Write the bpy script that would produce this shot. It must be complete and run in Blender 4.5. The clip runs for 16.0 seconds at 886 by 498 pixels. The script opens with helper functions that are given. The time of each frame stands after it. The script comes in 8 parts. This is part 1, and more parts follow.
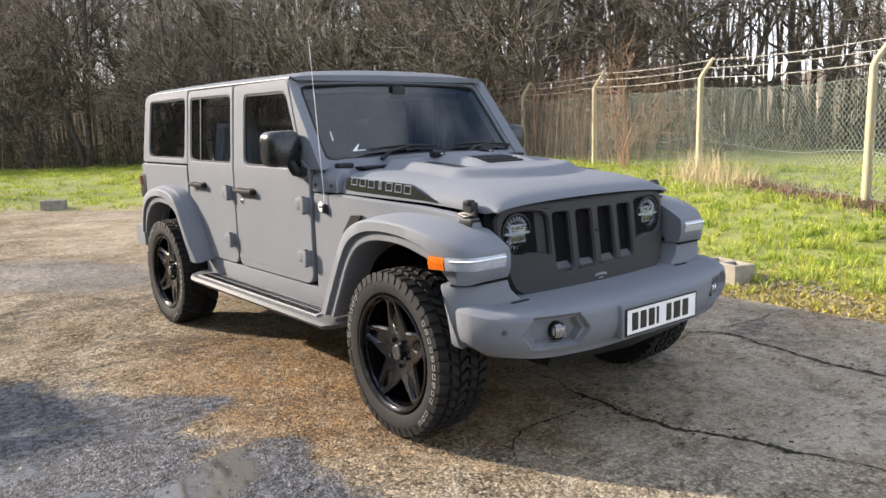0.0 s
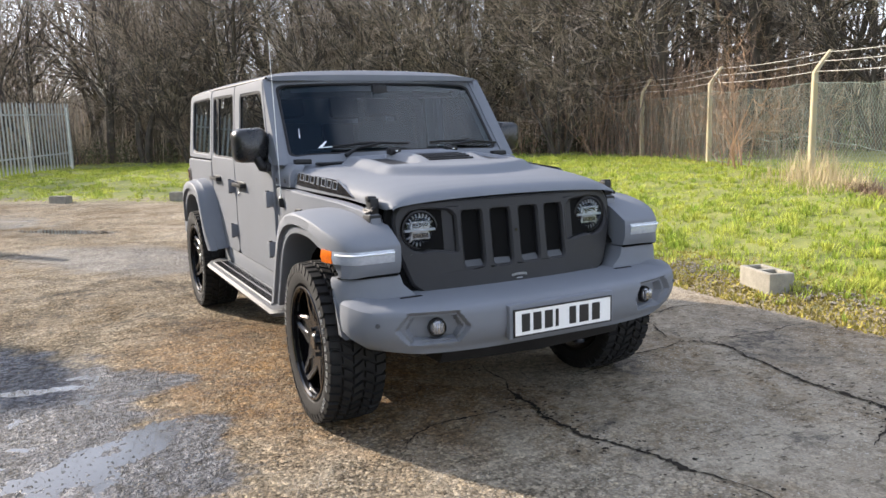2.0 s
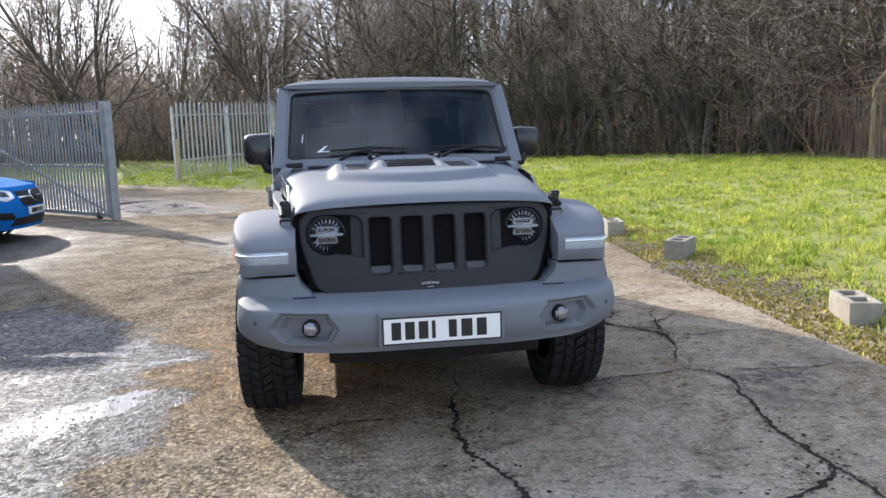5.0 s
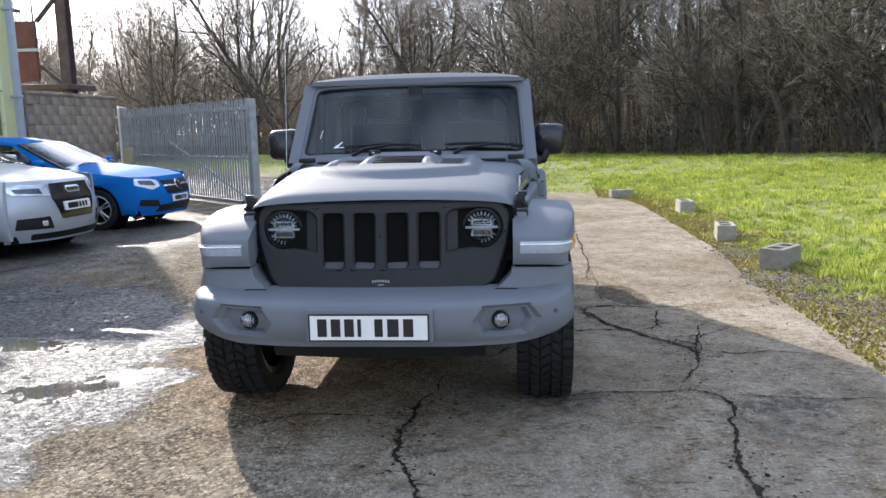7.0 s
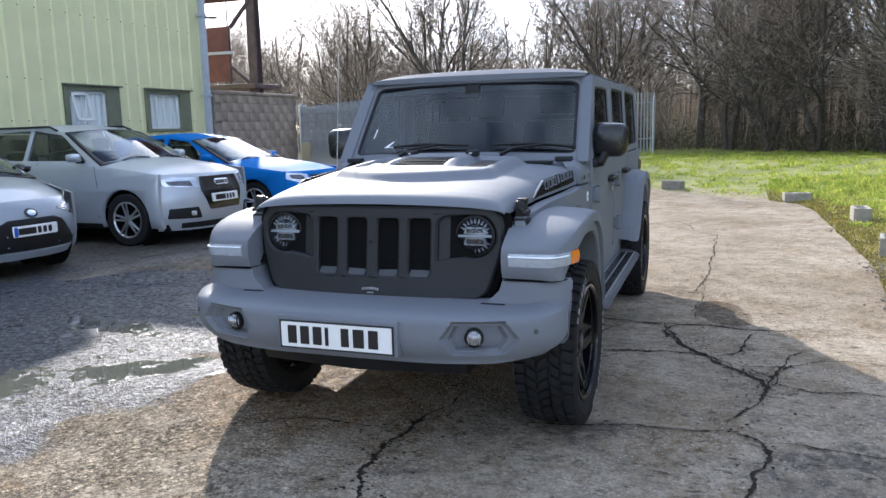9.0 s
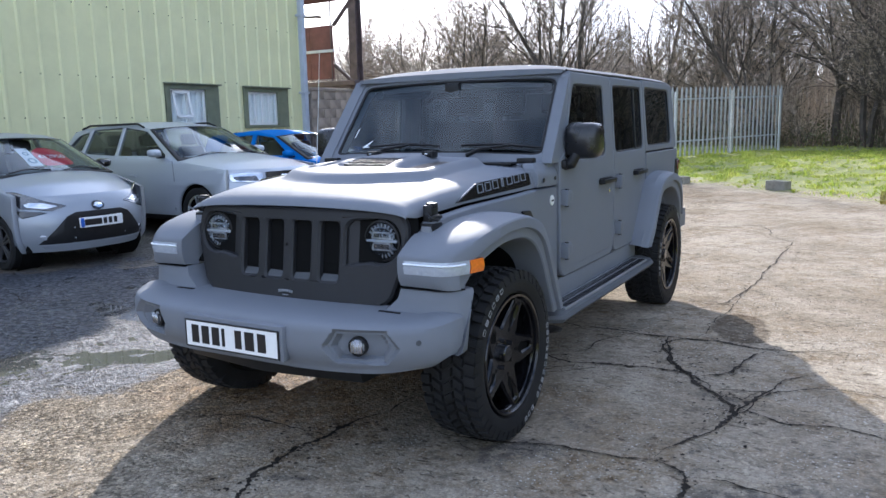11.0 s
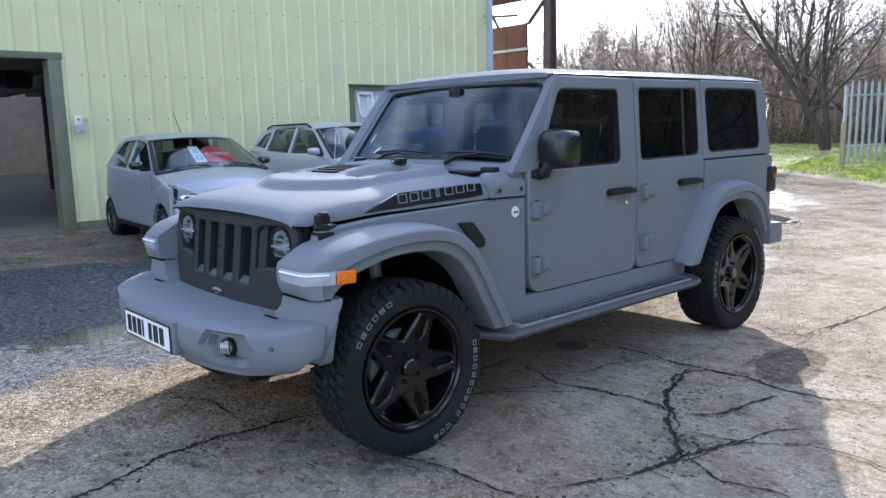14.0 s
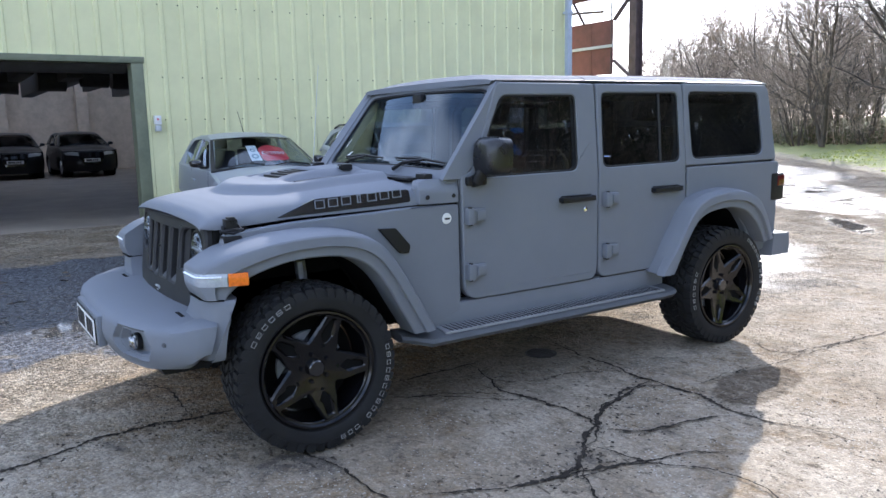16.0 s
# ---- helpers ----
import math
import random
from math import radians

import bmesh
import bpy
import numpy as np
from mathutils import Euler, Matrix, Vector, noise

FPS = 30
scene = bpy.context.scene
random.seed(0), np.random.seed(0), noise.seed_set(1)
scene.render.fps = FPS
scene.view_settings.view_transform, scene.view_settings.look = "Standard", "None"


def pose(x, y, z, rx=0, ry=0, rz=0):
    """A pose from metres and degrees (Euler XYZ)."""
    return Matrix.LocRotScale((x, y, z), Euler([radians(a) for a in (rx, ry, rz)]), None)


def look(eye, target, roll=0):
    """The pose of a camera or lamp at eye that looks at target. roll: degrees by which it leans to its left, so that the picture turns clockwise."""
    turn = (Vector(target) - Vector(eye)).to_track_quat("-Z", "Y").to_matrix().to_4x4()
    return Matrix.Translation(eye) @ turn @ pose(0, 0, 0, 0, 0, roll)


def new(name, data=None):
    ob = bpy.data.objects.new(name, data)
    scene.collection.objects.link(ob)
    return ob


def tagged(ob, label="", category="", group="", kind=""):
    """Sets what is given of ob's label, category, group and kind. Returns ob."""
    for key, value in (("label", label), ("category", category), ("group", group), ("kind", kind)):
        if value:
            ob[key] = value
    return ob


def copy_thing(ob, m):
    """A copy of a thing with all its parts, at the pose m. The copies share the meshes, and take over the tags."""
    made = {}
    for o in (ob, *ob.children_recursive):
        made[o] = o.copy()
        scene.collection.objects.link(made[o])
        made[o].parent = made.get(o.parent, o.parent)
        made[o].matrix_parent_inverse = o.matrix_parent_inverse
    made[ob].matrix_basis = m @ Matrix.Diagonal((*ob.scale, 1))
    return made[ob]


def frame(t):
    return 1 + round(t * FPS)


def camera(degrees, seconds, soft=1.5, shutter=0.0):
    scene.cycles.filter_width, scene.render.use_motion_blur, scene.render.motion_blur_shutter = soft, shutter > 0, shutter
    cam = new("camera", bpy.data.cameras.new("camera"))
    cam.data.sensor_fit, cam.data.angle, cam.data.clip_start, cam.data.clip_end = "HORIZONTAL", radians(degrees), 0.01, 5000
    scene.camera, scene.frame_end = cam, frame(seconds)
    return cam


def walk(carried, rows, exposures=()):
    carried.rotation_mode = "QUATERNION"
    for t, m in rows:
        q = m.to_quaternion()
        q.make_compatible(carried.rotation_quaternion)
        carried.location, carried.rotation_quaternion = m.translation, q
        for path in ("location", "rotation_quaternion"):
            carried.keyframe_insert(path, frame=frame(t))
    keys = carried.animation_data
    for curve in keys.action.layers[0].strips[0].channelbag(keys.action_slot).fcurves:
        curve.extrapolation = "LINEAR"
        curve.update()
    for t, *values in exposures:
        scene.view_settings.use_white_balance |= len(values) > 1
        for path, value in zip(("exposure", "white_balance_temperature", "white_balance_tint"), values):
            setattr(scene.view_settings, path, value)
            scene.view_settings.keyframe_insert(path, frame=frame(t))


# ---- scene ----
cam = camera(60.2, 16.0)
METRES, EYE, TILT, LEAN, TURN = 8.38, 1.458, 0.0, 0.0, -38.9
ROWS = [
    (0.0, 0.0, 0.0, 0.0, -0.26, -9.24, 1.62),
    (0.5, 0.0333, -0.0058, -0.0012, 1.96, -9.23, 1.6),
    (1.0, 0.0674, -0.0054, -0.0014, 4.66, -9.19, 1.59),
    (1.5, 0.1012, 0.0043, -0.0028, 7.86, -9.14, 1.59),
    (2.0, 0.1353, 0.0052, -0.0037, 11.28, -9.08, 1.6),
    (2.5, 0.169, 0.0036, -0.0011, 14.59, -9.05, 1.59),
    (3.0, 0.1967, 0.0177, -0.0026, 17.76, -9.02, 1.56),
    (3.5, 0.227, 0.0299, -0.0018, 20.86, -9.0, 1.56),
    (6.0, 0.3704, 0.1043, -0.0009, 36.49, -8.93, 1.42),
    (6.5, 0.3927, 0.13, -0.0038, 39.99, -8.94, 1.36),
    (7.0, 0.4148, 0.1537, -0.003, 43.7, -8.96, 1.33),
    (7.5, 0.438, 0.1774, -0.0016, 47.52, -8.98, 1.3),
    (8.0, 0.4519, 0.2048, -0.0032, 51.43, -9.0, 1.31),
    (8.5, 0.4578, 0.2309, -0.0027, 55.25, -8.98, 1.31),
    (11.0, 0.505, 0.3687, -0.0013, 68.39, -9.14, 1.29),
    (11.5, 0.5109, 0.397, -0.0041, 71.03, -9.13, 1.28),
    (12.0, 0.5169, 0.4393, -0.0011, 74.24, -9.09, 1.25),
    (12.5, 0.5268, 0.4642, -0.0002, 77.85, -9.03, 1.27),
    (13.0, 0.5399, 0.4923, 0.0023, 81.3, -9.0, 1.28),
    (13.5, 0.5406, 0.5185, 0.0014, 84.28, -9.0, 1.3),
    (14.0, 0.5375, 0.5463, 0.0022, 86.66, -9.05, 1.33),
    (14.5, 0.5418, 0.5773, 0.0013, 88.68, -9.08, 1.29),
    (15.0, 0.5483, 0.6066, 0.005, 90.7, -9.1, 1.27),
    (15.5, 0.5437, 0.6327, 0.0051, 92.89, -9.13, 1.25),
    (16.0, 0.5415, 0.6606, 0.0063, 95.31, -9.12, 1.22),
]
walk(cam, [(t, pose(-2.90, -2.86, EYE, TILT, LEAN, TURN) @ pose(METRES * x, METRES * y, METRES * z, 90 + pitch, roll, yaw)) for t, x, y, z, yaw, pitch, roll in ROWS],
     exposures=((0.0, 1.03, 6750, 14), (3.5, 0.95, 6250, 14), (7.0, 0.88, 6030, 13), (8.5, 0.90, 5900, 13), (11.0, 0.97, 5700, 14), (13.0, 1.10, 5600, 15), (16.0, 1.23, 5600, 15)))

# ---------------------------------------------------------------- sky and sun
SUN_EL, SUN_AZ = 25.0, 31.5          # degrees; azimuth to the left of +y
_az = radians(SUN_AZ)
SUN_DIR = Vector((-math.sin(_az) * math.cos(radians(SUN_EL)), math.cos(_az) * math.cos(radians(SUN_EL)), math.sin(radians(SUN_EL))))
world = bpy.data.worlds.new("sky")
scene.world = world
world.use_nodes = True
_n, _l = world.node_tree.nodes, world.node_tree.links
_n.clear()
_out = _n.new("ShaderNodeOutputWorld")
_bg = _n.new("ShaderNodeBackground")
_bg.inputs["Strength"].default_value = 0.165
_sky = _n.new("ShaderNodeTexSky")
_sky.sky_type = "NISHITA"
_sky.sun_disc = False
_sky.sun_elevation = radians(SUN_EL)
_sky.sun_rotation = radians(-SUN_AZ)
_sky.dust_density = 1.2
_tc = _n.new("ShaderNodeTexCoord")
_mp = _n.new("ShaderNodeMapping")
_mp.inputs["Scale"].default_value = (1.0, 1.0, 2.6)
_nz = _n.new("ShaderNodeTexNoise")
_nz.inputs["Scale"].default_value = 2.6
_nz.inputs["Detail"].default_value = 7.0
_nz.inputs["Roughness"].default_value = 0.58
_cr = _n.new("ShaderNodeValToRGB")
_cr.color_ramp.elements[0].position, _cr.color_ramp.elements[1].position = 0.45, 0.60
_mx = _n.new("ShaderNodeMix")
_mx.data_type = "RGBA"
_cloud = _n.new("ShaderNodeMix")
_cloud.data_type = "RGBA"
_cloud.blend_type = "MIX"
_cloud.inputs[0].default_value = 0.80
_cloud.inputs[7].default_value = (7.2, 7.8, 8.8, 1.0)
_l.new(_tc.outputs["Generated"], _mp.inputs["Vector"])
_l.new(_mp.outputs["Vector"], _nz.inputs["Vector"])
_l.new(_nz.outputs["Fac"], _cr.inputs["Fac"])
_sx = _n.new("ShaderNodeSeparateXYZ")
_l.new(_tc.outputs["Generated"], _sx.inputs[0])
_hz = _n.new("ShaderNodeMapRange")
_hz.inputs["From Min"].default_value, _hz.inputs["From Max"].default_value = 0.50, 0.12
_hz.inputs["To Min"].default_value, _hz.inputs["To Max"].default_value = 0.0, 0.85
_l.new(_sx.outputs["Z"], _hz.inputs["Value"])
_hm = _n.new("ShaderNodeMath")
_hm.operation = "MAXIMUM"
_l.new(_cr.outputs["Color"], _hm.inputs[0])
_l.new(_hz.outputs["Result"], _hm.inputs[1])
_l.new(_hm.outputs[0], _mx.inputs[0])
_l.new(_sky.outputs["Color"], _mx.inputs[6])
_l.new(_sky.outputs["Color"], _cloud.inputs[6])
_l.new(_cloud.outputs[2], _mx.inputs[7])
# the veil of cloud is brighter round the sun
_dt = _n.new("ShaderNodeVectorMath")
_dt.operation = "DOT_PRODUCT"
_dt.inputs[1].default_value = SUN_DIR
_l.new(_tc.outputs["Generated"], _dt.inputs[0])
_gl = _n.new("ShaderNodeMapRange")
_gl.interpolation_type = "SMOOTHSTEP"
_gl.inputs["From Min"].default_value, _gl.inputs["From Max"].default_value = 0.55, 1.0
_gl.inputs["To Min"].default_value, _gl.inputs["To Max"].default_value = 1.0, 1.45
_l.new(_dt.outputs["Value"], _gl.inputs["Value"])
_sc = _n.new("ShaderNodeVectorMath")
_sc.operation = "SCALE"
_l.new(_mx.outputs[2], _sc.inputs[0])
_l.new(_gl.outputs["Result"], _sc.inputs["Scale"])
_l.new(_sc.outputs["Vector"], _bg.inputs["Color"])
_l.new(_bg.outputs["Background"], _out.inputs["Surface"])

_sd = bpy.data.lights.new("sun", "SUN")
_sd.energy, _sd.angle, _sd.color = 5.0, radians(0.6), (1.0, 0.905, 0.755)
sun = new("sun", _sd)
sun.matrix_world = look(SUN_DIR * 60, (0, 0, 0))

# ---------------------------------------------------------------- materials
def mat(name, color, rough=0.5, metal=0.0, var=0.0, scale=8.0, bump=0.0, bscale=60.0, spec=0.5, coat=0.0, island=0.0, objrand=0.0, color2=None, alpha_noise=None):
    """A principled surface with two scales of variation."""
    m = bpy.data.materials.new(name)
    m.use_nodes = True
    n, l = m.node_tree.nodes, m.node_tree.links
    b = n["Principled BSDF"]
    b.inputs["Roughness"].default_value = rough
    b.inputs["Metallic"].default_value = metal
    b.inputs["Specular IOR Level"].default_value = spec
    b.inputs["Coat Weight"].default_value = coat
    b.inputs["Coat Roughness"].default_value = 0.08
    c = (*color, 1.0)
    b.inputs["Base Color"].default_value = c
    src = None
    if var or color2:
        tc = n.new("ShaderNodeTexCoord")
        a = n.new("ShaderNodeTexNoise")
        a.inputs["Scale"].default_value, a.inputs["Detail"].default_value = scale, 8.0
        a.inputs["Roughness"].default_value = 0.65
        l.new(tc.outputs["Object"], a.inputs["Vector"])
        r = n.new("ShaderNodeValToRGB")
        r.color_ramp.elements[0].position, r.color_ramp.elements[1].position = 0.3, 0.72
        c2 = color2 or tuple(min(1, v * (1 + var)) for v in color)
        c1 = color if color2 else tuple(v * (1 - var) for v in color)
        r.color_ramp.elements[0].color, r.color_ramp.elements[1].color = (*c1, 1), (*c2, 1)
        l.new(a.outputs["Fac"], r.inputs["Fac"])
        src = r.outputs["Color"]
        mr = n.new("ShaderNodeMapRange")
        mr.inputs["To Min"].default_value, mr.inputs["To Max"].default_value = max(0.02, rough - 0.08), min(1, rough + 0.08)
        l.new(a.outputs["Fac"], mr.inputs["Value"])
        l.new(mr.outputs["Result"], b.inputs["Roughness"])
    if island or objrand:
        hs = n.new("ShaderNodeHueSaturation")
        mr = n.new("ShaderNodeMapRange")
        amount = island or objrand
        mr.inputs["To Min"].default_value, mr.inputs["To Max"].default_value = 1 - amount, 1 + amount
        if island:
            g = n.new("ShaderNodeNewGeometry")
            l.new(g.outputs["Random Per Island"], mr.inputs["Value"])
        else:
            g = n.new("ShaderNodeObjectInfo")
            l.new(g.outputs["Random"], mr.inputs["Value"])
        l.new(mr.outputs["Result"], hs.inputs["Value"])
        if src:
            l.new(src, hs.inputs["Color"])
        else:
            hs.inputs["Color"].default_value = c
        src = hs.outputs["Color"]
    if src:
        l.new(src, b.inputs["Base Color"])
    if bump:
        tc2 = n.new("ShaderNodeTexCoord")
        k = n.new("ShaderNodeTexNoise")
        k.inputs["Scale"].default_value, k.inputs["Detail"].default_value = bscale, 6.0
        l.new(tc2.outputs["Object"], k.inputs["Vector"])
        bp = n.new("ShaderNodeBump")
        bp.inputs["Strength"].default_value, bp.inputs["Distance"].default_value = bump, 0.01
        l.new(k.outputs["Fac"], bp.inputs["Height"])
        l.new(bp.outputs["Normal"], b.inputs["Normal"])
    return m


def glass_mat(name, tint, gloss=1.45, rough=0.0):
    """Window glass: tinted see-through with a Fresnel gloss."""
    m = bpy.data.materials.new(name)
    m.use_nodes = True
    n, l = m.node_tree.nodes, m.node_tree.links
    n.clear()
    out, mix, tr, gl, fr = (n.new(k) for k in ("ShaderNodeOutputMaterial", "ShaderNodeMixShader", "ShaderNodeBsdfTransparent", "ShaderNodeBsdfGlossy", "ShaderNodeLayerWeight"))
    tr.inputs["Color"].default_value = (*tint, 1)
    gl.inputs["Roughness"].default_value = rough
    gl.inputs["Color"].default_value = (0.86, 0.94, 1.0, 1)
    r0 = ((gloss - 1) / (gloss + 1)) ** 2
    fr.inputs["Blend"].default_value = 0.5
    pw = n.new("ShaderNodeMath")
    pw.operation = "POWER"
    pw.inputs[1].default_value = 5.0
    l.new(fr.outputs["Facing"], pw.inputs[0])
    ma = n.new("ShaderNodeMath")
    ma.operation = "MULTIPLY_ADD"
    ma.inputs[1].default_value, ma.inputs[2].default_value = 1 - r0, r0
    l.new(pw.outputs[0], ma.inputs[0])
    l.new(ma.outputs[0], mix.inputs["Fac"])
    l.new(tr.outputs["BSDF"], mix.inputs[1])
    l.new(gl.outputs["BSDF"], mix.inputs[2])
    l.new(mix.outputs["Shader"], out.inputs["Surface"])
    return m


WRAP = mat("satin_grey_wrap", (0.165, 0.176, 0.197), 0.62, 0.0, var=0.05, scale=3.0, bump=0.012, bscale=900, spec=0.12)
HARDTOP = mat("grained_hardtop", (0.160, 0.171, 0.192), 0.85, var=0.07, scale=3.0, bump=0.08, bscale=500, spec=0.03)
GRILLE_M = mat("satin_black_plastic", (0.024, 0.024, 0.026), 0.52, var=0.12, scale=10, bump=0.03, bscale=500, spec=0.26)
BLACK = mat("matt_black_plastic", (0.014, 0.014, 0.015), 0.45, var=0.2, scale=14, bump=0.05, bscale=300, spec=0.25)
GLOSS_BLACK = mat("gloss_black", (0.008, 0.008, 0.009), 0.12, coat=0.6)
RIM_M = mat("black_alloy", (0.005, 0.005, 0.006), 0.16, metal=0.0, var=0.1, scale=12, coat=0.1, spec=0.35)
RUBBER = mat("tyre_rubber", (0.013, 0.013, 0.0135), 0.72, var=0.35, scale=9, bump=0.10, bscale=160, spec=0.28)
MIRROR_M = mat("mirror_black", (0.012, 0.012, 0.013), 0.28, var=0.15, scale=10)
LINER = mat("wheel_liner", (0.006, 0.006, 0.006), 0.9, var=0.2, spec=0.1)
STEP_M = mat("dark_grey_step_plastic", (0.075, 0.079, 0.085), 0.6, var=0.15, scale=8, bump=0.05, bscale=200, spec=0.3)
STEP_GREY = mat("grey_step_tread", (0.22, 0.225, 0.235), 0.5, var=0.12, scale=12, spec=0.4)
CHROME = mat("chrome", (0.75, 0.76, 0.78), 0.12, metal=1.0)
LAMP_CLEAR = mat("lamp_clear", (0.62, 0.65, 0.70), 0.08, metal=0.55, coat=0.8, var=0.18, scale=60)
LAMP_DARK = mat("lamp_dark", (0.06, 0.062, 0.07), 0.12, metal=0.4, coat=1.0, var=0.5, scale=45)
LAMP_STRIP = mat("lamp_strip", (0.36, 0.39, 0.44), 0.22, metal=0.1, coat=0.3, var=0.15, scale=50)
LAMP_IN = mat("lamp_reflector", (0.30, 0.315, 0.345), 0.2, metal=0.4, var=0.6, scale=38)
ORANGE = mat("amber_lens", (0.75, 0.16, 0.01), 0.18, coat=0.6, var=0.25, scale=70)
FOG_LENS = mat("fog_lens", (0.30, 0.31, 0.34), 0.08, metal=0.4, coat=0.8, var=0.3, scale=60)
RED_LENS = mat("red_lens", (0.09, 0.008, 0.008), 0.15, coat=0.7, var=0.2, scale=50)
WHITE_INK = mat("white_lettering", (0.30, 0.30, 0.29), 0.6, var=0.1)
PLATE_W = mat("number_plate_white", (0.78, 0.78, 0.77), 0.35, var=0.04, scale=20)
PLATE_Y = mat("number_plate_dark_ink", (0.01, 0.01, 0.012), 0.4)
PLATE_B = mat("number_plate_blue", (0.02, 0.10, 0.45), 0.4)
SEAT_M = mat("dark_upholstery", (0.02, 0.02, 0.022), 0.8, var=0.25, scale=20)
GLASS_TINT = glass_mat("tinted_side_glass", (0.27, 0.275, 0.285), 1.9)
GLASS_WS = glass_mat("windscreen_glass", (0.36, 0.45, 0.50), 1.54)
GLASS_CAR = glass_mat("car_glass", (0.62, 0.67, 0.69), 1.48)
GLASS_WIN = glass_mat("window_glass", (0.95, 0.97, 0.97), 1.45)
GLASS_SIDE = glass_mat("car_side_glass", (0.5, 0.52, 0.53), 1.6)
SILVER = mat("silver_paint", (0.29, 0.315, 0.35), 0.34, metal=0.3, coat=0.3)
SILVER2 = mat("warm_silver_paint", (0.42, 0.45, 0.49), 0.34, metal=0.3, coat=0.3)
BLUE = mat("blue_paint", (0.016, 0.15, 0.46), 0.6, metal=0.0, spec=0.015)
DARKCAR = mat("black_paint", (0.006, 0.007, 0.011), 0.3, coat=0.15, spec=0.25, var=0.1)
ALLOY = mat("silver_alloy", (0.55, 0.56, 0.58), 0.3, metal=0.9, var=0.1, scale=20)
CLAD = mat("green_cladding", (0.66, 0.65, 0.375), 0.5, var=0.07, scale=1.6, bump=0.03, bscale=30)
CLAD_DARK = mat("dark_green_trim", (0.15, 0.165, 0.105), 0.55, var=0.2, scale=5, bump=0.05)
GREYTRIM = mat("grey_downpipe", (0.40, 0.44, 0.50), 0.5, var=0.1, scale=6)
WHITE_P = mat("white_plastic", (0.72, 0.72, 0.70), 0.45, var=0.06, scale=9)
CURTAIN = mat("net_curtain", (0.82, 0.82, 0.80), 0.8, var=0.1, scale=12)
SHED_WALL = mat("painted_block_wall", (0.56, 0.45, 0.34), 0.8, var=0.2, scale=2.5, bump=0.1, bscale=20)
SHED_DARK = mat("dark_machinery", (0.03, 0.03, 0.032), 0.6, var=0.4, scale=6)
RUST = mat("rusty_red_sheet", (0.125, 0.046, 0.044), 0.75, var=0.35, scale=2.2, bump=0.12, bscale=25)
STEEL = mat("rusty_steel_section", (0.085, 0.06, 0.058), 0.7, var=0.35, scale=5, bump=0.1, bscale=40)
BRICKW = mat("sooty_blockwork", (0.27, 0.22, 0.175), 0.9, var=0.45, scale=2, bump=0.2, bscale=30, objrand=0.13)
MORTAR = mat("mortar", (0.24, 0.205, 0.17), 0.95, var=0.2, scale=12)
GALV = mat("galvanised_steel", (0.52, 0.54, 0.54), 0.5, metal=0.35, var=0.22, scale=9, bump=0.04, bscale=60)
GALV_DK = mat("weathered_galvanised", (0.30, 0.315, 0.33), 0.55, metal=0.3, var=0.25, scale=7, bump=0.04, bscale=60)
CONC_POST = mat("lichened_concrete", (0.36, 0.32, 0.24), 0.9, color2=(0.41, 0.33, 0.17), scale=6, bump=0.25, bscale=45)
BLOCK_M = mat("grey_concrete_block", (0.27, 0.25, 0.205), 0.92, var=0.28, scale=9, bump=0.35, bscale=70, objrand=0.12)
WIRE = mat("green_coated_wire", (0.17, 0.21, 0.18), 0.5, var=0.2, scale=3)
WIRE_G = mat("galvanised_wire", (0.42, 0.40, 0.36), 0.5, metal=0.4, var=0.3, scale=5)
BARK = mat("winter_bark", (0.045, 0.038, 0.032), 0.9, color2=(0.13, 0.108, 0.085), scale=2.2, bump=0.3, bscale=14, objrand=0.30)
TWIG = mat("winter_twigs", (0.26, 0.205, 0.155), 0.85, color2=(0.50, 0.41, 0.31), scale=0.8, island=0.5)
BRAMBLE = mat("russet_stems", (0.13, 0.078, 0.052), 0.85, color2=(0.28, 0.19, 0.13), scale=1.2, island=0.5)
EVERGREEN = mat("ivy_and_undergrowth", (0.055, 0.064, 0.024), 0.7, color2=(0.135, 0.125, 0.05), scale=1.4, island=0.4)
GRASS_B = mat("grass_blades", (0.150, 0.270, 0.032), 0.6, color2=(0.58, 0.57, 0.13), scale=3.2, island=0.38, spec=0.12)
_tn, _tl = GRASS_B.node_tree.nodes, GRASS_B.node_tree.links
_pb = _tn["Principled BSDF"]
_tb, _tm = _tn.new("ShaderNodeBsdfTranslucent"), _tn.new("ShaderNodeMixShader")
_tm.inputs[0].default_value = 0.42
_tl.new(_pb.inputs["Base Color"].links[0].from_socket, _tb.inputs["Color"])
_tl.new(_pb.outputs["BSDF"], _tm.inputs[1])
_tl.new(_tb.outputs["BSDF"], _tm.inputs[2])
_tl.new(_tm.outputs["Shader"], _tn["Material Output"].inputs["Surface"])
BRIAR_M = mat("dry_briar", (0.22, 0.125, 0.075), 0.8, color2=(0.40, 0.26, 0.16), scale=2, island=0.25)
DRYGRASS = mat("dry_grass", (0.42, 0.33, 0.18), 0.7, color2=(0.56, 0.46, 0.28), scale=2, island=0.25)
MOSS = mat("yellow_moss", (0.40, 0.34, 0.05), 0.9, color2=(0.20, 0.16, 0.06), scale=4, island=0.3, bump=0.2, bscale=90)
GRAVEL = mat("gravel", (0.24, 0.21, 0.165), 0.9, island=0.4, var=0.1)
GRIT = mat("yard_grit", (0.21, 0.185, 0.15), 0.8, var=0.2, scale=30, island=0.6, spec=0.2)
RED_CARD = mat("red_card", (0.62, 0.03, 0.05), 0.5, var=0.05)
WHITE_CARD = mat("white_card", (0.80, 0.82, 0.84), 0.5, var=0.03)
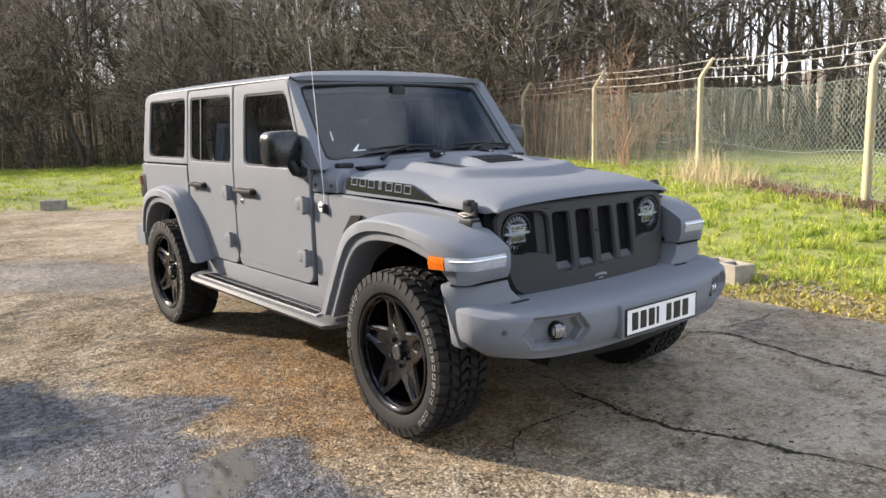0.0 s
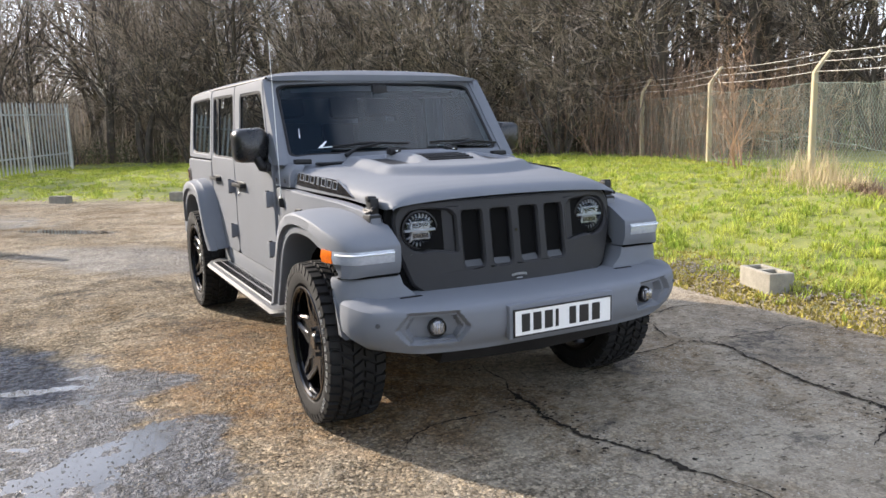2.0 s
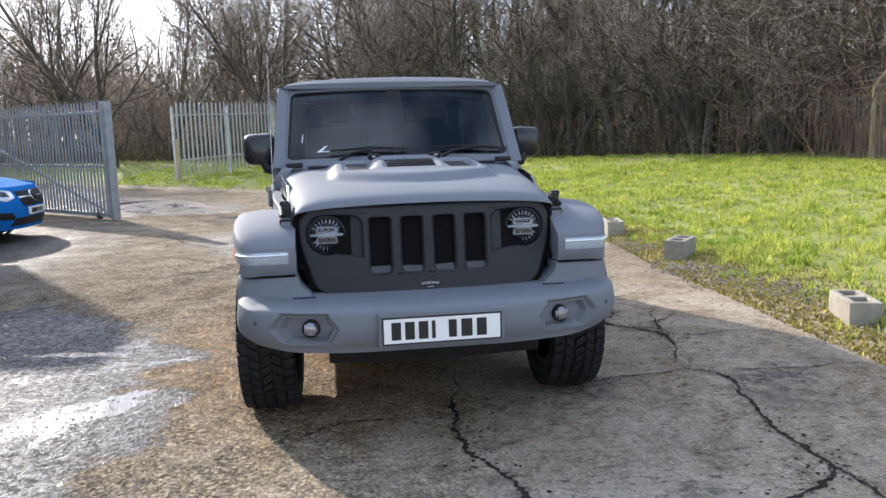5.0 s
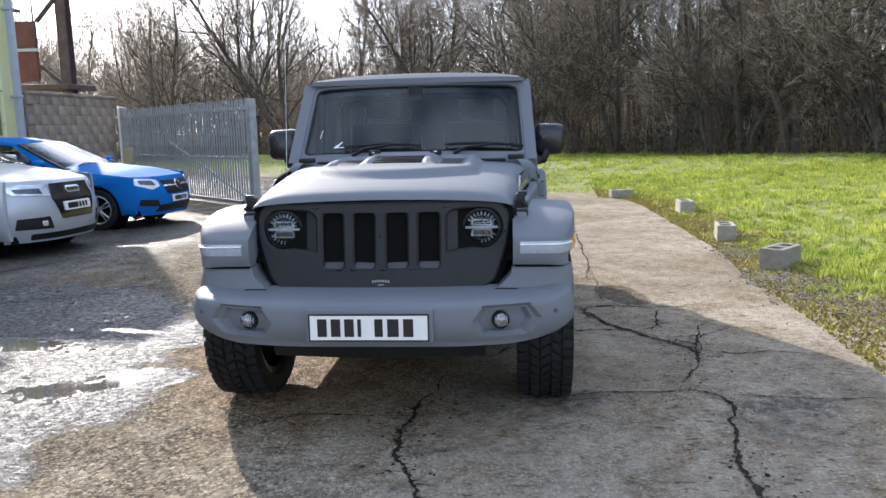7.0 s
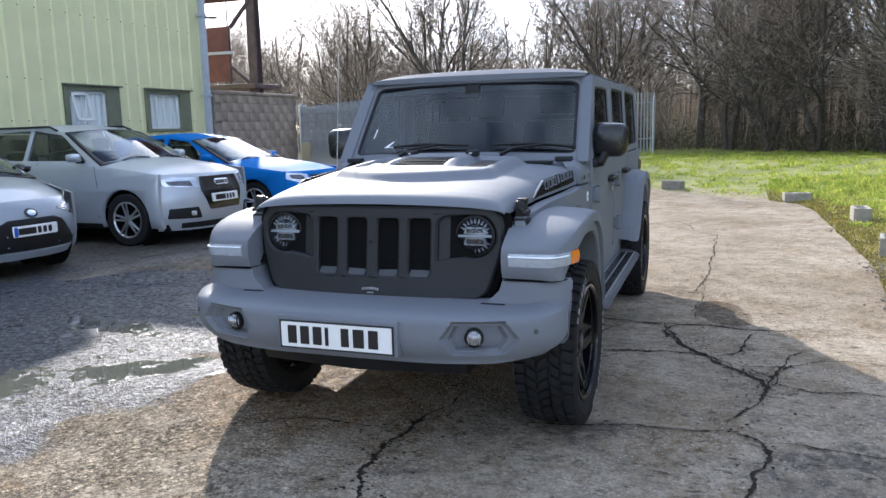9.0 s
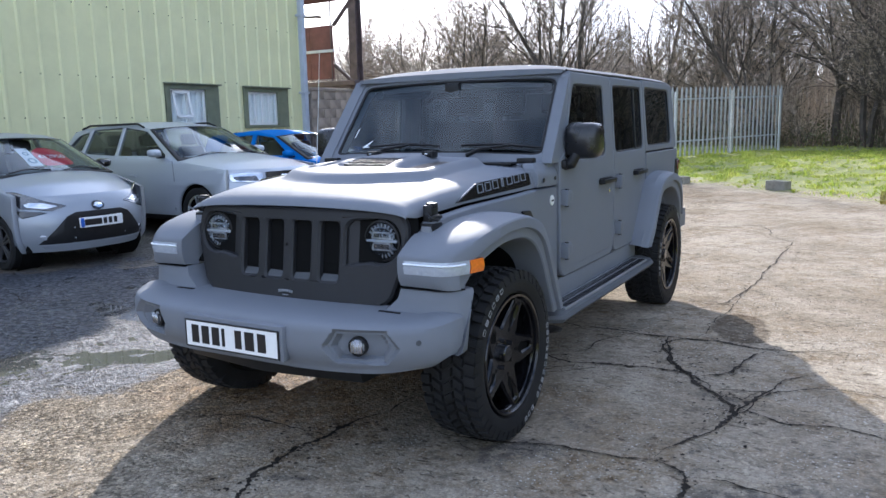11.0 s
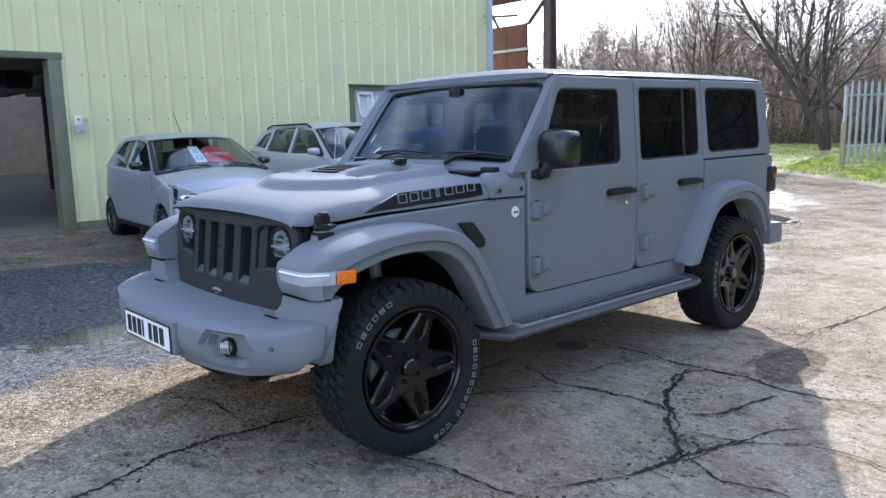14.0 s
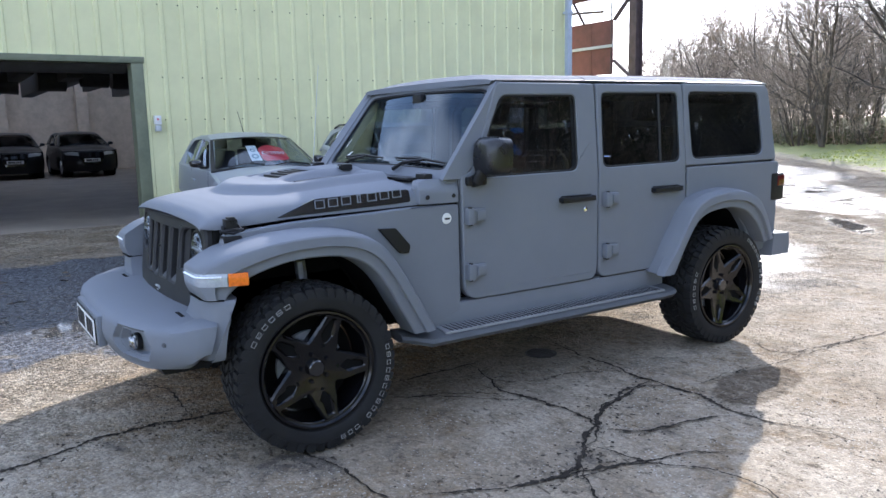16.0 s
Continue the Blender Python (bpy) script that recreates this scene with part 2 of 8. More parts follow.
GREY_INK = mat("grey_print", (0.25, 0.33, 0.38), 0.5)
CRACK = mat("crack_dirt", (0.034, 0.029, 0.024), 0.95, var=0.5, scale=14, bump=0.4, bscale=80, spec=0.05)
HANDLE_DIRT = mat("drain_iron", (0.10, 0.09, 0.085), 0.5, metal=0.6, var=0.3, scale=20)


def ground_mat():
    """Soil and short turf under the blades, brown and mossy in patches."""
    m = mat("turf_soil", (0.105, 0.130, 0.028), 0.95, color2=(0.255, 0.255, 0.065), scale=2.6, bump=0.7, bscale=9)
    # bare brown soil and grit along the edge of the concrete
    n, l = m.node_tree.nodes, m.node_tree.links
    b = n["Principled BSDF"]
    src = b.inputs["Base Color"].links[0].from_socket
    tc, sx, ad, mr, mx = (n.new(k) for k in ("ShaderNodeTexCoord", "ShaderNodeSeparateXYZ", "ShaderNodeMath", "ShaderNodeMapRange", "ShaderNodeMix"))
    nz, fz, rp = (n.new(k) for k in ("ShaderNodeTexNoise", "ShaderNodeTexNoise", "ShaderNodeValToRGB"))
    nz.inputs["Scale"].default_value, nz.inputs["Detail"].default_value = 2.2, 9.0
    fz.inputs["Scale"].default_value, fz.inputs["Detail"].default_value = 38.0, 6.0
    rp.color_ramp.elements[0].position, rp.color_ramp.elements[0].color = 0.36, (0.075, 0.055, 0.032, 1)
    rp.color_ramp.elements[1].position, rp.color_ramp.elements[1].color = 0.64, (0.33, 0.275, 0.165, 1)
    for k in (nz, fz):
        l.new(tc.outputs["Object"], k.inputs["Vector"])
    l.new(tc.outputs["Object"], sx.inputs[0])
    ad.operation = "MULTIPLY_ADD"
    ad.inputs[1].default_value = -2.6
    dt, of, mm = n.new("ShaderNodeVectorMath"), n.new("ShaderNodeMath"), n.new("ShaderNodeMath")
    dt.operation, of.operation, mm.operation = "DOT_PRODUCT", "ADD", "MAXIMUM"
    dt.inputs[1].default_value = (0.69, 0.72, 0.0)
    of.inputs[1].default_value = -7.0
    l.new(tc.outputs["Object"], dt.inputs[0]), l.new(dt.outputs["Value"], of.inputs[0])
    l.new(of.outputs[0], mm.inputs[0]), l.new(sx.outputs["X"], mm.inputs[1])
    l.new(nz.outputs["Fac"], ad.inputs[0]), l.new(mm.outputs[0], ad.inputs[2])
    mr.inputs["From Min"].default_value, mr.inputs["From Max"].default_value = 2.35, 1.85
    l.new(ad.outputs[0], mr.inputs["Value"])
    mx.data_type = "RGBA"
    l.new(fz.outputs["Fac"], rp.inputs["Fac"])
    l.new(mr.outputs["Result"], mx.inputs[0]), l.new(src, mx.inputs[6]), l.new(rp.outputs["Color"], mx.inputs[7])
    l.new(mx.outputs[2], b.inputs["Base Color"])
    return m


def yard_mat():
    """Worn concrete with brown silt, aggregate, oil stains, and wet low spots."""
    m = bpy.data.materials.new("worn_concrete_yard")
    m.use_nodes = True
    n, l = m.node_tree.nodes, m.node_tree.links
    b = n["Principled BSDF"]
    tc = n.new("ShaderNodeTexCoord")

    def tex(scale, detail=8.0, rough=0.6, dist=0.0):
        t = n.new("ShaderNodeTexNoise")
        t.inputs["Scale"].default_value, t.inputs["Detail"].default_value = scale, detail
        t.inputs["Roughness"].default_value, t.inputs["Distortion"].default_value = rough, dist
        l.new(tc.outputs["Object"], t.inputs["Vector"])
        return t.outputs["Fac"]

    def ramp(fac, *stops):
        r = n.new("ShaderNodeValToRGB")
        e = r.color_ramp.elements
        while len(e) < len(stops):
            e.new(0.5)
        for k, (p, c) in zip(e, stops):
            k.position, k.color = p, (*c, 1) if len(c) == 3 else c
        l.new(fac, r.inputs["Fac"])
        return r.outputs["Color"]

    def mix(fac, a, c, blend="MIX"):
        x = n.new("ShaderNodeMix")
        x.data_type, x.blend_type = "RGBA", blend
        if isinstance(fac, float):
            x.inputs[0].default_value = fac
        else:
            l.new(fac, x.inputs[0])
        for s, v in ((6, a), (7, c)):
            if isinstance(v, tuple):
                x.inputs[s].default_value = (*v, 1)
            else:
                l.new(v, x.inputs[s])
        return x.outputs[2]

    def spot(x, y, rx, ry, soft, turn=0.0):
        """A soft-edged patch on the ground, ragged by noise."""
        mp = n.new("ShaderNodeMapping")
        mp.vector_type = "TEXTURE"
        mp.inputs["Location"].default_value = (x, y, 0)
        mp.inputs["Rotation"].default_value = (0, 0, radians(turn))
        mp.inputs["Scale"].default_value = (rx, ry, 1)
        l.new(tc.outputs["Object"], mp.inputs["Vector"])
        ln = n.new("ShaderNodeVectorMath")
        ln.operation = "LENGTH"
        l.new(mp.outputs["Vector"], ln.inputs[0])
        ad = n.new("ShaderNodeMath")
        ad.operation = "MULTIPLY_ADD"
        l.new(tex(1.6, 6.0), ad.inputs[0])
        ad.inputs[1].default_value = -0.9
        l.new(ln.outputs["Value"], ad.inputs[2])
        mr = n.new("ShaderNodeMapRange")
        mr.inputs["From Min"].default_value, mr.inputs["From Max"].default_value = 0.55, 0.55 - soft
        l.new(ad.outputs[0], mr.inputs["Value"])
        return mr.outputs["Result"]

    def pud(x, y, rx, ry, turn):
        """A puddle with a sharp ragged rim and small islands."""
        mp = n.new("ShaderNodeMapping")
        mp.vector_type = "TEXTURE"
        mp.inputs["Location"].default_value = (x, y, 0)
        mp.inputs["Rotation"].default_value = (0, 0, radians(turn))
        mp.inputs["Scale"].default_value = (rx, ry, 1)
        l.new(tc.outputs["Object"], mp.inputs["Vector"])
        ln = n.new("ShaderNodeVectorMath")
        ln.operation = "LENGTH"
        l.new(mp.outputs["Vector"], ln.inputs[0])
        ad = n.new("ShaderNodeMath")
        ad.operation = "MULTIPLY_ADD"
        l.new(tex(7.0, 10.0, 0.72), ad.inputs[0])
        ad.inputs[1].default_value = 4.5
        l.new(ln.outputs["Value"], ad.inputs[2])
        mr = n.new("ShaderNodeMapRange")
        mr.inputs["From Min"].default_value, mr.inputs["From Max"].default_value = 3.27, 3.15
        l.new(ad.outputs[0], mr.inputs["Value"])
        return mr.outputs["Result"]

    def most(*vals):
        a = vals[0]
        for v in vals[1:]:
            x = n.new("ShaderNodeMath")
            x.operation = "MAXIMUM"
            l.new(a, x.inputs[0]), l.new(v, x.inputs[1])
            a = x.outputs[0]
        return a

    def times(a, c):
        x = n.new("ShaderNodeMath")
        x.operation = "MULTIPLY"
        l.new(a, x.inputs[0]), l.new(c, x.inputs[1])
        return x.outputs[0]

    base = ramp(tex(0.45, 9.0, 0.62), (0.34, (0.215, 0.175, 0.126)), (0.5, (0.298, 0.256, 0.198)), (0.66, (0.362, 0.316, 0.248)))
    silt = ramp(tex(1.1, 10.0, 0.72, 0.4), (0.44, (0, 0, 0)), (0.61, (1, 1, 1)))
    col = mix(times(silt, ramp(tex(11.0, 8.0, 0.75), (0.42, (0.1, 0.1, 0.1)), (0.58, (0.9, 0.9, 0.9)))), base, (0.165, 0.118, 0.068))
    def stones(scale):
        v = n.new("ShaderNodeTexVoronoi")
        v.inputs["Scale"].default_value = scale
        wv = n.new("ShaderNodeTexNoise")
        wv.inputs["Scale"].default_value = scale * 1.3
        wm = n.new("ShaderNodeMix")
        wm.data_type = "VECTOR"
        wm.inputs[0].default_value = 0.012
        l.new(tc.outputs["Object"], wv.inputs["Vector"])
        l.new(tc.outputs["Object"], wm.inputs[4]), l.new(wv.outputs["Color"], wm.inputs[5])
        l.new(wm.outputs[1], v.inputs["Vector"])
        return v.outputs["Distance"], v.outputs["Color"]

    sx = n.new("ShaderNodeSeparateXYZ")
    l.new(tc.outputs["Object"], sx.inputs[0])
    ax = n.new("ShaderNodeMath")
    ax.operation = "MULTIPLY_ADD"
    l.new(tex(0.8, 6.0), ax.inputs[0])
    ax.inputs[1].default_value = 2.2
    l.new(sx.outputs["X"], ax.inputs[2])
    gm = n.new("ShaderNodeMapRange")         # scabbed and gritty to the west, trowelled and smoother to the east
    gm.inputs["From Min"].default_value, gm.inputs["From Max"].default_value = 1.7, 0.2
    gm.inputs["To Min"].default_value, gm.inputs["To Max"].default_value = 0.30, 1.0
    l.new(ax.outputs[0], gm.inputs["Value"])
    gritty = times(gm.outputs["Result"], ramp(tex(2.7, 6.0, 0.7), (0.35, (0.45, 0.45, 0.45)), (0.58, (1, 1, 1))))
    agg, tone = stones(62.0)
    pits = tex(22.0, 7.0, 0.70, 0.6)
    fine = tex(95.0, 3.0, 0.6)
    col = mix(times(gritty, ramp(pits, (0.0, (0.9, 0.9, 0.9)), (1.0, (0.9, 0.9, 0.9)))), col, mix(1.0, col, ramp(pits, (0.33, (0.20, 0.18, 0.16)), (0.42, (0.85, 0.84, 0.82)), (0.54, (1.15, 1.15, 1.14)), (0.68, (1.55, 1.53, 1.48))), "MULTIPLY"))
    col = mix(gritty, col, mix(0.9, col, ramp(tone, (0.08, (0.35, 0.34, 0.32)), (0.5, (1.08, 1.08, 1.08)), (0.92, (2.2, 2.15, 2.05))), "MULTIPLY"))
    col = mix(gritty, col, mix(0.7, col, ramp(agg, (0.25, (1.12, 1.12, 1.12)), (0.55, (0.92, 0.92, 0.92)), (0.85, (0.26, 0.24, 0.22))), "MULTIPLY"))
    col = mix(0.45, col, ramp(fine, (0.32, (0.60, 0.59, 0.57)), (0.5, (1.0, 1.0, 1.0)), (0.68, (1.4, 1.38, 1.35))), "MULTIPLY")
    scuff = times(ramp(tex(3.4, 12.0, 0.78, 0.3), (0.47, (0, 0, 0)), (0.56, (1, 1, 1))), ramp(tex(17.0, 8.0, 0.75), (0.42, (0.1, 0.1, 0.1)), (0.56, (0.85, 0.85, 0.85))))
    col = mix(scuff, col, mix(0.8, col, (0.46, 0.44, 0.42), "MULTIPLY"))
    stain = times(ramp(tex(1.5, 10.0, 0.75, 0.5), (0.50, (0, 0, 0)), (0.60, (1, 1, 1))), ramp(tex(13.0, 8.0, 0.78), (0.40, (0.15, 0.15, 0.15)), (0.54, (1, 1, 1))))
    col = mix(times(times(stain, ramp(tex(0.9, 4.0), (0.35, (0.75, 0.75, 0.75)), (0.65, (1, 1, 1)))), most(spot(2.4, -0.5, 0.75, 1.3, 0.4), spot(0.42, -1.02, 0.42, 0.20, 0.25, -20), spot(1.75, 0.75, 0.30, 0.7, 0.4), spot(0.9, -0.2, 0.6, 0.25, 0.4), spot(0.75, -1.35, 0.42, 0.16, 0.3, -20), spot(1.70, 1.25, 0.16, 0.36, 0.4), spot(1.68, 0.20, 0.10, 0.36, 0.4), spot(0.21, -0.92, 0.16, 0.30, 0.4, -15), spot(1.15, 0.33, 0.30, 0.13, 0.4), spot(-1.0, 4.0, 3.0, 4.0, 0.6))), col, (0.075, 0.068, 0.060))
    # flakes and short scars chipped out of the surface
    mp_ = n.new("ShaderNodeMapping")
    mp_.inputs["Scale"].default_value = (1.0, 2.3, 1.0)
    mp_.inputs["Rotation"].default_value = (0, 0, 0.35)
    l.new(tc.outputs["Object"], mp_.inputs["Vector"])
    fk = n.new("ShaderNodeTexNoise")
    fk.inputs["Scale"].default_value, fk.inputs["Detail"].default_value, fk.inputs["Roughness"].default_value = 12.0, 5.0, 0.62
    l.new(mp_.outputs["Vector"], fk.inputs["Vector"])
    flake = times(ramp(fk.outputs["Fac"], (0.585, (0, 0, 0)), (0.625, (1, 1, 1))), ramp(tex(1.9, 5.0, 0.6), (0.40, (0.15, 0.15, 0.15)), (0.55, (1, 1, 1))))
    col = mix(flake, col, mix(0.9, col, (0.34, 0.33, 0.32), "MULTIPLY"))
    chip = times(ramp(tex(58.0, 2.0, 0.5), (0.635, (0, 0, 0)), (0.67, (1, 1, 1))), ramp(tex(2.4, 4.0, 0.6), (0.45, (0.1, 0.1, 0.1)), (0.6, (1, 1, 1))))
    col = mix(chip, col, (0.46, 0.43, 0.38))
    worn = times(spot(1.56, 2.40, 0.22, 0.44, 0.12, 10), ramp(tex(16.0, 8.0, 0.75), (0.36, (0.35, 0.35, 0.35)), (0.52, (0.95, 0.95, 0.95))))
    col = mix(worn, col, mix(0.95, col, (0.34, 0.32, 0.30), "MULTIPLY"))
    mud = times(spot(-0.75, 0.9, 1.1, 1.9, 0.5, 15), ramp(tex(6.0, 9.0, 0.75), (0.40, (0.2, 0.2, 0.2)), (0.56, (1, 1, 1))))
    col = mix(mud, col, mix(0.9, col, (0.98, 0.62, 0.25), "MULTIPLY"))
    # the first spot also darkens the ground that lies in the shed's shade
    damp = most(spot(-5.6, 5.5, 2.6, 6.0, 0.5, 0), spot(-3.70, -0.1, 2.35, 3.2, 0.08), spot(-6.2, 14.3, 6.0, 1.7, 0.3, -42), spot(-1.2, 6.0, 1.0, 2.2, 0.4, 30), spot(-5.0, -3.5, 2.6, 4.0, 0.4), spot(-9.5, 19.5, 5.0, 1.6, 0.3, -42))
    wetn = tex(2.1, 10.0, 0.70, 0.4)
    wet = most(times(damp, ramp(wetn, (0.34, (0.82, 0.82, 0.82)), (0.58, (1, 1, 1)))), times(mud, ramp(wetn, (0.36, (0.35, 0.35, 0.35)), (0.64, (0.75, 0.75, 0.75)))))
    pool = most(times(spot(-6.2, 14.3, 6.0, 1.7, 0.3, -42), ramp(wetn, (0.530, (0, 0, 0)), (0.555, (1, 1, 1)))), pud(-1.98, -0.02, 0.24, 0.20, 25), pud(-1.70, 0.16, 0.15, 0.22, -25), pud(-2.18, 1.26, 0.34, 0.05, -10), pud(-2.45, -0.5, 0.26, 0.36, 20), pud(-2.9, 0.9, 0.5, 0.16, -10), pud(-1.75, 9.4, 0.9, 0.2, -45), pud(-1.62, 0.95, 0.12, 0.03, 10), pud(-3.1, -1.4, 0.4, 0.3, 30))
    wet = most(wet, pool)
    patch = spot(-3.70, -0.1, 2.35, 3.2, 0.08)
    # wet asphalt; the blue in its colour imitates the reflected sky
    col = mix(patch, col, ramp(pits, (0.37, (0.010, 0.010, 0.012)), (0.46, (0.060, 0.064, 0.075)), (0.60, (0.21, 0.22, 0.25))))
    # dark asphalt; by the parked cars it also paints in the shed's shade
    asphalt_and_shade = times(most(spot(-6.0, 5.0, 3.4, 6.5, 0.35, 0), spot(-4.6, -0.6, 3.2, 3.6, 0.3, 0)), ramp(tex(2.4, 8.0, 0.7), (0.36, (0.45, 0.45, 0.45)), (0.60, (1, 1, 1))))
    col = mix(asphalt_and_shade, col, mix(0.9, col, (0.66, 0.65, 0.65), "MULTIPLY"))
    # wetness darkens; the bluish cast paints in a reflection of the sky
    col = mix(wet, col, mix(0.95, col, (0.36, 0.39, 0.45), "MULTIPLY"))
    pool = most(pool, times(patch, ramp(tex(4.6, 10.0, 0.72, 0.3), (0.585, (0, 0, 0)), (0.605, (1, 1, 1)))))
    col = mix(pool, col, (0.050, 0.048, 0.045))
    l.new(col, b.inputs["Base Color"])
    rr = n.new("ShaderNodeMapRange")
    rr.inputs["To Min"].default_value, rr.inputs["To Max"].default_value = 0.92, 0.36
    l.new(times(wet, ramp(pits, (0.40, (0.25, 0.25, 0.25)), (0.60, (1, 1, 1)))), rr.inputs["Value"])
    rp = n.new("ShaderNodeMix")
    rp.inputs[3].default_value = 0.05
    l.new(pool, rp.inputs[0]), l.new(rr.outputs["Result"], rp.inputs[2])
    l.new(rp.outputs[0], b.inputs["Roughness"])
    sp = n.new("ShaderNodeMapRange")
    sp.inputs["To Min"].default_value, sp.inputs["To Max"].default_value = 0.05, 0.42
    l.new(wet, sp.inputs["Value"])
    l.new(sp.outputs["Result"], b.inputs["Specular IOR Level"])
    rough_h = n.new("ShaderNodeMath")
    rough_h.operation = "MULTIPLY_ADD"
    l.new(tex(8.0, 6.0, 0.7), rough_h.inputs[0])
    rough_h.inputs[1].default_value = 1.1
    l.new(pits, rough_h.inputs[2])
    h = n.new("ShaderNodeMath")
    h.operation = "MULTIPLY_ADD"
    l.new(agg, h.inputs[0])
    h.inputs[1].default_value = -0.42
    l.new(rough_h.outputs[0], h.inputs[2])
    bp = n.new("ShaderNodeBump")
    bp.inputs["Distance"].default_value = 0.070
    bs = n.new("ShaderNodeMapRange")
    bs.inputs["To Min"].default_value, bs.inputs["To Max"].default_value = 1.0, 0.0
    l.new(pool, bs.inputs["Value"])
    bq = n.new("ShaderNodeMapRange")
    bq.inputs["To Min"].default_value, bq.inputs["To Max"].default_value = 1.0, 0.8
    l.new(wet, bq.inputs["Value"])
    l.new(times(times(bs.outputs["Result"], bq.outputs["Result"]), gritty), bp.inputs["Strength"])
    l.new(h.outputs[0], bp.inputs["Height"])
    l.new(bp.outputs["Normal"], b.inputs["Normal"])
    return m


TURF, YARD = ground_mat(), yard_mat()

# ---------------------------------------------------------------- mesh tools
def finish(ob, smooth):
    me = ob.data
    if smooth:
        me.shade_smooth()
        me.set_sharp_from_angle(angle=radians(smooth))
    return ob


def part(name, data, material, parent=None, label="", smooth=38):
    """Links a bmesh, or (verts, faces), as one mesh object, under parent if one is given."""
    me = bpy.data.meshes.new(name)
    if isinstance(data, tuple):
        me.from_pydata([tuple(v) for v in data[0]], [], [tuple(f) for f in data[1]])
        bm = bmesh.new()
        bm.from_mesh(me)
        bmesh.ops.recalc_face_normals(bm, faces=bm.faces)
        bm.to_mesh(me)
        bm.free()
    else:
        data.to_mesh(me)
        data.free()
    me.materials.append(material)
    ob = new(name, me)
    if parent:
        ob.parent = parent
    if label:
        ob["label"] = label
    return finish(ob, smooth)


def soup(name, verts, faces, material, parent=None, label=""):
    """A large mesh straight from arrays."""
    me = bpy.data.meshes.new(name)
    me.from_pydata(verts, [], faces)
    me.materials.append(material)
    ob = new(name, me)
    if parent:
        ob.parent = parent
    if label:
        ob["label"] = label
    return ob


def thing(name, m, label, category, group="", kind=""):
    ob = new(name)
    ob.empty_display_size = 0.1
    ob.matrix_world = m
    return tagged(ob, label, category, group, kind)


def join(*sets):
    V, F = [], []
    for v, f in sets:
        k = len(V)
        V += [tuple(p) for p in v]
        F += [tuple(i + k for i in q) for q in f]
    return V, F


def moved(vf, m):
    return [tuple(m @ Vector(p)) for p in vf[0]], vf[1]



def box(x0, x1, y0, y1, z0, z1, b=0.006):
    """A box with chamfered edges."""
    b = min(b, (x1 - x0) / 2.2, (y1 - y0) / 2.2, (z1 - z0) / 2.2)
    bm = bmesh.new()
    bmesh.ops.create_cube(bm, size=1.0)
    for v in bm.verts:
        v.co = ((x0 + x1) / 2 + v.co.x * (x1 - x0), (y0 + y1) / 2 + v.co.y * (y1 - y0), (z0 + z1) / 2 + v.co.z * (z1 - z0))
    if b > 0.0005:
        bmesh.ops.bevel(bm, geom=bm.edges[:], offset=b, segments=2 if b > 0.004 else 1, affect="EDGES", profile=0.6)
    bm.verts.ensure_lookup_table()
    out = [tuple(v.co) for v in bm.verts], [tuple(v.index for v in f.verts) for f in bm.faces]
    bm.free()
    return out


def plainbox(x0, x1, y0, y1, z0, z1):
    V = [(x, y, z) for z in (z0, z1) for y in (y0, y1) for x in (x0, x1)]
    return V, [(0, 2, 3, 1), (4, 5, 7, 6), (0, 1, 5, 4), (2, 6, 7, 3), (0, 4, 6, 2), (1, 3, 7, 5)]


def loft(rings, closed=True, caps=True):
    n = len(rings[0])
    V = [tuple(p) for r in rings for p in r]
    F = []
    for i in range(len(rings) - 1):
        for j in range(n if closed else n - 1):
            a, b2 = i * n + j, i * n + (j + 1) % n
            F.append((a, b2, b2 + n, a + n))
    if caps and closed:
        F += [tuple(range(n)), tuple(range((len(rings) - 1) * n, len(rings) * n))]
    return V, F


def tube(points, radius, n=8, caps=True):
    """A round bar along points; radius one number or one a point."""
    pts = [Vector(p) for p in points]
    rs = radius if isinstance(radius, (list, tuple)) else [radius] * len(pts)
    rings, side = [], None
    for i, p in enumerate(pts):
        d = (pts[min(i + 1, len(pts) - 1)] - pts[max(i - 1, 0)]).normalized()
        if side is None:
            side = d.orthogonal().normalized()
        side = (side - d * side.dot(d)).normalized()
        up = d.cross(side)
        rings.append([p + rs[i] * (math.cos(a) * side + math.sin(a) * up) for a in (2 * math.pi * k / n for k in range(n))])
    return loft(rings, True, caps)


def lathe(profile, n=48, axis="x"):
    """Turns (radius, height) about an axis."""
    rings = []
    for r, h in profile:
        ring = []
        for k in range(n):
            a = 2 * math.pi * k / n
            c, s = r * math.cos(a), r * math.sin(a)
            ring.append({"x": (h, c, s), "y": (c, h, s), "z": (c, s, h)}[axis])
        rings.append(ring)
    return loft(rings, True, False)


def rounded(pts, r=0.03, n=4):
    """A polygon with rounded corners; a point may carry its own radius."""
    out = []
    P = [Vector(p[:2]) for p in pts]
    for i, p in enumerate(P):
        rad = pts[i][2] if len(pts[i]) > 2 else r
        a, c = P[i - 1] - p, P[(i + 1) % len(P)] - p
        rad = min(rad, a.length * 0.45, c.length * 0.45)
        if rad < 1e-4:
            out.append(tuple(p))
            continue
        a, c = p + a.normalized() * rad, p + c.normalized() * rad
        for k in range(n + 1):
            t = k / n
            out.append(tuple((1 - t) ** 2 * a + 2 * t * (1 - t) * p + t * t * c))
    return out


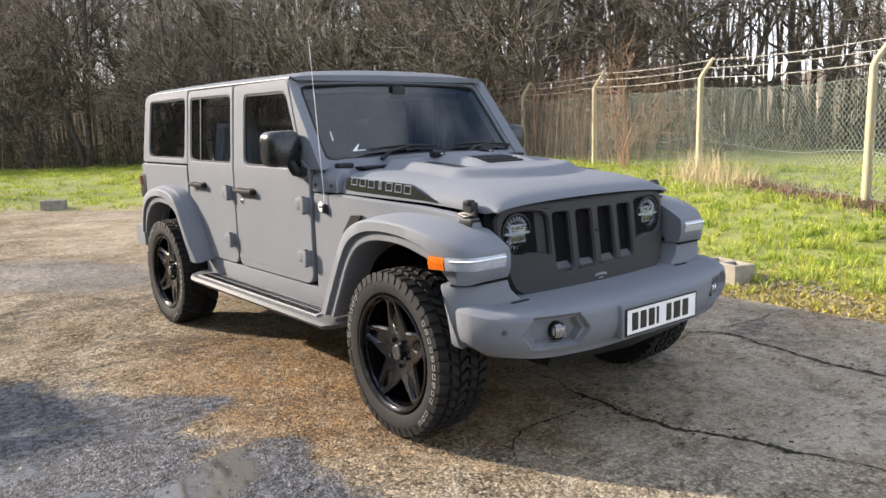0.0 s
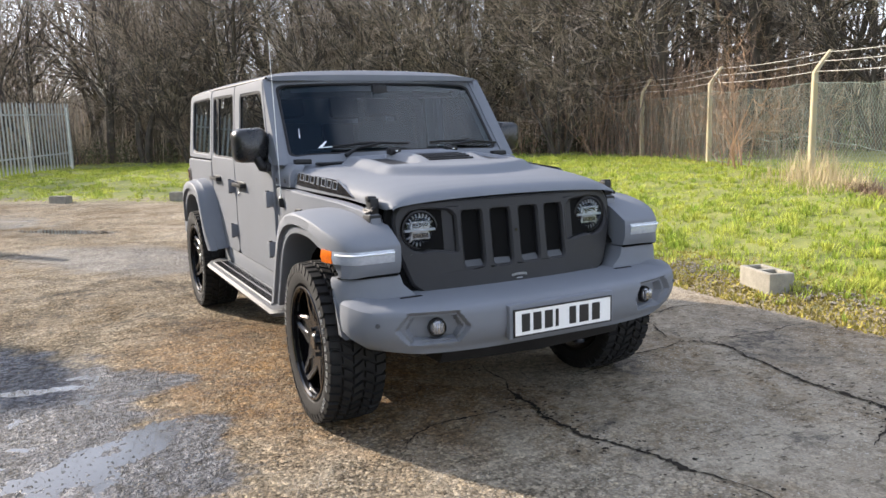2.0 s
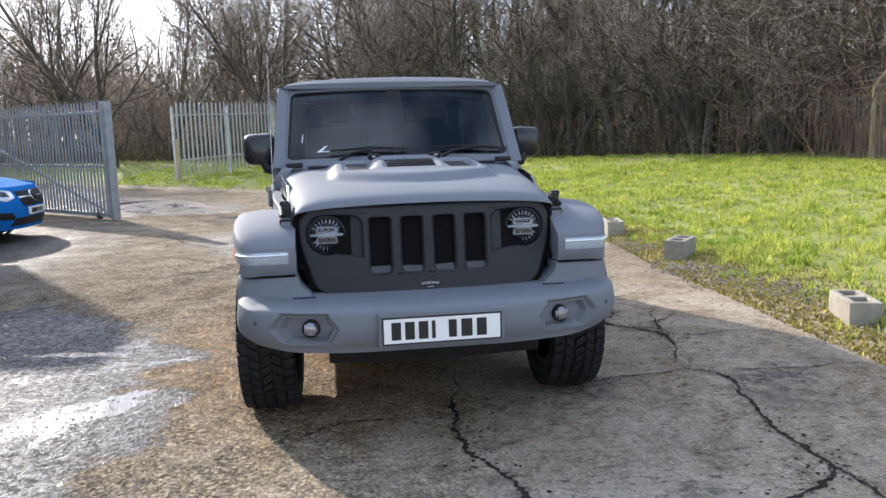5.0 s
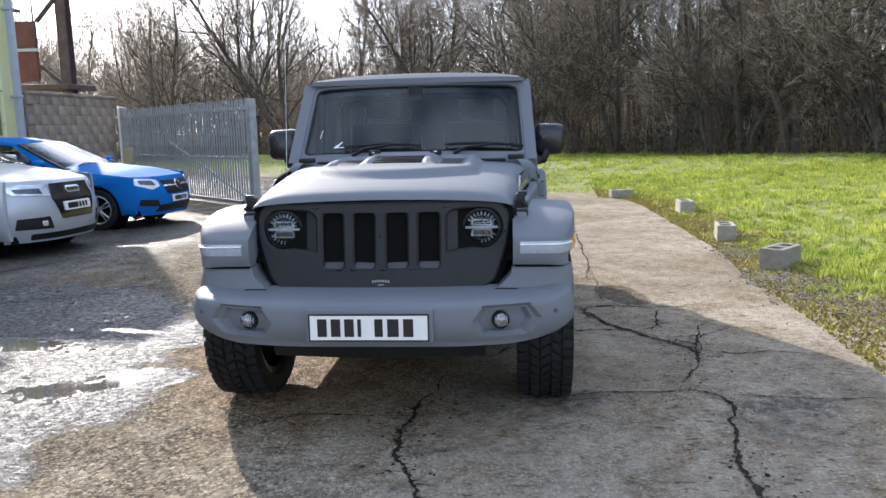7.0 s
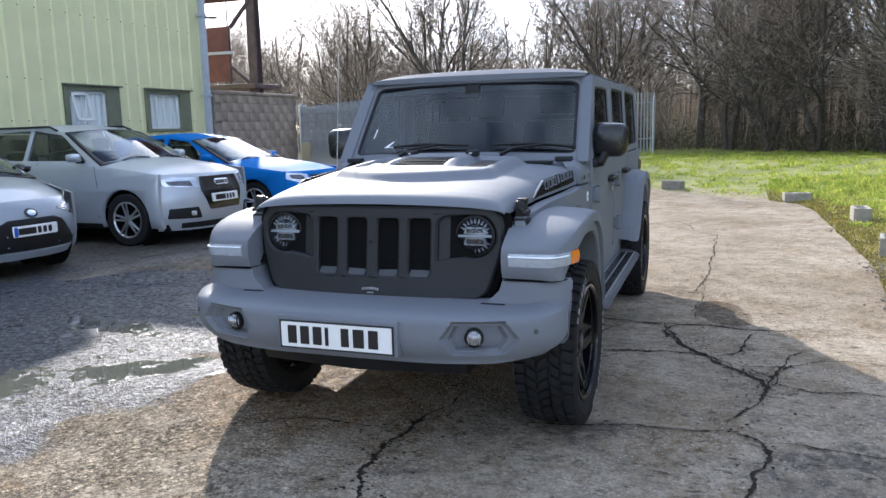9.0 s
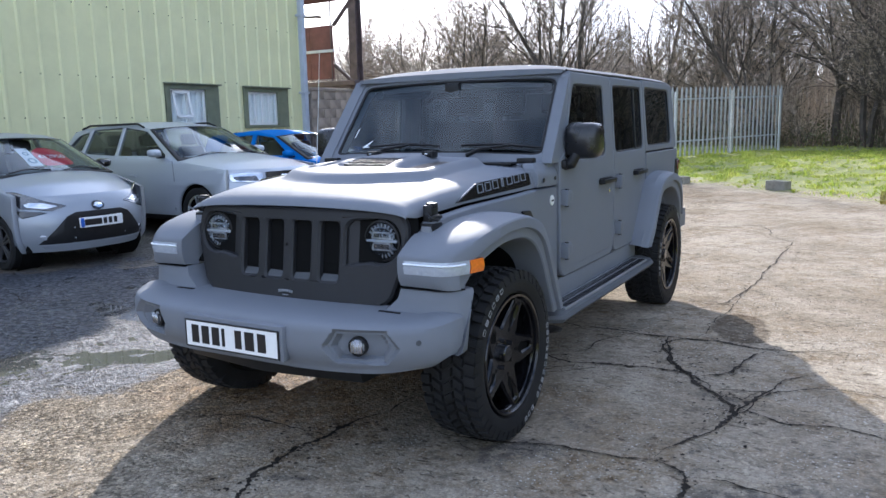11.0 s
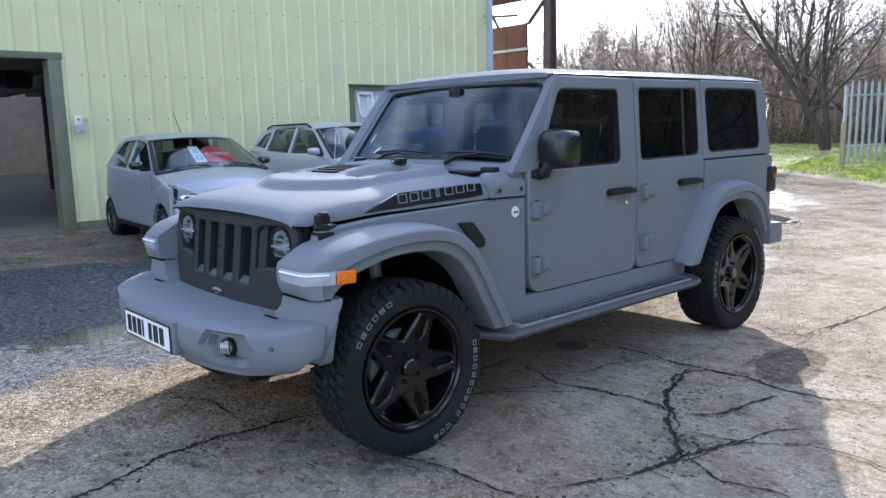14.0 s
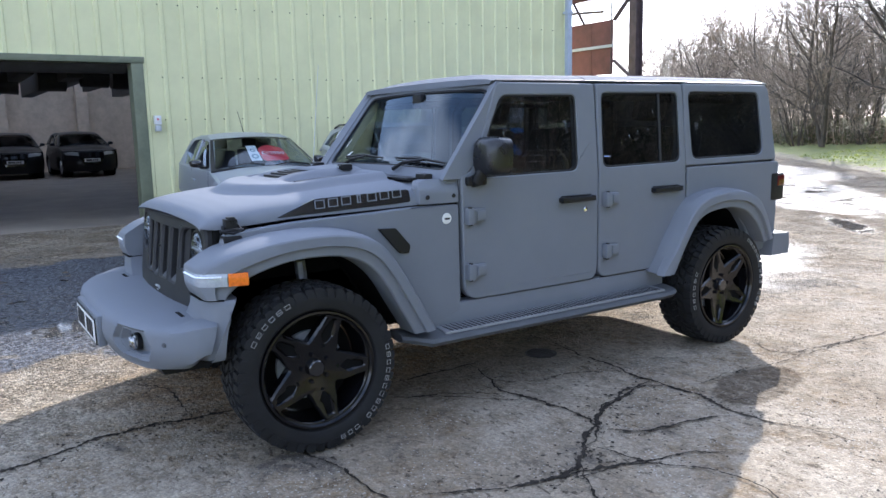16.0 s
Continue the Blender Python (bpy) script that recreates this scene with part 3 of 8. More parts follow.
def panel(outline, holes, place, thick=0.03, bevel=0.004, cuts=(), ucuts=(), back=False):
    """A plate with holes: flat in (u, v), laid into space by place(u, v, depth), with rolled edges and thickness."""
    from mathutils.geometry import tessellate_polygon
    loops = [[Vector((u, v, 0)) for u, v in q] for q in (outline, *holes)]
    pts = [p for q in loops for p in q]
    bm = bmesh.new()
    vs = [bm.verts.new(p) for p in pts]
    for tri in tessellate_polygon(loops):
        try:
            bm.faces.new([vs[i] for i in tri])
        except ValueError:
            pass
    for c in cuts:
        bmesh.ops.bisect_plane(bm, geom=bm.verts[:] + bm.edges[:] + bm.faces[:], plane_co=(0, c, 0), plane_no=(0, 1, 0), dist=1e-5)
    for c in ucuts:
        bmesh.ops.bisect_plane(bm, geom=bm.verts[:] + bm.edges[:] + bm.faces[:], plane_co=(c, 0, 0), plane_no=(1, 0, 0), dist=1e-5)
    bm.verts.index_update()
    bm.verts.ensure_lookup_table()
    uv = [(v.co.x, v.co.y) for v in bm.verts]
    inset = {}
    for e in bm.edges:
        if len(e.link_faces) == 1:
            f = e.link_faces[0]
            mid = (e.verts[0].co + e.verts[1].co) / 2
            d = (e.verts[1].co - e.verts[0].co).normalized()
            nrm = Vector((-d.y, d.x, 0))
            if nrm.dot(f.calc_center_median() - mid) < 0:
                nrm = -nrm
            for v in e.verts:
                inset.setdefault(v.index, []).append(nrm)
    V, F = [], [tuple(v.index for v in f.verts) for f in bm.faces]
    for i, (u, v) in enumerate(uv):
        if i in inset:
            k = sum(inset[i], Vector()) / len(inset[i])
            k = k / max(k.length_squared, 0.35)
            V.append(place(u + k.x * bevel, v + k.y * bevel, 0.0))
        else:
            V.append(place(u, v, 0.0))
    rim, rear = {}, {}
    for i in inset:
        rim[i] = len(V)
        V.append(place(*uv[i], bevel))
        rear[i] = len(V)
        V.append(place(*uv[i], thick))
    for e in bm.edges:
        if len(e.link_faces) == 1:
            a, c = e.verts[0].index, e.verts[1].index
            F += [(a, c, rim[c], rim[a]), (rim[a], rim[c], rear[c], rear[a])]
    if back:
        k = {}
        for i, (u, v) in enumerate(uv):
            if i in rear:
                k[i] = rear[i]
            else:
                k[i] = len(V)
                V.append(place(u, v, thick))
        F += [tuple(k[v.index] for v in reversed(f.verts)) for f in bm.faces]
    bm.free()
    return [tuple(p) for p in V], F


def smoothed(pts, n):
    """n points along a Catmull-Rom curve through pts."""
    P = np.array(pts, float)
    P = np.vstack([2 * P[0] - P[1], P, 2 * P[-1] - P[-2]])
    out = []
    for k in range(n):
        s = k / (n - 1) * (len(P) - 3)
        i = min(int(s), len(P) - 4)
        t = s - i
        a, b, c, d = P[i:i + 4]
        out.append(0.5 * (2 * b + (c - a) * t + (2 * a - 5 * b + 4 * c - d) * t * t + (3 * b - a - 3 * c + d) * t ** 3))
    return [tuple(float(v) for v in p) for p in out]


def step01(a, b, x):
    t = min(1, max(0, (x - a) / (b - a)))
    return t * t * (3 - 2 * t)

# ---------------------------------------------------------------- ground
def verge_x(y):
    """Where the concrete ends along the verge."""
    return 2.74 + 0.07 * step01(0.2, 2.0, y) + 0.18 * step01(2.6, 5.0, y) - 0.25 * step01(9.5, 12.0, y)


def outside(x, y):
    """Distance past the yard's edge on to the grass."""
    d1 = x - verge_x(y)
    d2 = (x - 2.5) * 0.69 + (y - 11.4) * 0.72
    return max(d1, d2)


def grass_z(x, y):
    d = max(0.0, outside(x, y))
    t = step01(15.0, 25.0, y)
    z = (0.07 * (1 - t) + 0.034 * t) * min(d, 6.8) + 0.02 * min(1.0, d * 2)
    return z + min(1.0, d / 2) * (0.05 * noise.noise((x * 0.35, y * 0.35, 3.0)) + 0.035 * noise.noise((x * 1.1, y * 1.1, 7.0)) + 0.028 * noise.noise((x * 2.9, y * 2.9, 1.0)))


def make_ground():
    def axis(lo, hi, fine_lo, fine_hi, fine):
        a = list(np.arange(fine_lo, fine_hi + 1e-6, fine))
        s, v = fine, fine_hi
        while v < hi:
            s *= 1.35
            v += s
            a.append(v)
        s, v = fine, fine_lo
        while v > lo:
            s *= 1.35
            v -= s
            a.insert(0, v)
        return a
    xs, ys = axis(-900, 900, -14, 16, 0.2), axis(-900, 1400, -4, 34, 0.2)
    V = []
    for y in ys:
        for x in xs:
            o = outside(x, y)
            V.append((x, y, grass_z(x, y) if o > 0 else -0.06 * step01(0, -0.3, o)))
    w = len(xs)
    F = [(j * w + i, j * w + i + 1, (j + 1) * w + i + 1, (j + 1) * w + i) for j in range(len(ys) - 1) for i in range(w - 1)]
    ob = soup("ground", V, F, TURF)
    finish(ob, 180)
    return tagged(ob, "rough mown grass verge rising gently to the fence", "grass", kind="structure")


make_ground()


def make_yard():
    edge = [(verge_x(y) + 0.03, y) for y in np.arange(-70, 11.0, 0.2)]
    edge += [(2.5 - 0.72 * s, 11.1 + 0.69 * s) for s in np.arange(0.2, 60, 0.3)]
    edge = [(x + 0.17 * noise.noise((x * 1.3, y * 1.3, 0)) + 0.07 * noise.noise((x * 5, y * 5, 1)), y + 0.07 * noise.noise((x * 1.3, y * 1.3, 5))) for x, y in edge]
    loop = edge + [(-60, 52), (-60, -70)]
    return panel(loop, [], lambda u, v, d: (u, v, -d), thick=0.08, bevel=0.012)


yard = part("yard", make_yard(), YARD, smooth=0)
tagged(yard, "worn brown-grey concrete yard, cracked and partly wet", "pavement", kind="structure")


def crack(points, width, seed, lift):
    """A ragged dirt-filled crack along a line."""
    rnd = random.Random(seed)
    line = smoothed([(*p, 0) for p in points], max(12, int(sum(math.dist(points[i], points[i + 1]) for i in range(len(points) - 1)) / 0.016)))
    V, F = [], []
    for i, (x, y, _) in enumerate(line):
        a, b = line[max(i - 1, 0)], line[min(i + 1, len(line) - 1)]
        d = Vector((b[0] - a[0], b[1] - a[1]))
        d = d.normalized() if d.length > 1e-6 else Vector((1, 0))
        k = 0.045 * noise.noise((x * 4, y * 4, seed)) + 0.02 * noise.noise((x * 13, y * 13, seed))
        wide = 0.60 * width * (0.20 + 1.2 * abs(noise.noise((x * 6, y * 6, seed + 7))) + 0.9 * abs(noise.noise((x * 23, y * 23, seed + 9))) + rnd.random() * 0.3) * min(1, 0.15 + 4 * i / len(line), 0.15 + 4 * (len(line) - 1 - i) / len(line))
        c = Vector((x - d.y * k, y + d.x * k))
        for s in (-1, 1):
            w = wide * (0.15 + 1.1 * rnd.random() ** 1.5)
            V.append((c.x - d.y * w * s, c.y + d.x * w * s, lift))
        if i:
            j = 2 * i
            F.append((j - 2, j - 1, j + 1, j))
    # crumbled flecks along the edges
    for i in range(0, len(line), 2):
        x, y, _ = line[i]
        m = 2 + int(10 * max(0, noise.noise((x * 2.2, y * 2.2, seed + 3)) + .15) * width / .02)
        for _k in range(m):
            fx, fy, r = x + rnd.gauss(0, width * 2.8), y + rnd.gauss(0, width * 2.8), width * (.06 + .30 * rnd.random() ** 2)
            n0, q = len(V), rnd.randint(4, 6)
            V.extend((fx + r * (.5 + rnd.random()) * math.cos(6.283 * t / q), fy + r * (.5 + rnd.random()) * math.sin(6.283 * t / q), lift - .0003) for t in range(q))
            F.append(tuple(range(n0, n0 + q)))
    return V, F


for number, (pts, w) in enumerate((
        ([(-0.1, 2.09), (0.83, 2.0), (1.47, 2.0), (1.83, 1.97), (2.55, 2.15)], 0.022),
        ([(-2.3, 2.22), (-1.59, 2.17), (-1.12, 2.14), (-0.14, 2.1)], 0.014),
        ([(0.33, 1.33), (0.74, 1.18), (1.03, 1.26), (1.4, 1.26), (1.74, 0.95)], 0.026),
        ([(0.7, 1.21), (0.78, 1.66), (0.89, 1.98)], 0.015),
        ([(1.16, 1.98), (1.23, 1.68), (1.40, 1.30), (1.6, 1.02), (1.75, 0.78), (1.75, 0.55), (1.57, 0.05)], 0.034),
        ([(1.51, 1.22), (1.67, 1.4), (1.71, 1.7), (1.78, 1.92)], 0.020),
        ([(1.40, 1.28), (1.2, 1.72), (1.3, 2.0)], 0.024),
        ([(0.24, 0.31), (0.15, -0.25), (0.09, -0.62), (0.14, -0.95), (0.25, -1.25), (0.36, -1.75)], 0.034),
        ([(-0.7, -0.57), (-0.38, -0.38), (0.13, -0.39)], 0.014),
        ([(1.57, 0.04), (1.0, -0.07), (0.6, -0.15)], 0.020),
        ([(1.57, 0.04), (1.74, -0.13), (1.63, -0.71), (1.58, -1.19), (1.6, -1.9)], 0.030),
        ([(1.72, -0.09), (2.07, -0.08), (2.6, -0.13)], 0.016),
        ([(-4.6, 1.4), (-3.82, 2.13), (-3.3, 2.58), (-2.43, 3.08)], 0.016),
        ([(-1.9, 12.6), (-0.68, 11.66), (0.31, 11.0), (1.23, 10.69)], 0.03),
        ([(-1.6, 7.0), (-1.13, 6.8), (-0.65, 6.54), (0.1, 6.88)], 0.022),
        ([(1.52, 6.92), (1.48, 5.87), (1.37, 3.29), (0.95, 3.24)], 0.018),
        ([(0.43, 7.56), (0.97, 8.0), (1.34, 6.86), (2.02, 6.27)], 0.020),
        ([(-3.0, 8.0), (-2.37, 8.44), (-1.96, 8.93), (-1.3, 9.2)], 0.026),
        ([(0.49, 0.62), (0.67, 0.86), (1.02, 1.25)], 0.012),
        ([(-6.0, 0.6), (-4.9, 1.0), (-4.1, 0.8), (-3.2, 1.1)], 0.018),
        ([(1.62, 1.05), (1.9, 1.12), (2.15, 1.3), (2.5, 1.28)], 0.018),
        ([(1.66, 0.9), (1.95, 0.72), (2.3, 0.75), (2.62, 0.6)], 0.016),
        ([(1.79, 0.73), (1.86, 1.01), (1.94, 1.29), (2.06, 1.54)], 0.020),
        ([(1.93, 1.19), (1.82, 0.82), (1.76, 0.64)], 0.026),
        ([(0.48, 0.61), (0.66, 0.91), (0.83, 1.14)], 0.014),
        ([(0.27, 0.73), (0.28, 1.09), (0.25, 1.42)], 0.020),
        ([(1.35, 2.0), (1.36, 2.5), (1.41, 3.0), (1.40, 4.16)], 0.013),
        ([(1.43, 6.05), (2.26, 6.10), (3.0, 6.15)], 0.012),
        ([(1.58, -1.19), (1.5, -1.40), (1.1, -1.58)], 0.026),
        ([(-5.46, 3.11), (-4.93, 3.62), (-4.19, 5.19)], 0.022),
        ([(-4.67, 2.23), (-3.48, 2.31), (-2.81, 2.79)], 0.020),
        ([(-3.0, 8.0), (-2.2, 6.32), (-1.47, 5.79)], 0.024))):
    ob = part("crack", crack(pts, w, round(abs(pts[0][0] * 31 + pts[0][1] * 17), 2), .004 + .0008 * (number % 7)), CRACK, yard, smooth=0)


cover = thing("drain_cover", pose(0.35, 1.84, 0.0), "small round iron drain cover let into the concrete", "drain")
part("rim", lathe([(0.105, 0.0), (0.105, 0.006), (0.09, 0.009), (0.085, 0.004), (0.0, 0.004)], 28, "z"), HANDLE_DIRT, cover)
for k in range(-2, 3):
    part("rib", box(k * 0.032 - 0.007, k * 0.032 + 0.007, -0.07 + abs(k) * 0.012, 0.07 - abs(k) * 0.012, 0.003, 0.009, 0.002), HANDLE_DIRT, cover)

# ---------------------------------------------------------------- the green shed
WX, WY0, WY1, WH = -9.4, -16.0, 11.0, 5.7
RIB = 0.333


def sheet(y0, y1, z0, z1):
    """Ribbed cladding sheet facing +x."""
    ys = [y0, y1]
    k = math.floor(y0 / RIB) - 1
    while k * RIB < y1 + RIB:
        for o in (-0.045, -0.022, 0.022, 0.045):
            ys.append(k * RIB + o)
        k += 1
    ys = sorted(y for y in ys if y0 <= y <= y1)

    def out(y):
        d = abs((y / RIB) - round(y / RIB)) * RIB
        return WX + 0.034 * (1 - step01(0.020, 0.047, d))
    front = [[(out(y), y, z) for y in ys] for z in (z0, z1)]
    back = [[(WX - 0.03, y, z) for y in ys] for z in (z1, z0)]
    return loft(front + back + [front[0]], closed=False, caps=False)


wall = thing("wall_east", Matrix(), "pale green ribbed metal cladding wall of a shed", "wall", kind="structure")
DOOR_Y0, DOOR_Y1, DOOR_Z = -3.6, 1.55, 2.68
WINS = ((7.06, 8.36), (9.12, 10.46))
WZ0, WZ1 = 1.52, 2.34
stops = sorted([WY0, WY1, DOOR_Y0, DOOR_Y1, *[v for w in WINS for v in w]] + [k * 1.0 for k in range(-15, 11)])
stops = [s for i, s in enumerate(stops) if i == 0 or s - stops[i - 1] > 1e-6]
for a, b in zip(stops, stops[1:]):
    mid = (a + b) / 2
    spans = [(0.12, WH)]
    if DOOR_Y0 < mid < DOOR_Y1:
        spans = [(DOOR_Z, WH)]
    if any(w0 < mid < w1 for w0, w1 in WINS):
        spans = [(0.12, WZ0), (WZ1, WH)]
    for z0, z1 in spans:
        part("cladding_sheet", sheet(a, b, z0, z1), CLAD, wall, smooth=0)
part("plinth", box(WX - 0.15, WX + 0.02, DOOR_Y1 + 0.1, WY1, 0, 0.125, 0.01), CLAD_DARK, wall)
part("corner_flashing", box(WX - 0.12, WX + 0.045, WY1 - 0.02, WY1 + 0.06, 0, WH, 0.006), GREYTRIM, wall)
# rows of fixing screws along the ribs
SV, SF = [], []
for zr in (1.72, 2.42, 3.6):
    k = math.ceil((DOOR_Y1 + 0.2) / RIB)
    while k * RIB < WY1 - 0.1:
        yy = k * RIB
        if not any(w0 - 0.1 < yy < w1 + 0.1 and WZ0 - 0.1 < zr < WZ1 + 0.1 for w0, w1 in WINS):
            v, f = plainbox(WX + 0.033, WX + 0.040, yy - 0.055 - 0.011, yy - 0.055 + 0.011, zr - 0.011, zr + 0.011)
            n0 = len(SV)
            SV += [(x - 0.025, q, r) for x, q, r in v]
            SF += [tuple(i + n0 for i in q) for q in f]
        k += 1
tagged(part("fixing_screws", (SV, SF), CLAD_DARK, wall, smooth=0), kind="stuff")

frame1 = thing("door_1", Matrix(), "wide open shed doorway with a dark green steel frame", "doorway", kind="structure")
part("jamb", box(WX - 0.25, WX + 0.06, DOOR_Y1 - 0.10, DOOR_Y1 + 0.09, 0, DOOR_Z + 0.02, 0.008), CLAD_DARK, frame1)
part("jamb", box(WX - 0.25, WX + 0.06, DOOR_Y0 - 0.09, DOOR_Y0 + 0.10, 0, DOOR_Z + 0.02, 0.008), CLAD_DARK, frame1)
part("head", box(WX - 0.25, WX + 0.07, DOOR_Y0 - 0.09, DOOR_Y1 + 0.11, DOOR_Z - 0.04, DOOR_Z + 0.06, 0.008), CLAD_DARK, frame1)
part("shutter_roll", lathe([(0.0, DOOR_Y0 + 0.1), (0.17, DOOR_Y0 + 0.1), (0.17, DOOR_Y1 - 0.12), (0.0, DOOR_Y1 - 0.12)], 20, "y"), SHED_DARK, frame1).location = (WX - 0.40, 0, DOOR_Z - 0.02)


def window(index, y0, y1, opened):
    w = thing(f"window_{index}", Matrix(), "small shed window with dark surround, white frame and net curtain", "window", kind="structure")
    x = WX + 0.05
    part("surround", panel([(y0 - .02, WZ0 - .02), (y1 + .02, WZ0 - .02), (y1 + .02, WZ1 + .02), (y0 - .02, WZ1 + .02)], [[(y0 + .09, WZ0 + .04), (y1 - .32, WZ0 + .04), (y1 - .32, WZ1 - .08), (y0 + .09, WZ1 - .08)]], lambda u, v, d: (x - d, u, v), 0.14, 0.005), CLAD_DARK, w)
    part("drip_head", box(x - 0.02, x + 0.06, y0 - .06, y1 + .06, WZ1 + 0.01, WZ1 + 0.035, 0.004), CLAD_DARK, w)
    a, b = y0 + .09, y1 - .32
    z0, z1 = WZ0 + .04, WZ1 - .08
    bars = [(a, a + .045), (b - .045, b)] + ([((a + b) / 2 - .03, (a + b) / 2 + .03)] if opened else [(a + (b - a) * q - .018, a + (b - a) * q + .018) for q in (.27, .5, .73)])
    fr = part("window_frame", join(*[box(x - .09, x - .05, p, q, z0, z1, .005) for p, q in bars], box(x - .09, x - .05, a, b, z0, z0 + .045, .005), box(x - .09, x - .05, a, b, z1 - .045, z1, .005)), WHITE_P, w)
    g = part("pane", plainbox(x - .074, x - .070, a, b, z0, z1), GLASS_WIN, w, smooth=0)
    g.visible_shadow = False
    rings = [[(x - .100 + 0.012 * math.sin(i * 1.1), a + (b - a) * (0.02 + 0.96 * i / 40), z) for i in range(41)] for z in (z0, z1)]
    part("curtain", loft(rings, False, False), CURTAIN, w)
    if opened:
        vent = join(box(0, .03, 0, .05, -.52, 0, .004), box(0, .03, .36, .41, -.52, 0, .004), box(0, .03, 0, .41, -.05, 0, .004), box(0, .03, 0, .41, -.52, -.47, .004))
        sash = part("sash", vent, WHITE_P, w)
        sash.matrix_local = pose(x - .05, a + .05, z1 - .04, 0, -13, 0)
    part("backing", plainbox(x - .7, x - .68, a - .3, b + .3, z0 - .3, z1 + .3), SHED_DARK, w, smooth=0)


window(1, *WINS[0], True)
window(2, *WINS[1], False)

pipe = thing("downpipe", Matrix(), "grey square downpipe at the corner of the shed", "pipe")
part("pipe", box(WX + 0.05, WX + 0.17, WY1 - 0.07, WY1 + 0.05, 0.05, WH, 0.012), GREYTRIM, pipe)
for z in (0.6, 2.28, 4.0):
    part("bracket", box(WX + 0.02, WX + 0.182, WY1 - 0.11, WY1 + 0.085, z - .025, z + .025, 0.004), GREYTRIM, pipe)

alarm = thing("switch_box", pose(WX + 0.06, 1.79, 1.66), "white plastic switch box fixed to the cladding", "switch box")
part("case", box(-0.03, 0.06, -0.05, 0.06, -0.02, 0.13, 0.01), WHITE_P, alarm)
part("button", lathe([(0.0, 0.075), (0.016, 0.075), (0.018, 0.06)], 14, "x"), RED_CARD, alarm).location = (0, 0.0, 0.07)
part("socket", box(-0.03, 0.075, -0.04, 0.05, -0.13, -0.03, 0.012), GALV, alarm)

# inside of the shed
part_ = part("floor", plainbox(-31, WX - 0.03, WY0, WY1, -0.01, 0.004), mat("shed_floor", (0.27, 0.22, 0.16), 0.55, var=0.3, scale=1.2, bump=0.2, bscale=30), smooth=0)
tagged(part_, "dusty concrete floor of the shed", "floor", kind="structure")
part_ = part("wall_west", plainbox(-31.2, -31, WY0, WY1, 0, WH), SHED_WALL, smooth=0)
tagged(part_, "buff painted block back wall of the shed", "wall", kind="structure")
part_ = part("wall_south", plainbox(-31.2, WX - .04, WY0 - .2, WY0, 0, WH), SHED_WALL, smooth=0)
tagged(part_, "buff painted end wall of the shed", "wall", kind="structure")
part_ = part("wall_north", plainbox(-31.2, WX - .04, WY1 - .25, WY1 - .03, 0, WH), CLAD, smooth=0)
tagged(part_, "pale green end wall of the shed", "wall", kind="structure")
# Two openings added in the unseen roof to brighten the inside of the shed.
roof_v = panel([(-31.2, WY0 - .2), (WX + .25, WY0 - .2), (WX + .25, WY1 + .1), (-31.2, WY1 + .1)], [[(-29.5, -6), (-27.0, -6), (-27.0, 8), (-29.5, 8)], [(-23.5, -6), (-19.5, -6), (-19.5, 8), (-23.5, 8)]], lambda u, v, d: (u, v, WH + .2 - d), 0.2, 0.01, back=True)
part_ = part("ceiling", roof_v, SHED_DARK, smooth=0)
tagged(part_, "dark shed roof with openings added to let daylight in", "roof", kind="structure")
for k, yy in enumerate((-2.6, 0.75, 3.7)):
    part_ = part("wall_pier", box(-30.98, -30.6, yy, yy + .45, 0.004, WH - .02, .01), SHED_WALL, smooth=0)
    tagged(part_, "painted blockwork pier against the back wall", "pier", kind="structure")
gantry = thing("vehicle_lift", Matrix(), "dark vehicle lift and pipework hanging under the shed roof", "lift")
rg = random.Random(5)
for k in range(11):
    yy = -3.4 + k * 0.92
    part("beam", box(-24.5, -14.5, yy, yy + .16 + .3 * rg.random(), 2.72 + .25 * rg.random(), 3.5 + .3 * rg.random(), .02), SHED_DARK, gantry)
for k in range(9):
    part("drum", lathe([(0, -.3), (.24 + .1 * rg.random(), -.3), (.3, .3), (0, .3)], 14, "y"), SHED_DARK, gantry).location = (-16 - rg.random() * 4, -2.5 + k * .9, 2.75 + rg.random() * .2)
for yy in (-3.6, 4.2):
    part("column", box(-20.2, -19.9, yy, yy + .3, 0.004, 3.2, .02), SHED_DARK, gantry)

# ---------------------------------------------------------------- yard wall, tower, gate
bwall = thing("wall_yard", Matrix(), "sooty blockwork yard wall beside the shed", "wall", kind="structure")
part("core", plainbox(-9.62, -9.24, 11.14, 14.7, 0, 2.33), MORTAR, bwall, smooth=0)
bmesh_block = box(-0.03, 0.03, -0.215, 0.215, -0.105, 0.105, 0.008)
first = None
for r in range(11):
    for c in range(9):
        yy = 11.14 + 0.22 + c * 0.445 + (0.22 if r % 2 else 0.0)
        if yy > 14.5:
            continue
        if first is None:
            first = part("block", bmesh_block, BRICKW, bwall)
            ob = first
        else:
            ob = new("block", first.data)
            ob.parent = bwall
        ob.location = (-9.235, yy, 0.11 + r * 0.213)
part("coping", box(-9.68, -9.18, 11.1, 14.75, 2.33, 2.41, 0.02), BRICKW, bwall)

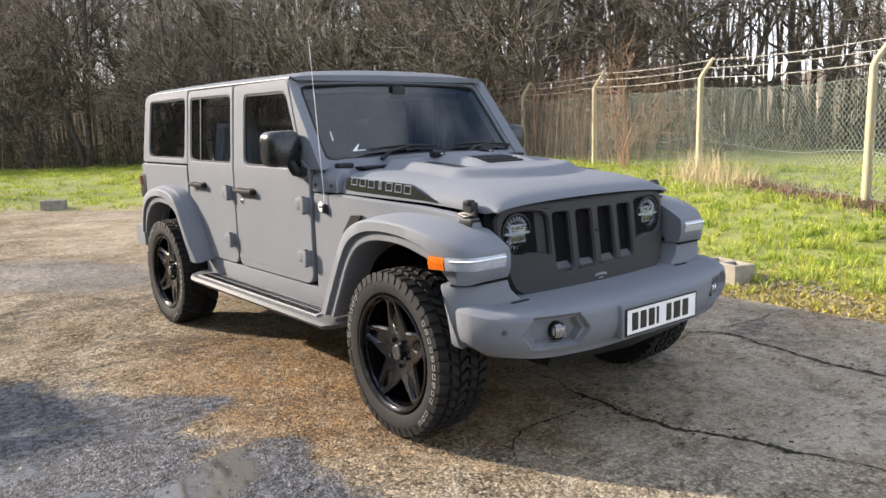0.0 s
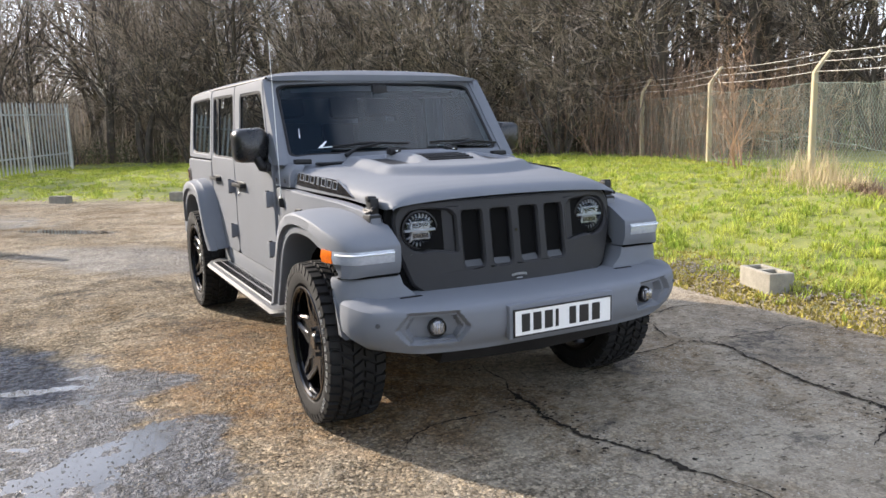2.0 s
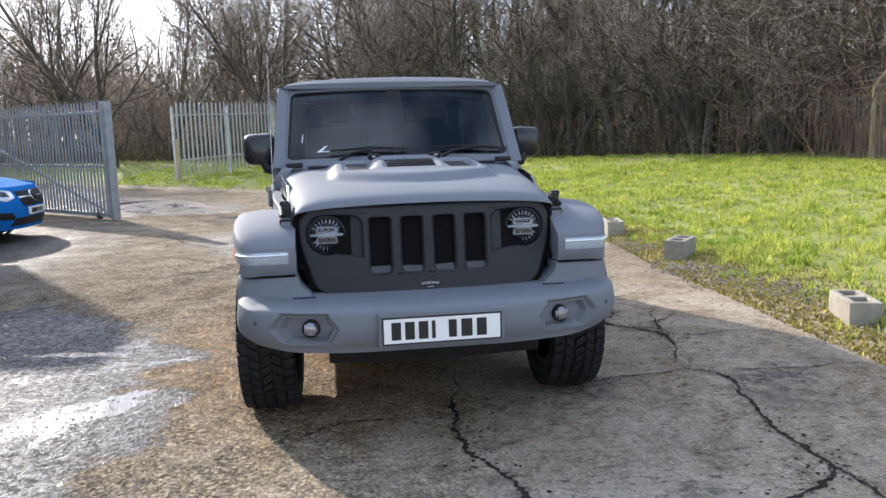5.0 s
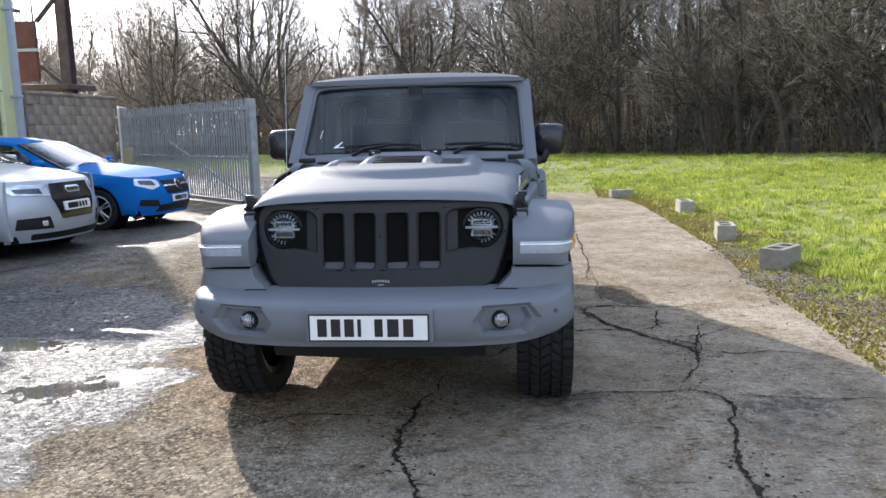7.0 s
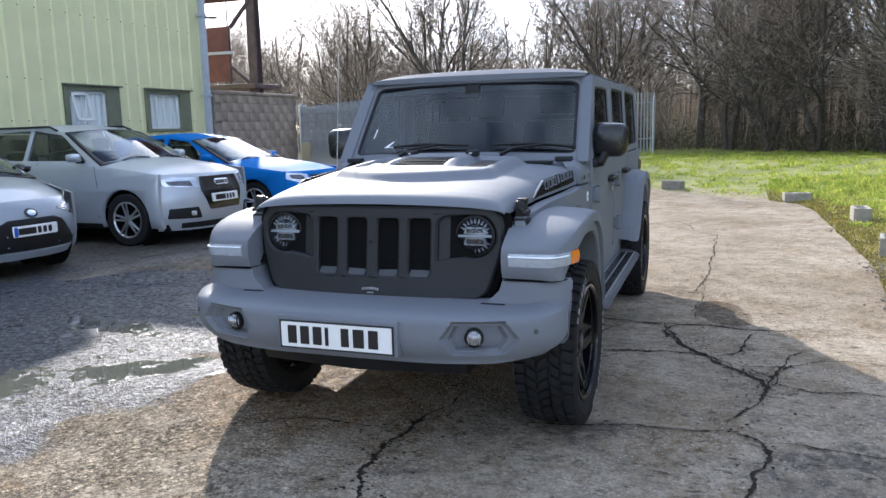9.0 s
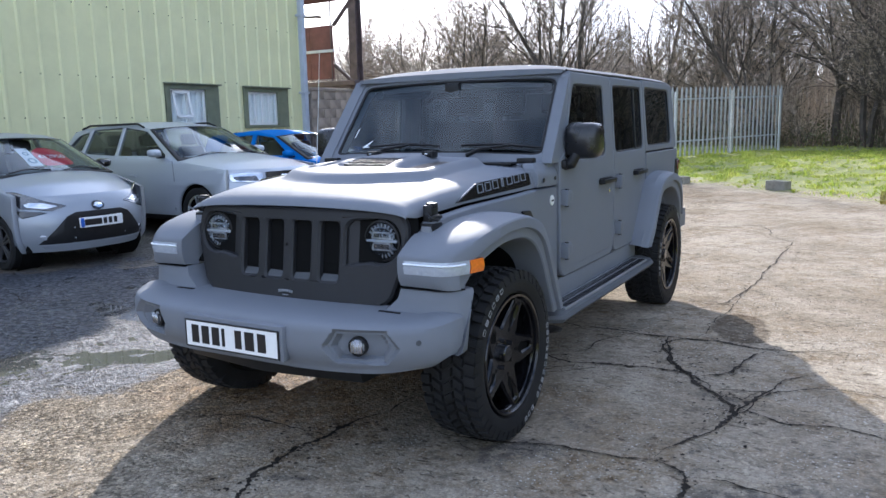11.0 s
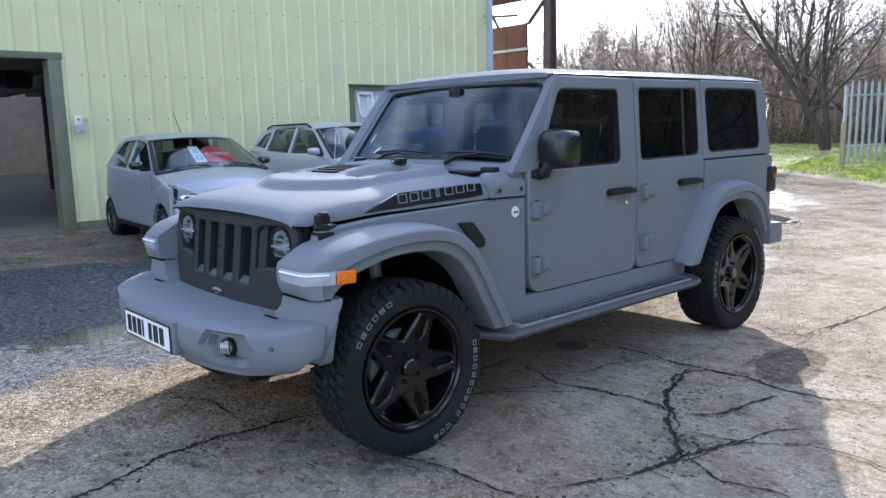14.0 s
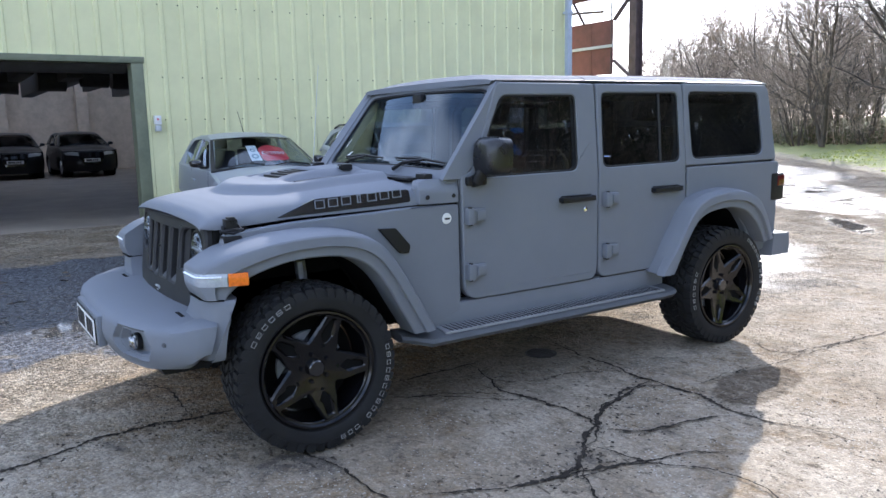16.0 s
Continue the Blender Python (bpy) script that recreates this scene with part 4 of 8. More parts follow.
tower = thing("steel_tower", Matrix(), "rusty red sheeted steel tower behind the yard wall", "tower")
TX, TY = -9.75, 13.7
for cx, cy in ((TX, TY), (TX - 3.6, TY), (TX - 3.6, TY + 0.75)):
    hsec = join(box(cx - .12, cx + .12, cy - .13, cy - .11, 0, 6.7, .003), box(cx - .12, cx + .12, cy + .11, cy + .13, 0, 6.7, .003), box(cx - .012, cx + .012, cy - .12, cy + .12, 0, 6.7, .003))
    part("column", hsec, STEEL, tower, smooth=0)
for z0, z1 in ((2.75, 3.45), (3.48, 4.12)):
    for k in range(4):
        x1 = TX - 0.55 - k * 0.76
        part("sheet", box(x1 - .75, x1, TY - .25, TY - .22, z0, z1, .004), RUST, tower, smooth=0)
part("rail", box(TX - 3.9, TX - 0.5, TY - .30, TY - .24, 3.43, 3.50, .004), GREYTRIM, tower, smooth=0)
for p0, p1, r in (((TX - .55, TY - .2, 4.1), (TX, TY - .1, 4.75), .055), ((TX - .55, TY - .2, 3.1), (TX + .02, TY - .1, 2.6), .05), ((TX - .6, TY - .25, 2.6), (TX - .6, TY - .25, 6.0), .02), ((TX - 3.5, TY - .25, 4.55), (TX - .9, TY - .25, 4.35), .035), ((TX - 2.6, TY - .25, 4.12), (TX - 2.2, TY - .25, 4.9), .04), ((TX - 1.6, TY - .25, 4.12), (TX - 2.0, TY - .25, 4.7), .04)):
    part("brace", tube([p0, p1], r, 6), STEEL, tower, smooth=0)
part("platform", box(TX - 3.8, TX + .15, TY - .3, TY + .9, 2.55, 2.68, .02), STEEL, tower, smooth=0)
# Out of view: added and sized so that its shadow falls on the yard.
part("hopper", box(TX - 3.75, TX + .12, TY - .2, TY + .8, 4.9, 6.9, .05), RUST, tower, smooth=0)


def pale(h, w=0.065):
    """A palisade pale: folded steel strip with a pointed top."""
    xs = ((-w / 2, 0.0), (-w / 5, 0.012), (w / 5, 0.012), (w / 2, 0.0))
    lo = [(x, -y, 0) for x, y in xs]
    mid = [(x, -y, h - 0.09) for x, y in xs]
    top = [(x * 0.35, -y, h) for x, y in xs]
    ring = lambda r: r + [(x, y + 0.006, z) for x, y, z in reversed(r)]
    return loft([ring(lo), ring(mid), ring(top)], True, True)


def palisade(name, a, b, za, zb, h, count, material, label, category, rails, post_every=0, brace=False, w=0.072):
    A, B = Vector((*a, 0)), Vector((*b, 0))
    d = (B - A)
    turn = math.degrees(math.atan2(d.y, d.x))
    t = thing(name, pose(a[0], a[1], za, 0, 0, turn), label, category)
    L = d.length
    rise = (zb - za) / L
    base = None
    for k in range(count):
        s = L * (k + 0.5) / count
        if base is None:
            ob = base = part("pale", pale(h, w), material, t, smooth=0)
        else:
            ob = new("pale", base.data)
            ob.parent = t
        ob.matrix_local = pose(s, 0, rise * s + 0.04, 0, random.uniform(-.5, .5), 0)
    for z in rails:
        V, F = box(0, L, 0.01, 0.05, z - .025, z + .025, .004)
        part("rail", ([(x, y, zz + rise * x) for x, y, zz in V], F), material, t, smooth=0)
    if post_every:
        s = 0.0
        while s <= L + 0.01:
            part("post", box(s - .035, s + .035, .05, .12, -0.35 + rise * s, h - .1 + rise * s, .006), material, t, smooth=0)
            s += post_every
    if brace:
        part("brace", tube([(L * .42, .03, h * .62), (L * .98, .03, .12)], .03, 6), material, t, smooth=0)
        part("end_post", box(L - .05, L + .07, -.05, .09, .02, h + .02, .008), material, t, smooth=0)
        part("hinge_post", box(-.1, .06, -.08, .1, -.02, h + .1, .008), material, t, smooth=0)
        part("bottom_rail", box(0, L, -.01, .06, .06, .12, .005), material, t, smooth=0)
        part("wheel", lathe([(0, -.03), (.07, -.03), (.07, .03), (0, .03)], 16, "y"), BLACK, t).location = (L * .93, .02, .07)
    return t


palisade("palisade_fence", (-4.95, 20.75), (-0.9, 28.4), 0.14, 0.32, 2.3, 38, GALV, "pale galvanised steel palisade fence standing in the grass", "fence", (0.55, 1.95), 2.88, w=0.095)
palisade("palisade_gate", (-9.2, 15.0), (-4.2, 10.15), 0.0, 0.0, 2.05, 62, GALV_DK, "weathered galvanised palisade gate leaf standing open", "gate", (0.95, 1.9), 0, True, w=0.05)
palisade("palisade_fence", (-13.5, 18.6), (-9.4, 15.1), 0.0, 0.0, 2.3, 28, GALV_DK, "weathered palisade fence beyond the gate", "fence", (0.5, 1.9), 2.7)
marker = thing("marker_post", pose(-4.85, 20.3, 0.12), "short weathered yellow post at the end of the palisade", "post")
part("post", box(-.06, .06, -.05, .05, -.2, 1.25, .012), CONC_POST, marker)
post2 = thing("marker_post", pose(-8.75, 14.3, 0.0), "short weathered yellow post beside the gate", "post")
part("post", box(-.1, .1, -.08, .08, -.05, 1.15, .02), CONC_POST, post2)

# ---------------------------------------------------------------- chain-link fence
CL = [(4.3, -3.0), (7.05, 1.15), (9.2, 4.85), (10.74, 8.5), (12.2, 12.2), (13.4, 16.0)]
fence = thing("chain_link_fence", Matrix(), "green chain-link fence on lichened concrete posts with barbed wire", "fence")
for (x0, y0), (x1, y1) in zip(CL, CL[1:]):
    d = Vector((x1 - x0, y1 - y0))
    L, z0, z1 = d.length, grass_z(x0, y0), grass_z(x1, y1)
    V, F = [], []
    H, S = 1.47, 0.088
    def put(s0, h0, s1, h1):
        p = []
        for s, h in ((s0, h0), (s1, h1)):
            t = s / L
            sag = 0.05 * math.sin(t * math.pi * 1.0) * (h / H)
            bow = 0.05 * noise.noise((s * 1.5, h * 1.5, x0))
            p.append(Vector((x0 + d.x * t - d.y / L * bow, y0 + d.y * t + d.x / L * bow, z0 + (z1 - z0) * t + 0.06 + h - sag)))
        r, k = 0.0025, len(V)
        u = Vector((d.x, d.y, 0)).normalized()
        for q in p:
            V.extend([tuple(q + r * Vector((0, 0, 1.3))), tuple(q - r * u * 1.2 - Vector((0, 0, r * .7))), tuple(q + r * u * 1.2 - Vector((0, 0, r * .7)))])
        F.extend([(k, k + 1, k + 4, k + 3), (k + 1, k + 2, k + 5, k + 4), (k + 2, k, k + 3, k + 5)])
    s = -H
    while s < L:
        a = max(0.0, -s)
        b = min(H, L - s)
        if b > a:
            steps = 3
            for q in range(steps):
                h0, h1 = a + (b - a) * q / steps, a + (b - a) * (q + 1) / steps
                put(s + h0, h0, s + h1, h1)
                put(L - s - h0, h0, L - s - h1, h1)
        s += S
    soup("mesh", V, F, WIRE, fence)
    for h, wob in ((H, .07), (0.60, .10), (0.03, .03)):
        pts = [(x0 + d.x * t, y0 + d.y * t, z0 + (z1 - z0) * t + .06 + h - wob * math.sin(t * math.pi) * (1 + noise.noise((t * 5, h, x0)))) for t in (i / 14 for i in range(15))]
        part("line_wire", tube(pts, .004, 5, False), WIRE, fence)
    for h, o in ((1.70, .02), (1.86, .12), (2.00, .22)):
        nx, ny = d.y / L, -d.x / L
        pts = [(x0 + d.x * t + nx * o, y0 + d.y * t + ny * o, z0 + (z1 - z0) * t + h - .04 * math.sin(t * math.pi)) for t in (i / 12 for i in range(13))]
        part("barbed_wire", tube(pts, .006, 5, False), WIRE_G, fence)
for (x, y), (x2, y2) in zip(CL, CL[1:] + [(14.4, 20)]):
    d = Vector((x2 - x, y2 - y)).normalized()
    nx, ny = d.y, -d.x
    g = grass_z(x, y)
    rings = []
    for z, o, w in ((-.3, 0, .050), (.4, 0, .047), (1.66, 0, .040), (1.74, .03, .037), (2.04, .25, .028)):
        rings.append([(x + nx * o + d.x * w * a + nx * w * b, y + ny * o + d.y * w * a + ny * w * b, g + z) for a, b in ((-1, -.7), (-.7, -1), (.7, -1), (1, -.7), (1, .7), (.7, 1), (-.7, 1), (-1, .7))])
    part("post", loft(rings), CONC_POST, fence)


# ---------------------------------------------------------------- concrete blocks along the verge
def hollow_block():
    hole = lambda c: [(c - .075, -.062), (c + .075, -.062), (c + .075, .062), (c - .075, .062)]
    sol = panel(rounded([(-.22, -.108), (.22, -.108), (.22, .108), (-.22, .108)], .012, 2), [hole(-.105), hole(.105)], lambda u, v, d: (u, v, .215 - d), .215, .006, back=True)
    V, F = sol
    return [(x + .004 * noise.noise((x * 14, y * 14, z * 14)), y + .004 * noise.noise((x * 14, y * 14, z * 14 + 9)), z + .003 * noise.noise((x * 11, y * 11, z * 11 + 4))) for x, y, z in V], F


first = None
for x, y, turn, drop, label in ((3.20, 0.72, 72, .06, "grey hollow concrete block standing on the mossy verge"), (3.23, 3.50, 48, .02, "grey hollow concrete block on the edge of the yard"), (3.24, 5.46, 80, .03, "grey hollow concrete block lying end-on by the grass"), (3.38, 8.25, 88, .03, "pale hollow concrete block lying end-on by the grass"), (2.84, 11.35, 8, .08, "grey hollow concrete block sunk in the grass edge"), (0.60, 13.65, -30, .04, "grey concrete block lying on the far verge"), (-1.70, 15.35, -40, .06, "grey concrete block half sunk in the far verge")):
    m = pose(x, y, grass_z(x, y) - drop, 0, 0, turn)
    if first is None:
        first = part("concrete_block", hollow_block(), BLOCK_M)
        first.matrix_world = m
        ob = first
    else:
        ob = new("concrete_block", first.data)
        ob.matrix_world = m
    tagged(ob, label, "concrete block", "blocks along the verge")

# ---------------------------------------------------------------- the grey off-road car
# front axle at y = 0, forward is -y, the car's left side is +x
offroader = thing("off_road_car", Matrix(), "satin grey boxy off-road car with black wheels parked on the yard", "car")
HB = 3.0                      # wheelbase


def xs(z):
    """Half width of the body side at a height."""
    return 0.800 - 0.07 * max(0.0, z - 1.2) - 0.10 * max(0.0, z - 1.70) - 0.02 * max(0.0, 0.75 - z)


def side(s, out=0.0):
    return lambda u, v, d: (s * (xs(v) + out - d), u, v)


ZC = (0.62, 0.8, 0.95, 1.1, 1.2, 1.3, 1.45, 1.6, 1.7)
WF = rounded([(0.99, 1.235, .03), (1.195, 1.672, .05), (1.745, 1.676, .04), (1.748, 1.238, .06)])
WR = rounded([(1.952, 1.245, .05), (1.952, 1.688, .04), (2.635, 1.694, .04), (2.648, 1.252, .06)])
WQ = rounded([(2.765, 1.262, .06), (2.735, 1.70, .05), (3.485, 1.70, .05), (3.535, 1.265, .08)])


def glass(name, hole, s, mat_, parent, inset=0.012):
    c = (sum(p[0] for p in hole) / len(hole), sum(p[1] for p in hole) / len(hole))
    grown = [(c[0] + (u - c[0]) * 1.03, c[1] + (v - c[1]) * 1.04) for u, v in hole]
    g = part(name, panel(grown, [], side(s, -inset), 0.004, 0.001, ZC), mat_, parent, "dark tinted glass")
    seal = panel([(c[0] + (u - c[0]) * 1.005, c[1] + (v - c[1]) * 1.008) for u, v in hole], [[(c[0] + (u - c[0]) * 0.965, c[1] + (v - c[1]) * 0.955) for u, v in hole]], side(s, -inset + 0.006), 0.008, 0.002, ZC)
    part("window_seal", seal, BLACK, parent)
    return g


def hinge(y, z, s, parent):
    h = part("hinge", join(box(.0, .028, -.005, .085, -.036, .036, .008), box(.024, .036, .02, .075, -.026, .026, .006), box(.0, .05, -.045, -.004, -.045, .045, .010)), WRAP, parent)
    m_ = pose(s * (xs(z) - .006), y, z) @ Matrix.Diagonal((s, 1, 1, 1))
    h.matrix_local = m_
    pin = part("hinge_pin", tube([(.035, -.026, -.05), (.035, -.026, .05)], .012, 10), BLACK, parent)
    pin.matrix_local = m_


def door_handle(y, z, s, parent, lock):
    h = part("door_handle", join(box(.0, .008, -.115, .125, -.022, .022, .008), box(.02, .046, -.125, .125, -.015, .013, .010), box(.0, .045, -.13, -.095, -.016, .014, .006), box(.0, .045, .095, .13, -.016, .014, .006)), BLACK, parent, "matt black pull handle")
    m_ = pose(s * (xs(z) - .004), y, z) @ Matrix.Diagonal((s, 1, 1, 1))
    h.matrix_local = m_
    if lock:
        k = part("lock", lathe([(0, .0), (.016, .0), (.016, .010), (.012, .013), (0, .013)], 16, "x"), CHROME, parent)
        k.matrix_local = m_ @ pose(0, .075, -.068)


for s in (1, -1):
    fd = part("front_door", panel(rounded([(.918, .575, .10), (.905, 1.245, .01), (.985, 1.28, .02), (1.165, 1.725, .02), (1.195, 1.742, .02), (1.898, 1.742, .02), (1.905, 1.2, .3), (1.905, .575, .07)], n=5), [WF], side(s), .05, .006, ZC), WRAP, offroader)
    rd = part("rear_door", panel(rounded([(1.915, .575, .08), (1.912, 1.742, .02), (2.682, 1.746, .02), (2.70, 1.2, .1), (2.70, .93, .08), (2.50, .655, .1), (2.42, .578, .06)], n=5), [WR], side(s), .05, .006, ZC), WRAP, offroader)
    ht = part("hardtop_side", panel(rounded([(2.694, 1.222, .01), (2.692, 1.752, .01), (3.60, 1.752, .05), (3.685, 1.225, .03)], n=4), [WQ], side(s, .002), .05, .006, ZC), WRAP, offroader)
    qp = part("rear_quarter", panel(rounded([(2.71, 1.212, .01), (2.712, .93, .02), (2.62, .80, .01), (2.78, .90, .05), (3.0, .95, .1), (3.2, .92, .1), (3.36, .74, .05), (3.38, .55, .02), (3.70, .60, .05), (3.715, 1.212, .03)], n=4), [], side(s, .004), .05, .006, ZC), WRAP, offroader)
    fs = part("front_wing", panel(rounded([(.897, .53, .02), (.893, 1.102, .01), (.60, 1.104, .02), (0.0, 1.078, .05), (-.34, 1.045, .02), (-.38, .90, .02), (-.25, .90, .02), (.2, .93, .1), (.40, .78, .05), (.56, .50, .02), (.75, .47, .02)], n=4), [], lambda u, v, d, s=s: (s * (0.787 - .085 * step01(.55, -.35, u) - d), u, v), .05, .005, (0.6, .75, .9, 1.0), (-.2, 0, .2, .4, .6)), WRAP, offroader)
    cw = part("cowl_side", panel(rounded([(.893, 1.112, .01), (.896, 1.242, .02), (.66, 1.236, .05), (.655, 1.112, .01)], n=3), [], lambda u, v, d, s=s: (s * (.790 - .055 * step01(1.17, 1.26, v) - .02 * step01(.9, .6, u) - d), u, v), .06, .004, (1.14, 1.17, 1.19, 1.21, 1.23), (.72, .8)), WRAP, offroader)
    for yy, zz in ((.70, 1.150), (.862, 1.150)):
        part("bolt", lathe([(0, .004), (.011, .004), (.013, 0.0)], 10, "x"), BLACK, cw).matrix_local = pose(s * .787, yy, zz) @ Matrix.Diagonal((s, 1, 1, 1))
    glass("front_door_window", WF, s, GLASS_TINT, fd)
    g = glass("rear_door_window", WR, s, GLASS_TINT, rd)
    part("window_divider", panel([(2.455, 1.25), (2.475, 1.25), (2.47, 1.69), (2.45, 1.69)], [], side(s, -.004), .012, .002), GRILLE_M, rd)
    glass("quarter_window", WQ, s, GLASS_TINT, ht)
    for y, z in ((.965, 1.035), (.965, .735)):
        hinge(y, z, s, fd)
    for y, z in ((1.985, 1.055), (1.985, .74)):
        hinge(y, z, s, rd)
    door_handle(1.72, 1.075, s, fd, True)
    door_handle(2.50, 1.085, s, rd, False)
    # sill and side step
    part("sill", box(s * .735 - .05, s * .735 + .05, .60, 2.52, .44, .572, .02), WRAP, offroader)
    prof = [(.70, .455), (.86, .452), (.925, .438), (.940, .420), (.925, .400), (.86, .392), (.70, .400)]
    rings = []
    for y, k, dz in ((.50, .55, .018), (.56, .78, .01), (.62, 1, 0), (2.38, 1, 0), (2.45, 1, .004), (2.50, .9, .01)):
        rings.append([(s * (.70 + (x - .70) * k), y, .425 + (z - .425) * (.6 + .4 * k) + dz) for x, z in prof])
    st = part("side_step", loft(rings), STEP_M, offroader, "dark grey side step")
    tread = part("step_tread", panel(rounded([(.73, .75, .01), (.905, .72, .01), (.905, 2.40, .01), (.73, 2.40, .01)], n=2), [], lambda u, v, d, s=s: (s * u, v, .461 - .10 * max(0, u - .86) - d), .012, .002), STEP_GREY, st, "grey step tread with dark strips for its holes")
    # Nearly flush black strips stand in for the dark of the tread's holes.
    V, F = [], []
    for k in range(54):
        for row in range(3):
            y0 = .76 + k * .030
            x0 = .745 + row * .055
            v, f = plainbox(s * (x0 + .022) - .022, s * (x0 + .022) + .022, y0, y0 + .009, .458, .4617)
            n0 = len(V)
            V += v
            F += [tuple(i + n0 for i in q) for q in f]
    part("tread_ribs", (V, F), BLACK, st, smooth=0)
    for y in (.85, 1.5, 2.2):
        part("step_bracket", box(s * .68 - .09, s * .68 + .09, y - .03, y + .03, .36, .41, .006), BLACK, st)

# ---- roof
def roof(y0, y1, front, rear):
    rings, n = [], 25
    for y in np.linspace(y0, y1, 15 if front else 22):
        f = step01(1.14, 1.30, y)
        r = 1 - step01(3.50, 3.66, y) ** 2
        row = []
        for k in range(n):
            a = -1 + 2 * k / (n - 1)
            x = 0.728 * (abs(a) ** 0.82) * (1 if a > 0 else -1)
            edge = 1 - abs(x / .728) ** 7
            z = 1.752 + (.036 + .024 * (1 - (x / .728) ** 2)) * (max(0, edge) ** .5) * (0.30 + .70 * f) * (.25 + .75 * r) + .012 * step01(1.2, 2.6, y)
            row.append((x, float(y), z))
        low = [(x * .97, float(y), 1.735) for x, _, _ in reversed(row)]
        rings.append(row + low)
    return loft(rings)


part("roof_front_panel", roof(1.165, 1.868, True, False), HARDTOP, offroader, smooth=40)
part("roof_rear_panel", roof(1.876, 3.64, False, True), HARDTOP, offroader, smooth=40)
for s in (1, -1):
    part("drip_rail", tube([(s * .728, 1.19, 1.748), (s * .733, 2.6, 1.758), (s * .725, 3.58, 1.758)], .010, 8), BLACK, offroader)
tg = part("tailgate", panel(rounded([(-.775, .60), (.775, .60), (.775, 1.22), (.715, 1.75), (-.715, 1.75), (-.775, 1.22)], .04), [], lambda u, v, d: (u, 3.72 - .09 * max(0, v - 1.2) / .55 - d, v), .05, .006), WRAP, offroader)
# ---- windscreen
WB, WT = Vector((0, .795, 1.248)), Vector((0, 1.200, 1.772))
wn = Vector((0, -(WT - WB).z, (WT - WB).y)).normalized()


def ws(u, v, d):
    p = WB + (WT - WB) * v + Vector((u, 0, 0)) - wn * d - wn * .05 * (u / .75) ** 2 * .6
    return p


UC = (-.6, -.4, -.2, 0, .2, .4, .6)
wsh = rounded([(-.708, .095, .06), (.708, .095, .06), (.676, .915, .07), (-.676, .915, .07)], n=6)
frame_ob = part("windscreen_frame", panel(rounded([(-.765, -.02, .02), (.765, -.02, .02), (.718, 1.0, .06), (-.718, 1.0, .06)], n=5), [wsh], ws, .085, .010, (), UC), WRAP, offroader)
wg = part("windscreen", panel([(u * 1.012, .5 + (v - .5) * 1.015) for u, v in wsh], [], lambda u, v, d: ws(u, v, d + .016), .005, .001, (), UC), GLASS_WS, offroader, "dark reflective windscreen")
part("windscreen_seal", panel([(u * 1.004, .5 + (v - .5) * 1.006) for u, v in wsh], [[(u * .975, .5 + (v - .5) * .955) for u, v in wsh]], lambda u, v, d: ws(u, v, d + .009), .01, .003, (), UC), BLACK, wg)
for s in (1, -1):
    part("a_pillar", loft([[(s * (xs(z) - .004), y0, z), (s * (xs(z) - .004), y1_, z), (s * (xs(z) - .07), y1_ + .02, z), (s * (xs(z) - .07), y0 + .02, z)] for z, y0, y1_ in ((1.235, .790, .912), (1.30, .838, .990), (1.45, .954, 1.052), (1.60, 1.070, 1.112), (1.745, 1.180, 1.215))]), WRAP, offroader, smooth=30)
part("mirror_pod", box(-.05, .05, 1.13, 1.18, 1.62, 1.71, .015), BLACK, wg)
part("sticker", panel([(-.615, .30), (-.610, .30), (-.602, .40), (-.606, .40)], [], lambda u, v, d: ws(u, v, d + .0125), .002, .0003), WHITE_CARD, wg)
# A thin white V paints in the glints on the windscreen.
part("sticker", panel([(-.52, .175), (-.43, .175), (-.43, .183), (-.49, .183), (-.455, .245), (-.465, .245)], [], lambda u, v, d: ws(u, v, d + .0125), .002, .0003), WHITE_CARD, wg)
for x0, x1, lift in ((-.60, .06, 0), (.05, .66, 0)):
    w = part("wiper", tube([tuple(ws(x0 + .22, .035, -.02)), tuple(ws(x0 + .30, .10, -.03)), tuple(ws(x0 + .46, .15, -.022))], [.013, .010, .007], 8), BLACK, offroader)
    part("wiper_blade", join(tube([tuple(ws(x0 + .16, .155, -.012)), tuple(ws(x0 + .42, .165, -.016)), tuple(ws(x0 + .66, .150, -.010))], [.006, .011, .006], 6), tube([tuple(ws(x0 + .16, .145, -.002)), tuple(ws(x0 + .66, .140, -.001))], .004, 4)), BLACK, w)
part("cowl", loft([[(x, .655, 1.215 - .02 * (x / .75) ** 2), (x, .76, 1.232 - .02 * (x / .75) ** 2), (x, .90, 1.262), (x, .90, 1.15), (x, .655, 1.15)] for x in np.linspace(-.735, .735, 13)]), WRAP, offroader, smooth=30)
part("cowl_grille", box(-.58, .60, .690, .780, 1.228, 1.243, .006), BLACK, offroader)
for s in (1, -1):
    part("hinge_pad", box(s * .66 - .05, s * .66 + .05, .735, .785, 1.235, 1.266, .010), BLACK, offroader)


